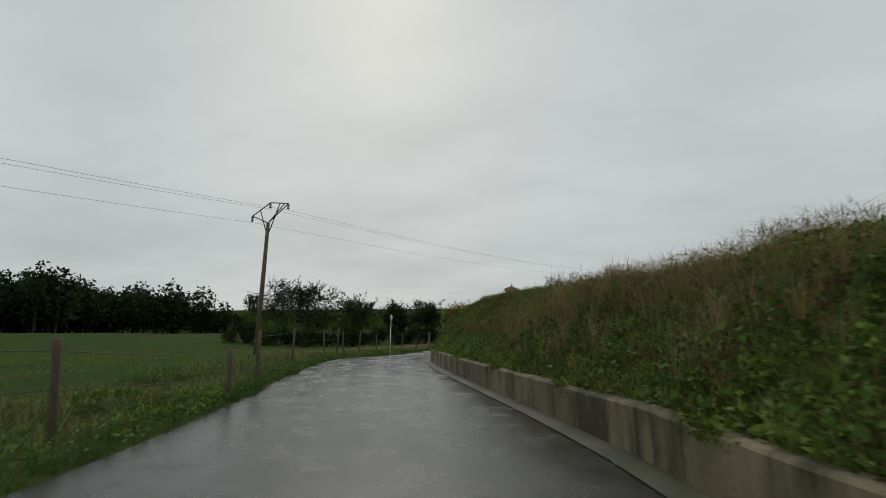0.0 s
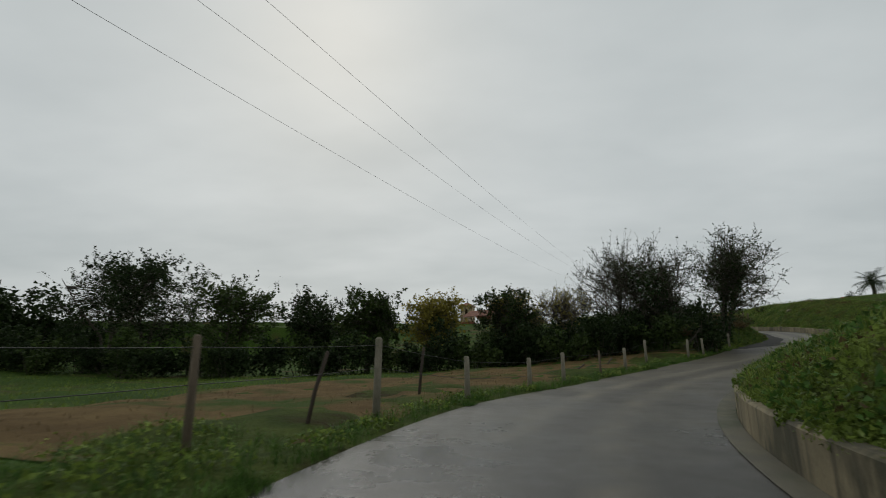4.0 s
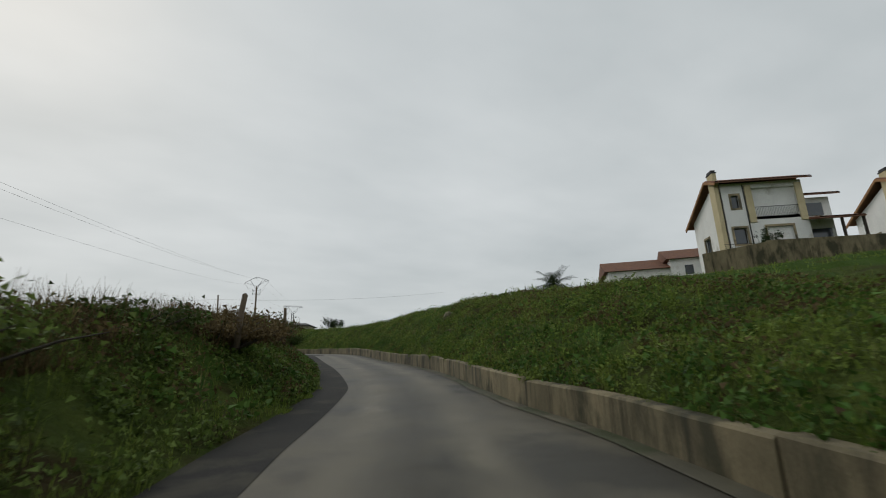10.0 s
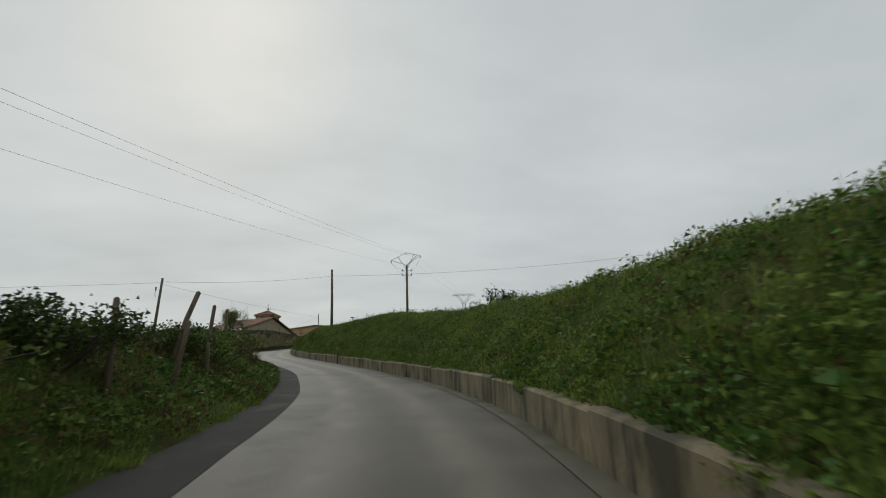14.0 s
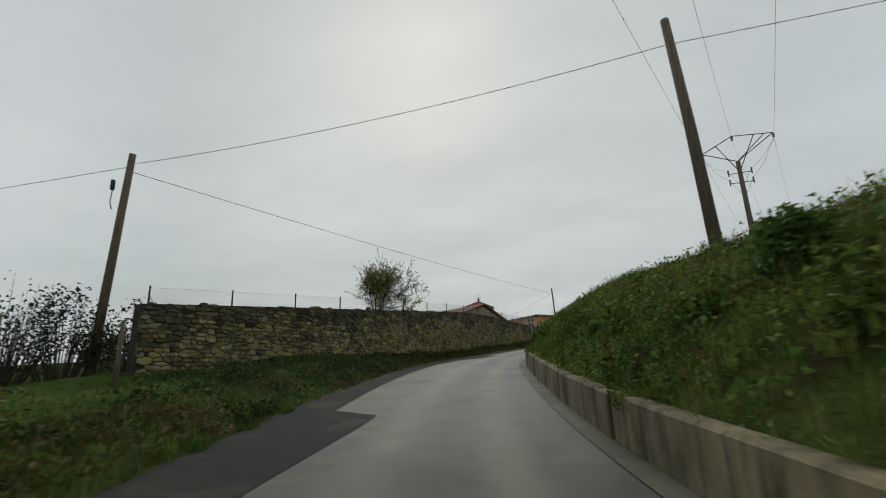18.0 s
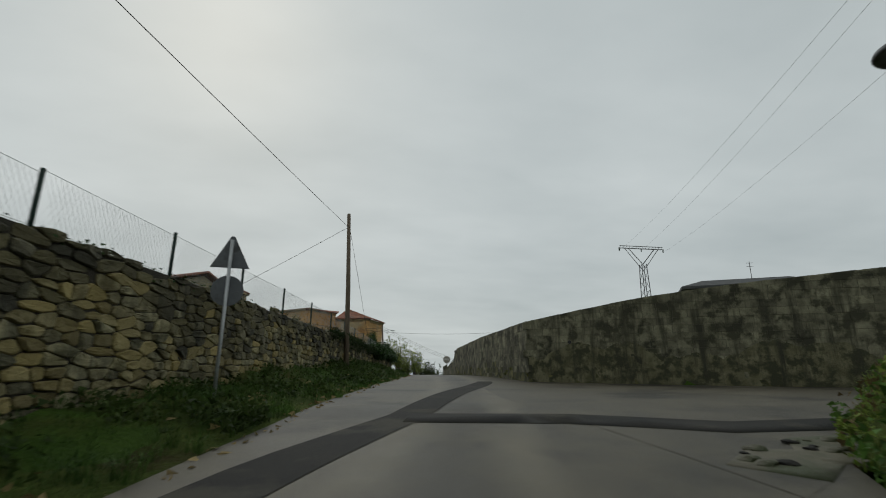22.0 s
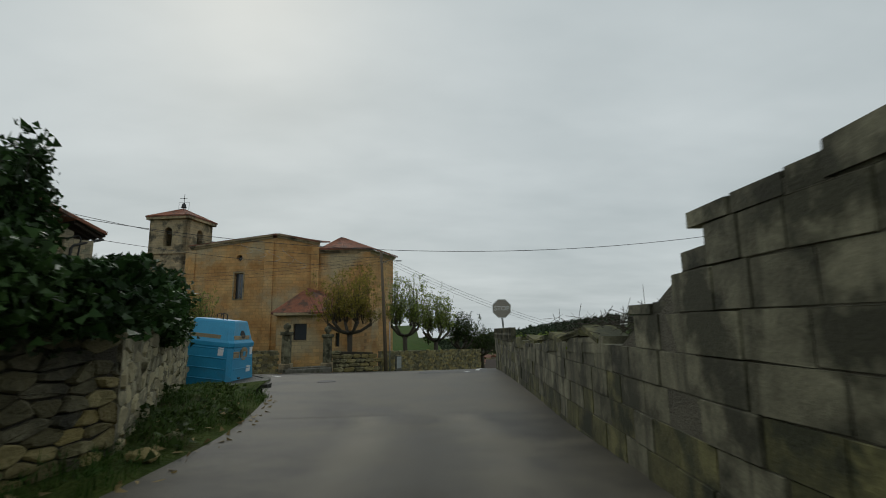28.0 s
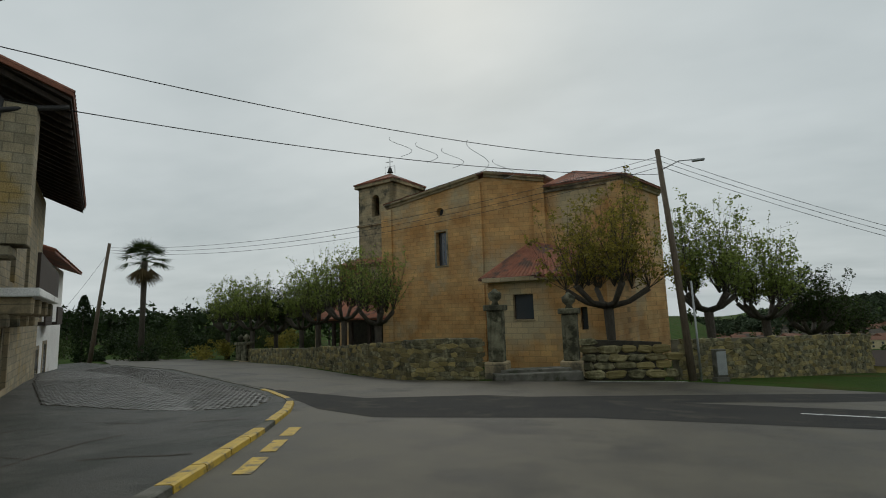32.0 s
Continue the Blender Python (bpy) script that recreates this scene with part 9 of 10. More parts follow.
def cover(name, place, r_, label):
    """A round iron cover, flush in the street, in its frame."""
    ob = thing(name, place, label, "manhole", "street covers")
    bm = bmesh.new()
    tube(bm, [(0, 0, -0.05), (0, 0, 0.014)], r_ * 1.12, 24)
    part("frame", bm, "iron", ob)
    bm = bmesh.new()
    tube(bm, [(0, 0, 0.0), (0, 0, 0.019), (0, 0, 0.022)], [r_, r_, r_ * 0.96], 24)
    part("lid", bm, "iron", ob)


for x_, y_, k_ in ((24.2, 255.6, 0.36), (23.2, 268.5, 0.36), (21.0, 252.6, 0.25)):
    cover("manhole_cover", (x_, y_, float(street_z([x_], [y_])[0])), k_, "round iron manhole cover set in the street")


# ---- plants round the village and the hill ----
def ivy_over(name, points, n, size, label, hang=0.9, rise=0.5, seed=5, leaf="ivy", out=0.25):
    """Ivy heaped on a wall's top and hanging down its face. points: x, y, top z."""
    r = np.random.default_rng(seed)
    s, p = wall_line([(*q, 0) for q in points])
    q = r.uniform(0, s[-1], n)
    c = np.stack([np.interp(q, s, p[:, i]) for i in range(3)], -1)
    lump = 0.6 + 0.4 * np.sin(q * 1.3 + seed) * np.sin(q * 0.6)
    t = r.random(n)
    c[:, 2] += np.where(t < 0.55, r.random(n) ** 1.8 * rise * lump, -r.random(n) ** 1.5 * hang * lump)
    c[:, 0] += r.normal(0.05, out, n)
    ob = leaves(name, c, size, leaf, None, r)
    return tagged(ob, label, "ivy", kind="stuff")


ivy_over("ivy", [(18.6, 232.0, 15.15), (19.2, 236.0, 15.15), (20.25, 243.2, 15.1)], 17000, 0.10, "dark ivy heaped over the old stone wall", 0.5, 0.7, 5)
ivy_over("ivy_corner", [(19.4, 239.0, 15.2), (20.2, 243.2, 15.2), (18.9, 247.0, 15.0), (17.3, 251.0, 14.9)], 32000, 0.10, "thick dark ivy at the wall's end", 0.5, 1.0, 6, out=0.15)
shrub("garden_shrub", (18.55, 243.6, 14.4), (0.75, 1.1, 2.75), "tall leafy bush rising out of the ivy at the wall's end", "ivy", 5200, 0.10, 655, 26, "garden shrubs", 14)
ivy_over("withered_creeper", [(16.9, 220.0, 15.3), (18.4, 231.0, 15.2), (20.2, 242.5, 15.05)], 11000, 0.06, "dark withered creeper hanging over the stone wall", 0.6, 0.3, 9, "leaf_dark", 0.12)
ivy_over("ivy_thin", [(13.0, 194.0, 14.9), (16.0, 215.0, 15.3), (18.0, 229.0, 15.2)], 600, 0.05, "thin ivy on the stone wall's top", 0.25, 0.03, 7, out=0.12)
ivy_over("ivy_block_wall", [(26.5, 243.0, 14.45), (26.9, 247.5, 14.3), (27.6, 257.0, 14.2)], 9000, 0.06, "green and withered creeper behind the block wall's top", 0.3, 0.4, 8, "weed", 0.22)
for i, (x_, y_, h_) in enumerate(((29.6, 240.5, 1.5), (31.2, 243.0, 1.7), (29.0, 243.6, 1.1), (31.8, 246.4, 1.5), (28.6, 246.6, 0.8), (30.4, 249.4, 0.9))):
    shrub("garden_shrub", (x_, y_, 13.7), (1.3, 1.3, h_), "leafy garden shrub behind the block wall", ("weed", "leaf", "leaf_bright")[i % 3], 1500, 0.10, 640 + i, 16, "garden shrubs")
tree("tree", (9.9, 186.6, 12.4), 4.7, 2.2, "leafy young tree overhanging the stone wall", "leaf_bright", 7500, 0.075, 62, 0.09, (0.5, -0.2), 0.1, 34, "trees", 0.15, stems=3, upright=0.5)
for i, (x_, y_, sz) in enumerate(((3.5, 168.0, 2.2), (1.0, 164.5, 2.0), (5.0, 163.0, 1.6), (-3.0, 170.0, 2.4), (7.2, 172.0, 2.4), (2.0, 175.0, 1.8), (4.8, 169.6, 3.4), (5.6, 170.8, 2.8), (3.6, 167.0, 3.0))):
    shrub("bramble", rooted(x_, y_, -0.1), (1.7, 1.7, sz), "half-bare thorn bush near the leaning pole", "leaf_dark", 1500, 0.10, 300 + i, 60, "thorn bushes", 8)


def moss_at(name, points, n, side, label, high=0.45, seed=3):
    """Moss in cushions along a wall's foot."""
    r = np.random.default_rng(seed)
    s, p = wall_line(points)
    k = int(s[-1] * 3)
    cq, cz = r.uniform(0, s[-1], k), r.random(k) ** 3.5 * high
    j = r.integers(0, k, n)
    q = np.clip(cq[j] + r.normal(0, 0.14, n), 0, s[-1])
    c = np.stack([np.interp(q, s, p[:, i]) for i in range(3)], -1)
    t = np.stack([np.interp(q + 0.2, s, p[:, i]) - np.interp(q - 0.2, s, p[:, i]) for i in (0, 1)], -1)
    t /= np.linalg.norm(t, axis=1, keepdims=True) + 1e-9
    c[:, 0] += side * t[:, 1] * r.uniform(0.03, 0.06, n)
    c[:, 1] -= side * t[:, 0] * r.uniform(0.03, 0.06, n)
    c[:, 2] += np.abs(cz[j] + r.normal(0, 0.04, n))
    return tagged(leaves(name, c, 0.028, "moss", None, r, flat=1.0, slim=0.9), label, "moss", kind="stuff")


moss_at("wall_moss", BLOCK_SIDE[:4], 6000, -1, "yellow-green moss at the block wall's foot", 0.7)
# loose capping stones and dead bramble on the low end of the block wall
for i, (y_, k_, tilt_) in enumerate(((243.6, 0.42, 16), (244.6, 0.46, -9), (245.7, 0.40, 6), (247.0, 0.44, -5), (248.5, 0.4, 8), (250.2, 0.42, -4))):
    b0 = np.array(BLOCK_SIDE)
    x_, zt = float(np.interp(y_, b0[:, 1], b0[:, 0])), float(np.interp(y_, b0[:, 1], b0[:, 3]))
    slab_ = thing("capping_stone", (x_ + 0.14, y_, zt + 0.09), "mossy loose capping stone on the low block wall", "stone", "capping stones", turn=krng.uniform(-9, 9))
    bm = bmesh.new()
    box(bm, -0.20, -k_ * 0.7, -0.05, 0.22, k_ * 0.7, 0.045, 0.02, Matrix.Rotation(math.radians(tilt_), 4, "X"))
    for v in bm.verts:
        v.co += Vector(krng.normal(0, 0.013, 3))
    part("slab", bm, "block_moss", slab_)
wa, wb = [], []
for _ in range(420):
    q_ = np.array([26.3 + krng.normal(0, 0.22), 242.5 + 3.6 * krng.random() ** 1.3, 14.55 + 0.4 * krng.random()])
    w_ = krng.normal(0, 1, 3) * (0.14, 0.2, 0.10)
    wa.append(q_ - w_)
    wb.append(q_ + w_ + (0, 0, 0.03))
dead = thing("dead_bramble", (0, 0, 0), "tangle of leafless dead bramble behind the block wall", "bramble", kind="stuff")
sticks("twig", np.array(wa), np.array(wb), np.full(len(wa), 0.005), np.full(len(wa), 0.003), "bark", dead)


def plane_tree(place, h, w, leaf, n, seed, label):
    """A pollarded plane: short stout trunk, knuckled limbs, and a broom of upright shoots with sparse leaves."""
    r = np.random.default_rng(seed)
    ob = thing("plane_tree", place, label, "tree", "churchyard planes")
    bm = bmesh.new()
    th = h * 0.40
    tube(bm, [(0, 0, -0.3), (0.05, 0, th * 0.5), (0, 0.05, th)], [0.34, 0.26, 0.3], 10)
    knots = []
    for i in range(6):
        a = i * 1.05 + r.normal(0, 0.15)
        k = Vector((math.cos(a) * w * 0.55, math.sin(a) * w * 0.55, th + h * 0.10 + r.normal(0, 0.1)))
        tube(bm, [Vector((0, 0, th - 0.15)), Vector((k.x * 0.5, k.y * 0.5, th + 0.1)), k], [0.2, 0.15, 0.17], 7)
        knots += [np.array(k), np.array(k) * np.array([0.6, 0.6, 1.0])]
    part("trunk", bm, "bark", ob)
    a_, b_, ra, rb, st, en = [], [], [], [], [], []
    for k in knots:
        for _ in range(13):
            tip = k + np.array([r.normal(0, 0.30) * w, r.normal(0, 0.30) * w, h * r.uniform(0.12, 0.60)])
            m = (k + tip) / 2 + r.normal(0, 0.12, 3) + np.array([k[0], k[1], 0]) * 0.06
            a_ += [k, m]
            b_ += [m, tip]
            ra += [0.026, 0.014]
            rb += [0.014, 0.005]
            for _ in range(5):
                q = m + (tip - m) * r.uniform(-0.5, 1.0)
                e_ = q + r.normal(0, 0.32, 3) + np.array([0, 0, 0.25])
                a_.append(q)
                b_.append(e_)
                ra.append(0.011)
                rb.append(0.005)
                st.append(q)
                en.append(e_)
    tagged(sticks("branchwork", a_, b_, ra, rb, "bark", ob), kind="stuff")
    st, en = np.array(st), np.array(en)
    n = int(n * 1.5)
    j = r.integers(0, len(st), n)
    leaves("crown", st[j] + (en[j] - st[j]) * r.uniform(0, 1.15, (n, 1)) + r.normal(0, 0.10, (n, 3)), 0.16, leaf, ob, r)
    return ob


for i, (x_, y_, h_, w_, leaf_, n_) in enumerate(((17.2, 290.0, 10.3, 4.2, "leaf_autumn", 5600), (-0.5, 293.5, 8.6, 2.8, "leaf_bright", 2000), (-6.5, 297.5, 10.0, 3.0, "leaf_bright", 3000), (-12.5, 301.5, 10.0, 3.0, "leaf_bright", 3600),
                                                 (-18.0, 305.5, 9.2, 3.0, "leaf_bright", 5200), (-25.0, 309.0, 8.6, 3.0, "leaf", 4800), (-24.0, 304.0, 9.2, 3.0, "leaf_bright", 4800), (-29.5, 305.5, 9.0, 3.0, "leaf_bright", 4800), (23.0, 297.0, 10.6, 3.0, "leaf_bright", 4800), (27.0, 301.5, 9.6, 3.0, "leaf_bright", 4600),
                                                 (31.0, 307.0, 7.4, 2.6, "leaf", 3800), (35.0, 314.0, 6.6, 2.5, "leaf", 3200))):
    plane_tree((x_, y_, float(square_z(x_, y_)) if x_ < 20 else max(z_at(x_, y_), 7.5)), h_, w_, leaf_, n_, 400 + i, "pollarded plane tree with sparse yellow-green leaves")


def palm(place, h, r_, label, seed, dense=34):
    rr = np.random.default_rng(seed)
    ob = thing("palm", place, label, "palm tree", "palms")
    bm = bmesh.new()
    tube(bm, [(0, 0, -0.5), (0.05, 0, h * 0.5), (0, 0, h)], [0.34, 0.26, 0.32], 10)
    part("trunk", bm, "bark", ob)
    bm = bmesh.new()
    cs, al, ac = [], [], []
    for i in range(dense):
        a, el = i * 2.4, rr.uniform(-0.5, 1.25)
        prev = Vector((0, 0, h))
        d = Vector((math.cos(a) * math.cos(el), math.sin(a) * math.cos(el), math.sin(el)))
        pts = [prev]
        for k in range(6):
            d = (d + Vector((0, 0, -0.16))).normalized()
            prev = prev + d * r_ / 6
            pts.append(prev)
        tube(bm, pts, [0.03, 0.025, 0.02, 0.015, 0.012, 0.01, 0.006], 4, False)
        side = d.cross(Vector((0, 0, 1))).normalized()
        for k in range(1, 7):
            for f_ in (0.0, 0.33, 0.66):
                p = pts[k - 1].lerp(pts[k], f_)
                for s_ in (-1, 1):
                    v = (side * s_ + (pts[k] - pts[k - 1]).normalized() * 0.7 + Vector((0, 0, -0.3))).normalized() * r_ * 0.17
                    cs.append(p + v)
                    al.append(v)
                    ac.append((pts[k] - pts[k - 1]).normalized() * 0.035)
    part("ribs", bm, "leaf_dark", ob)
    v, f_ = quads(np.array([tuple(q) for q in cs]), np.array([tuple(q) for q in ac]), np.array([tuple(q) for q in al]), 0.2)
    sheet("fronds", v, f_, "leaf_dark", ob, False)


palm((57.7, 116.6, z_at(57.7, 116.6)), max(1.6, 13.4 - z_at(57.7, 116.6)), 2.7, "stout palm tree on the hill", 1)


def fan_palm(place, h, r_, label, seed):
    """A slim trunk with a ball of fan-shaped fronds and a skirt of withered ones."""
    rr = np.random.default_rng(seed)
    ob = thing("fan_palm", place, label, "palm tree", "palms")
    bm = bmesh.new()
    tube(bm, [(0, 0, -0.5), (0.05, 0, h * 0.5), (0, 0, h)], [0.38, 0.3, 0.36], 10)
    part("trunk", bm, "bark", ob)
    stalks = bmesh.new()
    live, dead = [], []
    for i in range(54):
        a, el = i * 2.4, rr.uniform(-0.35, 1.45) if i < 38 else rr.uniform(-1.4, -0.7)
        k = r_ * (0.55 if i < 38 else 0.42)
        d = Vector((math.cos(a) * math.cos(el), math.sin(a) * math.cos(el), math.sin(el)))
        hub = Vector((0, 0, h)) + d * k
        tube(stalks, [(0, 0, h), hub], [0.035, 0.02], 4, False)
        side = d.cross(Vector((0, 0, 1))).normalized()
        for j in range(11):
            b = (j - 5) * 0.26
            v = (d * math.cos(b) + side * math.sin(b) + Vector((0, 0, -0.22 - 0.1 * abs(j - 5) * 0.4))) * r_ * 0.24
            (live if i < 38 else dead).append((tuple(hub + v), tuple(v), tuple(v.cross(d.cross(side)).normalized() * 0.09)))
    part("stalks", stalks, "leaf", ob)
    for nm, rows, m in (("fronds", live, "leaf"), ("dead_fronds", dead, "brown_weed")):
        c, al, ac = (np.array([q[i] for q in rows]) for i in range(3))
        v, f_ = quads(c, ac, al, 0.15)
        sheet(nm, v, f_, m, ob, False)
    return ob


fan_palm((-38.7, 300.7, 9.0), 12.4, 3.4, "tall fan palm with a round crown beyond the white house", 2)


def cypress(place, h, w, seed):
    r = np.random.default_rng(seed)
    ob = thing("cypress", place, "slim dark green cypress beside the palm", "tree", "cypresses")
    bm = bmesh.new()
    tube(bm, [(0, 0, -0.3), (0, 0, h * 0.9)], [0.14, 0.03], 7)
    part("trunk", bm, "bark", ob)
    n = 2600
    z = r.random(n) ** 0.8
    rad = w * np.sin(np.clip(z * 0.92 + 0.08, 0, 1) * math.pi) ** 0.55 * r.random(n) ** 0.35
    a = r.uniform(0, 2 * math.pi, n)
    leaves("crown", np.stack([rad * np.cos(a), rad * np.sin(a), 0.3 + z * (h - 0.3)], -1), 0.2, "leaf_dark", ob, r)


cypress((-34.5, 291.5, 9.3), 7.5, 0.9, 3)
for i, (x_, y_, a_, b_) in enumerate(((-33, 297, 2.6, 2.6), (-37, 303, 3.2, 3.4), (-30, 303, 2.6, 2.4), (-45, 306, 4, 4.5), (-52, 300, 4, 4), (-27, 312, 3, 3.2), (-40, 296, 2.4, 2.2), (-34, 314, 4, 4.5))):
    shrub("garden_shrub", (x_, y_, 8.8), (a_, a_, b_), "dense dark garden shrub beyond the churchyard", ("leaf_dark", "leaf", "leaf_autumn")[i % 3], 1500, 0.2, 500 + i, 14, "garden shrubs")
for i in range(22):
    x_, y_ = -70 + i * 4.2, 318 + 8 * math.sin(i * 1.9)
    if x_ < -26:
        shrub("garden_shrub", (x_, y_, 8.4), (3.4, 3.0, 4.2 + 1.4 * math.sin(i * 2.3)), "dense dark garden tree beyond the churchyard", ("leaf_dark", "leaf", "leaf_dark")[i % 3], 2600, 0.24, 540 + i, 14, "garden shrubs", 14)
# far woods
wrng = np.random.default_rng(9)


def wood(name, centres, label, h=12.0, n_each=420, size=0.9, leaf="far_wood"):
    pts = []
    bm = bmesh.new()
    for x, y in centres:
        z = float(land_z([x], [y])[0])
        hh = h * wrng.uniform(0.75, 1.2)
        c = turned(n_each, wrng) * wrng.random((n_each, 1)) ** 0.4 * np.array([h * 0.32, h * 0.32, hh * 0.42]) * wrng.uniform(0.85, 1.1, (n_each, 1)) + np.array([x, y, z + hh * 0.50])
        pts.append(c)
        tube(bm, [(x, y, z - 1), (x, y, z + hh * 0.7)], [0.25, 0.1], 5, False)
    ob = leaves(name, np.concatenate(pts), size, leaf)
    tagged(ob, label, "wood", kind="stuff")
    part("trunk", bm, "bark", ob)


wood("pine_wood", [(-108 + wrng.uniform(-30, 22), 92 + wrng.uniform(-34, 22)) for _ in range(120)], "dark pine wood on the far side of the meadow", 12.5, 700, 0.75, "leaf_dark")
wood("village_trees", [(-90 + wrng.uniform(-90, 70), 365 + wrng.uniform(-30, 50)) for _ in range(90)], "dark trees on the slope behind the village", 10, 150, 1.1, "leaf_dark")
wood("far_pines", [(-84 + wrng.uniform(-6, 6), 118 + wrng.uniform(-6, 6)) for _ in range(10)], "slim pines beyond the meadow", 8.5, 420, 0.6, "leaf_dark")
hx = []
for _ in range(1500):
    a = wrng.uniform(0.05, 1.25)
    r_ = wrng.uniform(600 if a > 0.42 else 470, 1120)
    if math.sin(a * 9 + r_ * 0.011) + wrng.normal(0, 0.35) > (0.55 if r_ < 660 and a > 0.42 else -1.2):
        hx.append((20 + r_ * math.sin(a), 258 + r_ * math.cos(a)))
wood("hill_forest", hx, "dark forest on the hill across the valley", 17, 70, 3.2, "far_wood")
wood("valley_trees", [(20 + r_ * math.sin(a), 258 + r_ * math.cos(a)) for a, r_ in zip(wrng.uniform(0.0, 0.9, 150), wrng.uniform(170, 540, 150))], "trees scattered over the valley", 8, 70, 1.3, "leaf")

# ---- houses on the hill ----
def hill_house():
    ob = thing("hill_house", (66.2, 100.9, 14.2), "white two-storey house with cream chimney breast and red roof", "house", "hill houses", -34)
    mB, mA_ = frame_of((0, 0), (8.0, 0)), frame_of((0, 6.4), (0, 0))
    bm = bmesh.new()
    up = [(3.0, 3.6, 7.4, 6.6)]
    holed(bm, mB, 8.0, -1.0, 7.2, 0.35, [(1.2, 4.6, 1.9, 5.9), (0.9, 0.9, 2.1, 2.5), (4.0, 0.9, 6.4, 2.5)] + up)
    fr = part("front_wall", bm, "plaster", ob)
    opening(fr, mB, 1.2, 4.6, 1.9, 5.9, 0.2, 0, "wood_dark", surround="ashlar_pale")
    opening(fr, mB, 0.9, 0.9, 2.1, 2.5, 0.2, 0, "wood_dark", surround="ashlar_pale")
    opening(fr, mB, 4.0, 0.9, 6.4, 2.5, 0.2, 1, "sign_white", "plaster", surround="ashlar_pale")
    bm = bmesh.new()
    box(bm, 2.9, 1.5, 3.4, 7.5, 1.7, 6.8)
    back = part("balcony_back", bm, "plaster", ob)
    for x in (3.6, 5.3):
        bm = bmesh.new()
        box(bm, x - 0.1, 1.42, 3.5, x + 1.5, 1.52, 6.2)
        part("glass_door", bm, "glass_dark", back)
    bm = bmesh.new()
    box(bm, 2.9, 0.0, 3.3, 7.5, 1.6, 3.6)
    part("balcony_floor", bm, "plaster", ob)
    bm = bmesh.new()
    tube(bm, [(3.0, 0.05, 4.6), (7.4, 0.05, 4.6)], 0.03, 5)
    for i in range(30):
        tube(bm, [(3.05 + i * 0.15, 0.05, 3.6), (3.05 + i * 0.15, 0.05, 4.6)], 0.012, 4, False)
    part("railing", bm, "iron", ob)
    for x in (2.55, 7.3):
        bm = bmesh.new()
        box(bm, x, -0.12, 3.0, x + 0.65, 0.02, 6.9, 0.02)
        part("cream_pier", bm, "plaster_cream", ob)
    bm = bmesh.new()
    holed(bm, mA_, 6.4, -1.0, 5.0, 0.35, [(2.0, 0.9, 3.1, 2.5)], [5.0, 7.6])
    sd = part("gable_wall", bm, "plaster", ob)
    opening(sd, mA_, 2.0, 0.9, 3.1, 2.5, 0.2, 0, "wood_dark", surround="ashlar_pale")
    bm = bmesh.new()
    box(bm, -0.3, -0.15, -1.0, 0.15, 0.95, 8.4, 0.02)
    ch = part("chimney", bm, "plaster_cream", ob)
    bm = bmesh.new()
    box(bm, -0.35, -0.2, 8.4, 0.2, 1.0, 8.5)
    box(bm, -0.3, -0.1, 8.5, 0.15, 0.9, 8.75, 0.02)
    part("chimney_cap", bm, "iron", ch)
    bm = bmesh.new()
    prism(bm, [(0.36, 0.36), (8.0, 0.36), (8.0, 6.4), (0.36, 6.4)], -1.0, [7.0, 7.0, 4.8, 4.8])
    part("body", bm, "plaster", ob)
    tiled("roof", (-0.5, -0.9, 7.15), (8.6, -0.9, 7.15), (8.6, 1.2, 8.0), (-0.5, 1.2, 8.0), ob, "tile_hill", 0.4)
    tiled("roof", (8.6, 7.2, 4.7), (-0.5, 7.2, 4.7), (-0.5, 1.2, 8.0), (8.6, 1.2, 8.0), ob, "tile_hill", 0.4)
    bm = bmesh.new()
    slab(bm, (-0.62, 7.3, 4.62), (-0.5, 7.3, 4.62), (-0.5, 1.2, 7.98), (-0.62, 1.2, 7.98), 0.28)
    slab(bm, (-0.62, 1.2, 7.98), (-0.5, 1.2, 7.98), (-0.5, -0.95, 7.1), (-0.62, -0.95, 7.1), 0.28)
    part("bargeboard", bm, "wood_orange", ob)
    bm = bmesh.new()
    box(bm, 8.0, 1.2, -1.0, 11.0, 6.2, 5.6)
    wing = part("wing", bm, "plaster", ob)
    bm = bmesh.new()
    box(bm, 8.6, 1.1, 3.7, 10.2, 1.22, 5.0)
    part("glass_door", bm, "glass_dark", wing)
    bm = bmesh.new()
    box(bm, 8.3, 1.1, -0.2, 10.6, 1.22, 2.3)
    part("glass_door", bm, "glass_dark", wing)
    tiled("wing_roof", (7.9, 0.3, 5.7), (11.6, 0.3, 5.7), (11.6, 3.6, 6.8), (7.9, 3.6, 6.8), ob, "tile_hill", 0.4)
    tiled("porch_roof", (7.9, -1.6, 2.7), (12.0, -1.6, 2.7), (12.0, 1.1, 3.4), (7.9, 1.1, 3.4), ob, "tile_hill", 0.4)
    for x in (9.9, 11.8):
        bm = bmesh.new()
        box(bm, x, -1.4, -1.0, x + 0.18, -1.2, 2.7)
        part("porch_post", bm, "wood_dark", ob)
    bm = bmesh.new()
    tube(bm, [(2.45, -0.06, -0.5), (2.45, -0.06, 7.0)], 0.05, 6)
    part("drainpipe", bm, "iron", ob)
    bm = bmesh.new()
    box(bm, -1.2, -1.9, -2.4, 12.5, -1.65, -0.35, 0.03)
    part("terrace_wall", bm, "concrete", ob)
    bm = bmesh.new()
    for i in range(50):
        tube(bm, [(-1.0 + i * 0.27, -1.78, -0.4), (-1.0 + i * 0.27, -1.78, 0.5)], 0.012, 4, False)
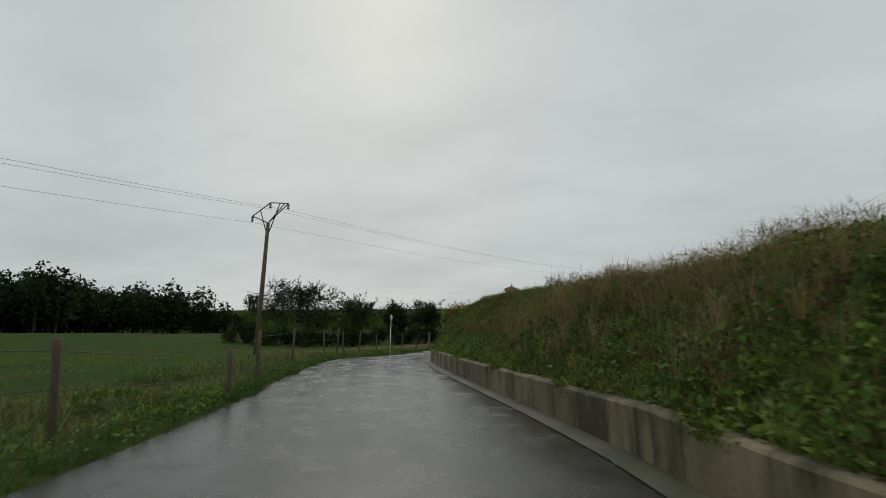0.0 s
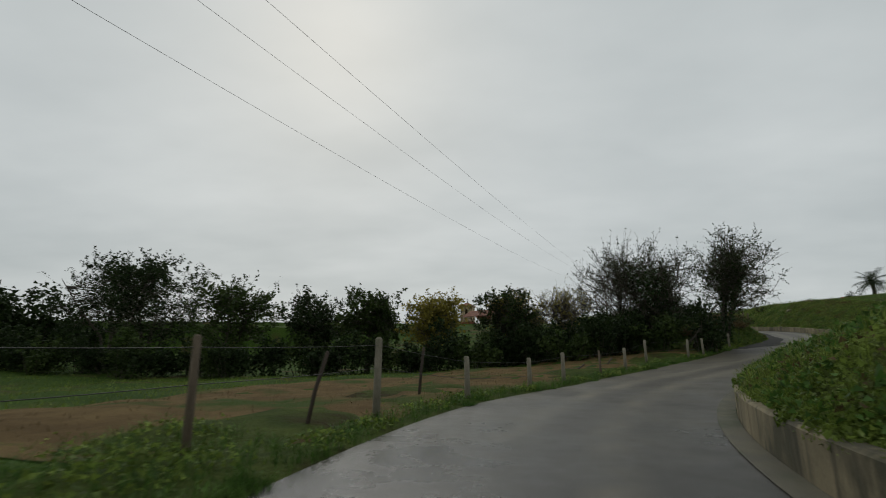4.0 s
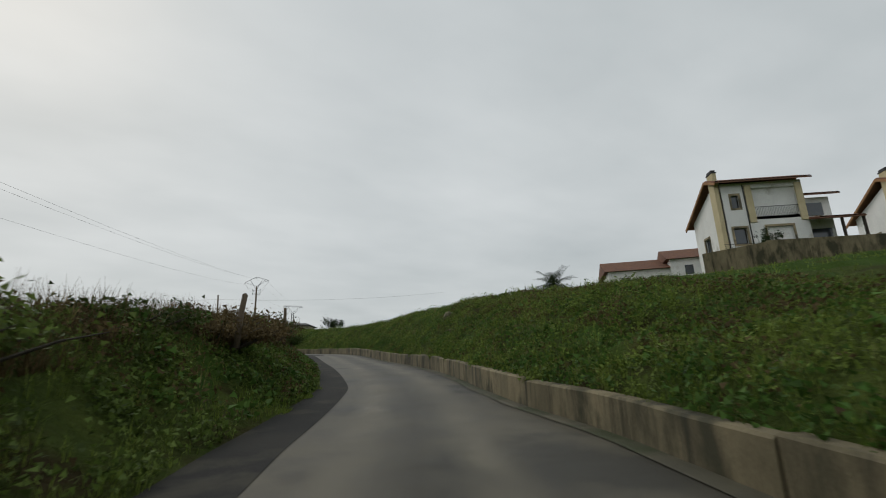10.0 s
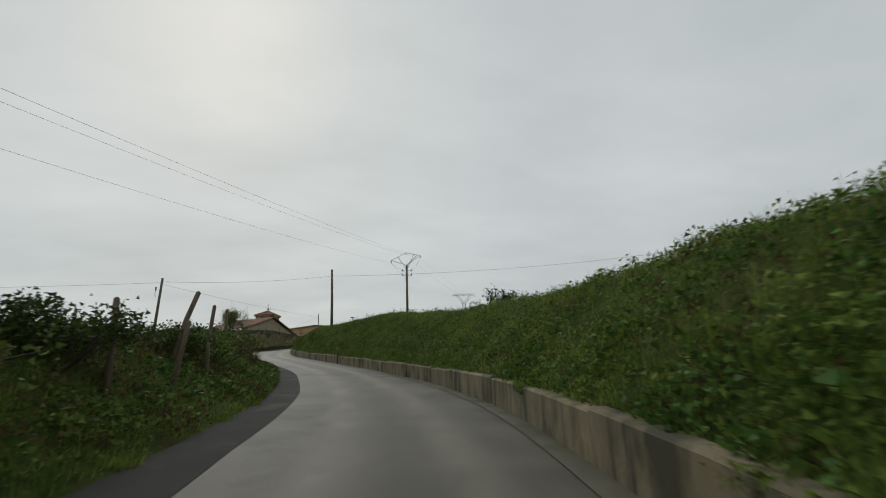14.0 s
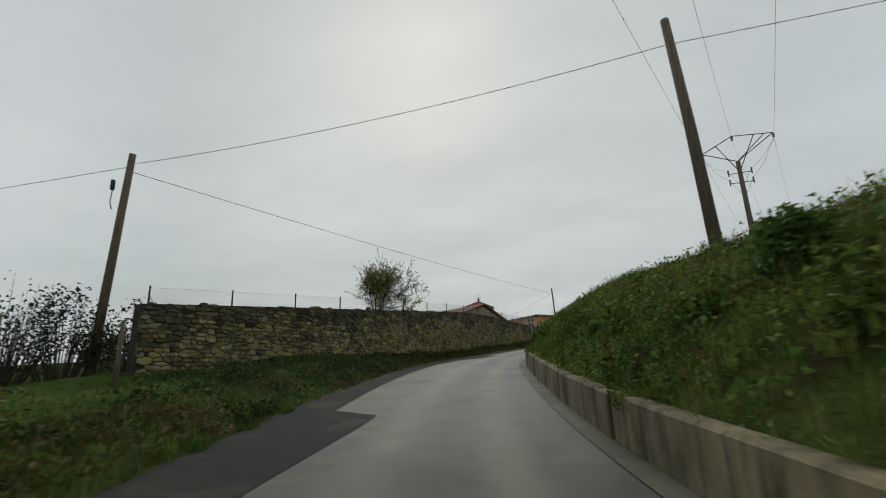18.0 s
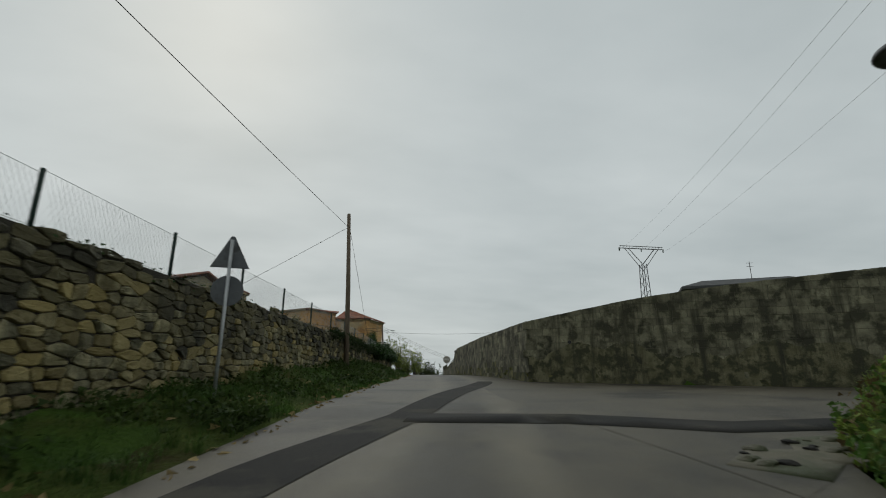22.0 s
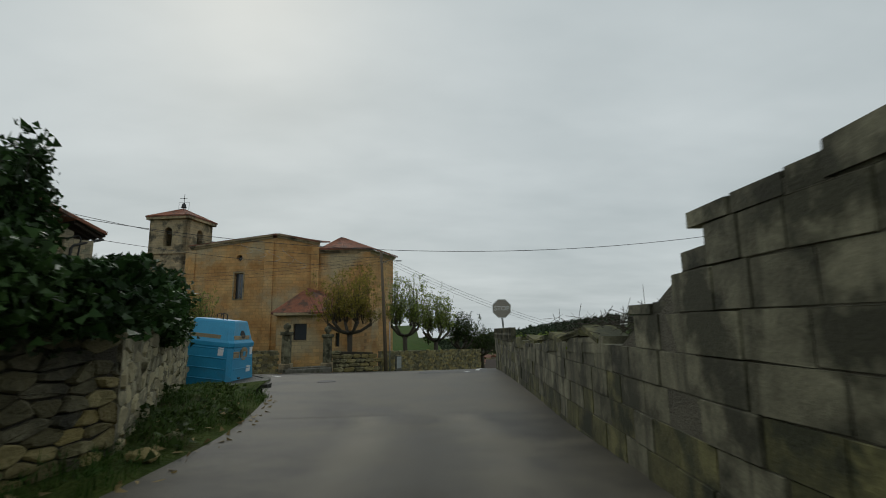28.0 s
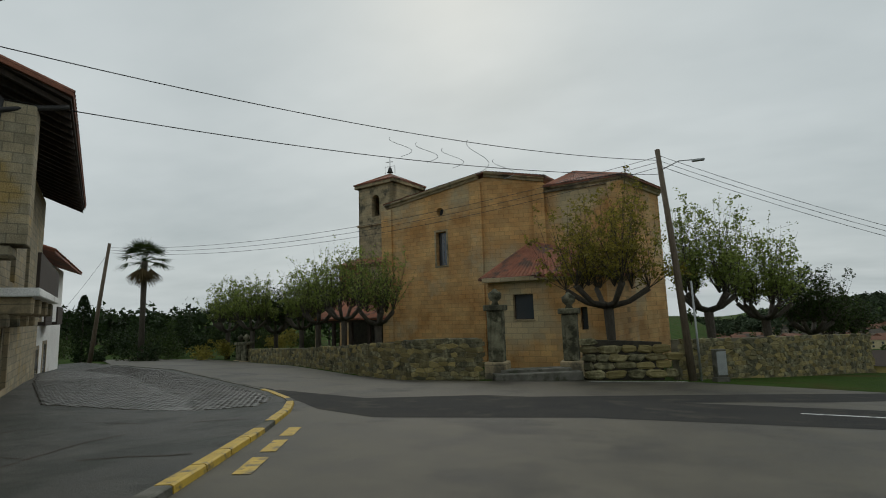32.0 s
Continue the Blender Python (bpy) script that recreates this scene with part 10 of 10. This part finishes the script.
    tube(bm, [(-1.1, -1.78, 0.5), (12.4, -1.78, 0.5)], 0.025, 5)
    part("terrace_railing", bm, "iron", ob)
    return ob


hh = hill_house()
copy_thing(hh, pose(82.6, 92.7, 14.2, 0, 0, -38))
copy_thing(hh, pose(101.5, 85.0, 14.3, 0, 0, -38))
for x_, y_, z_, t_ in ((80.0, 113.0, 12.6, -42), (74.5, 118.5, 11.6, -40), (98, 175, 12.0, -20)):
    cottage((x_, y_, z_), t_, 8.5, 7.0, 4.6, "plaster", "tile_hill", "white bungalow with a red tiled roof on the hill", 2)
bm = bmesh.new()
for a_, b_, za, zb in (((56.6, 97.5), (57.8, 93.1), 12.5, 12.6), ((57.8, 93.1), (66.0, 87.5), 12.6, 12.4)):
    m = frame_of(a_, b_)
    ln = math.hypot(b_[0] - a_[0], b_[1] - a_[1])
    box(bm, 0, 0, 10.5, ln, 0.3, za, 0.02, m)
tagged(part("wall_hill_garden", bm, "concrete"), "grey concrete garden wall below the hill house", "wall", kind="structure")
shrub("garden_shrub", (60.5, 94.5, 12.4), (1.0, 1.0, 1.8), "round dark garden shrub by the hill house", "leaf_dark", 1200, 0.12, 601, 10, "garden shrubs")
for i, (x_, y_) in enumerate(((62, 112), (66, 118), (58, 122), (78, 126), (40.5, 150.0), (44, 158))):
    shrub("garden_shrub", rooted(x_, y_), (1.6, 1.6, 1.9), "round dark garden shrub on the hill", "leaf_dark", 1200, 0.14, 610 + i, 10, "garden shrubs")

# ---- grey house behind the block wall, of which the roof alone shows ----
grey = thing("grey_house", (54.5, 243.0, 12.0), "low grey house with a flat-pitched roof behind the block wall", "house", turn=-28)
bm = bmesh.new()
box(bm, -5.0, -4.0, -2.0, 5.0, 4.0, 9.6, 0.03)
part("wall", bm, "plaster_town", grey)
bm = bmesh.new()
loft(bm, [[(-x, -y, z), (x, -y, z), (x, y, z), (-x, y, z)] for x, y, z in ((5.7, 4.7, 9.6), (5.7, 4.7, 9.85), (3.6, 2.6, 10.65))])
part("roof", bm, "roof_grey", grey)
bm = bmesh.new()
tube(bm, [(1.0, -1.0, 10.6), (1.0, -1.0, 12.6)], 0.03, 6)
for z_ in (12.1, 12.45):
    tube(bm, [(0.7, -1.0, z_), (1.3, -1.0, z_)], 0.015, 4)
part("aerial", bm, "iron", grey)
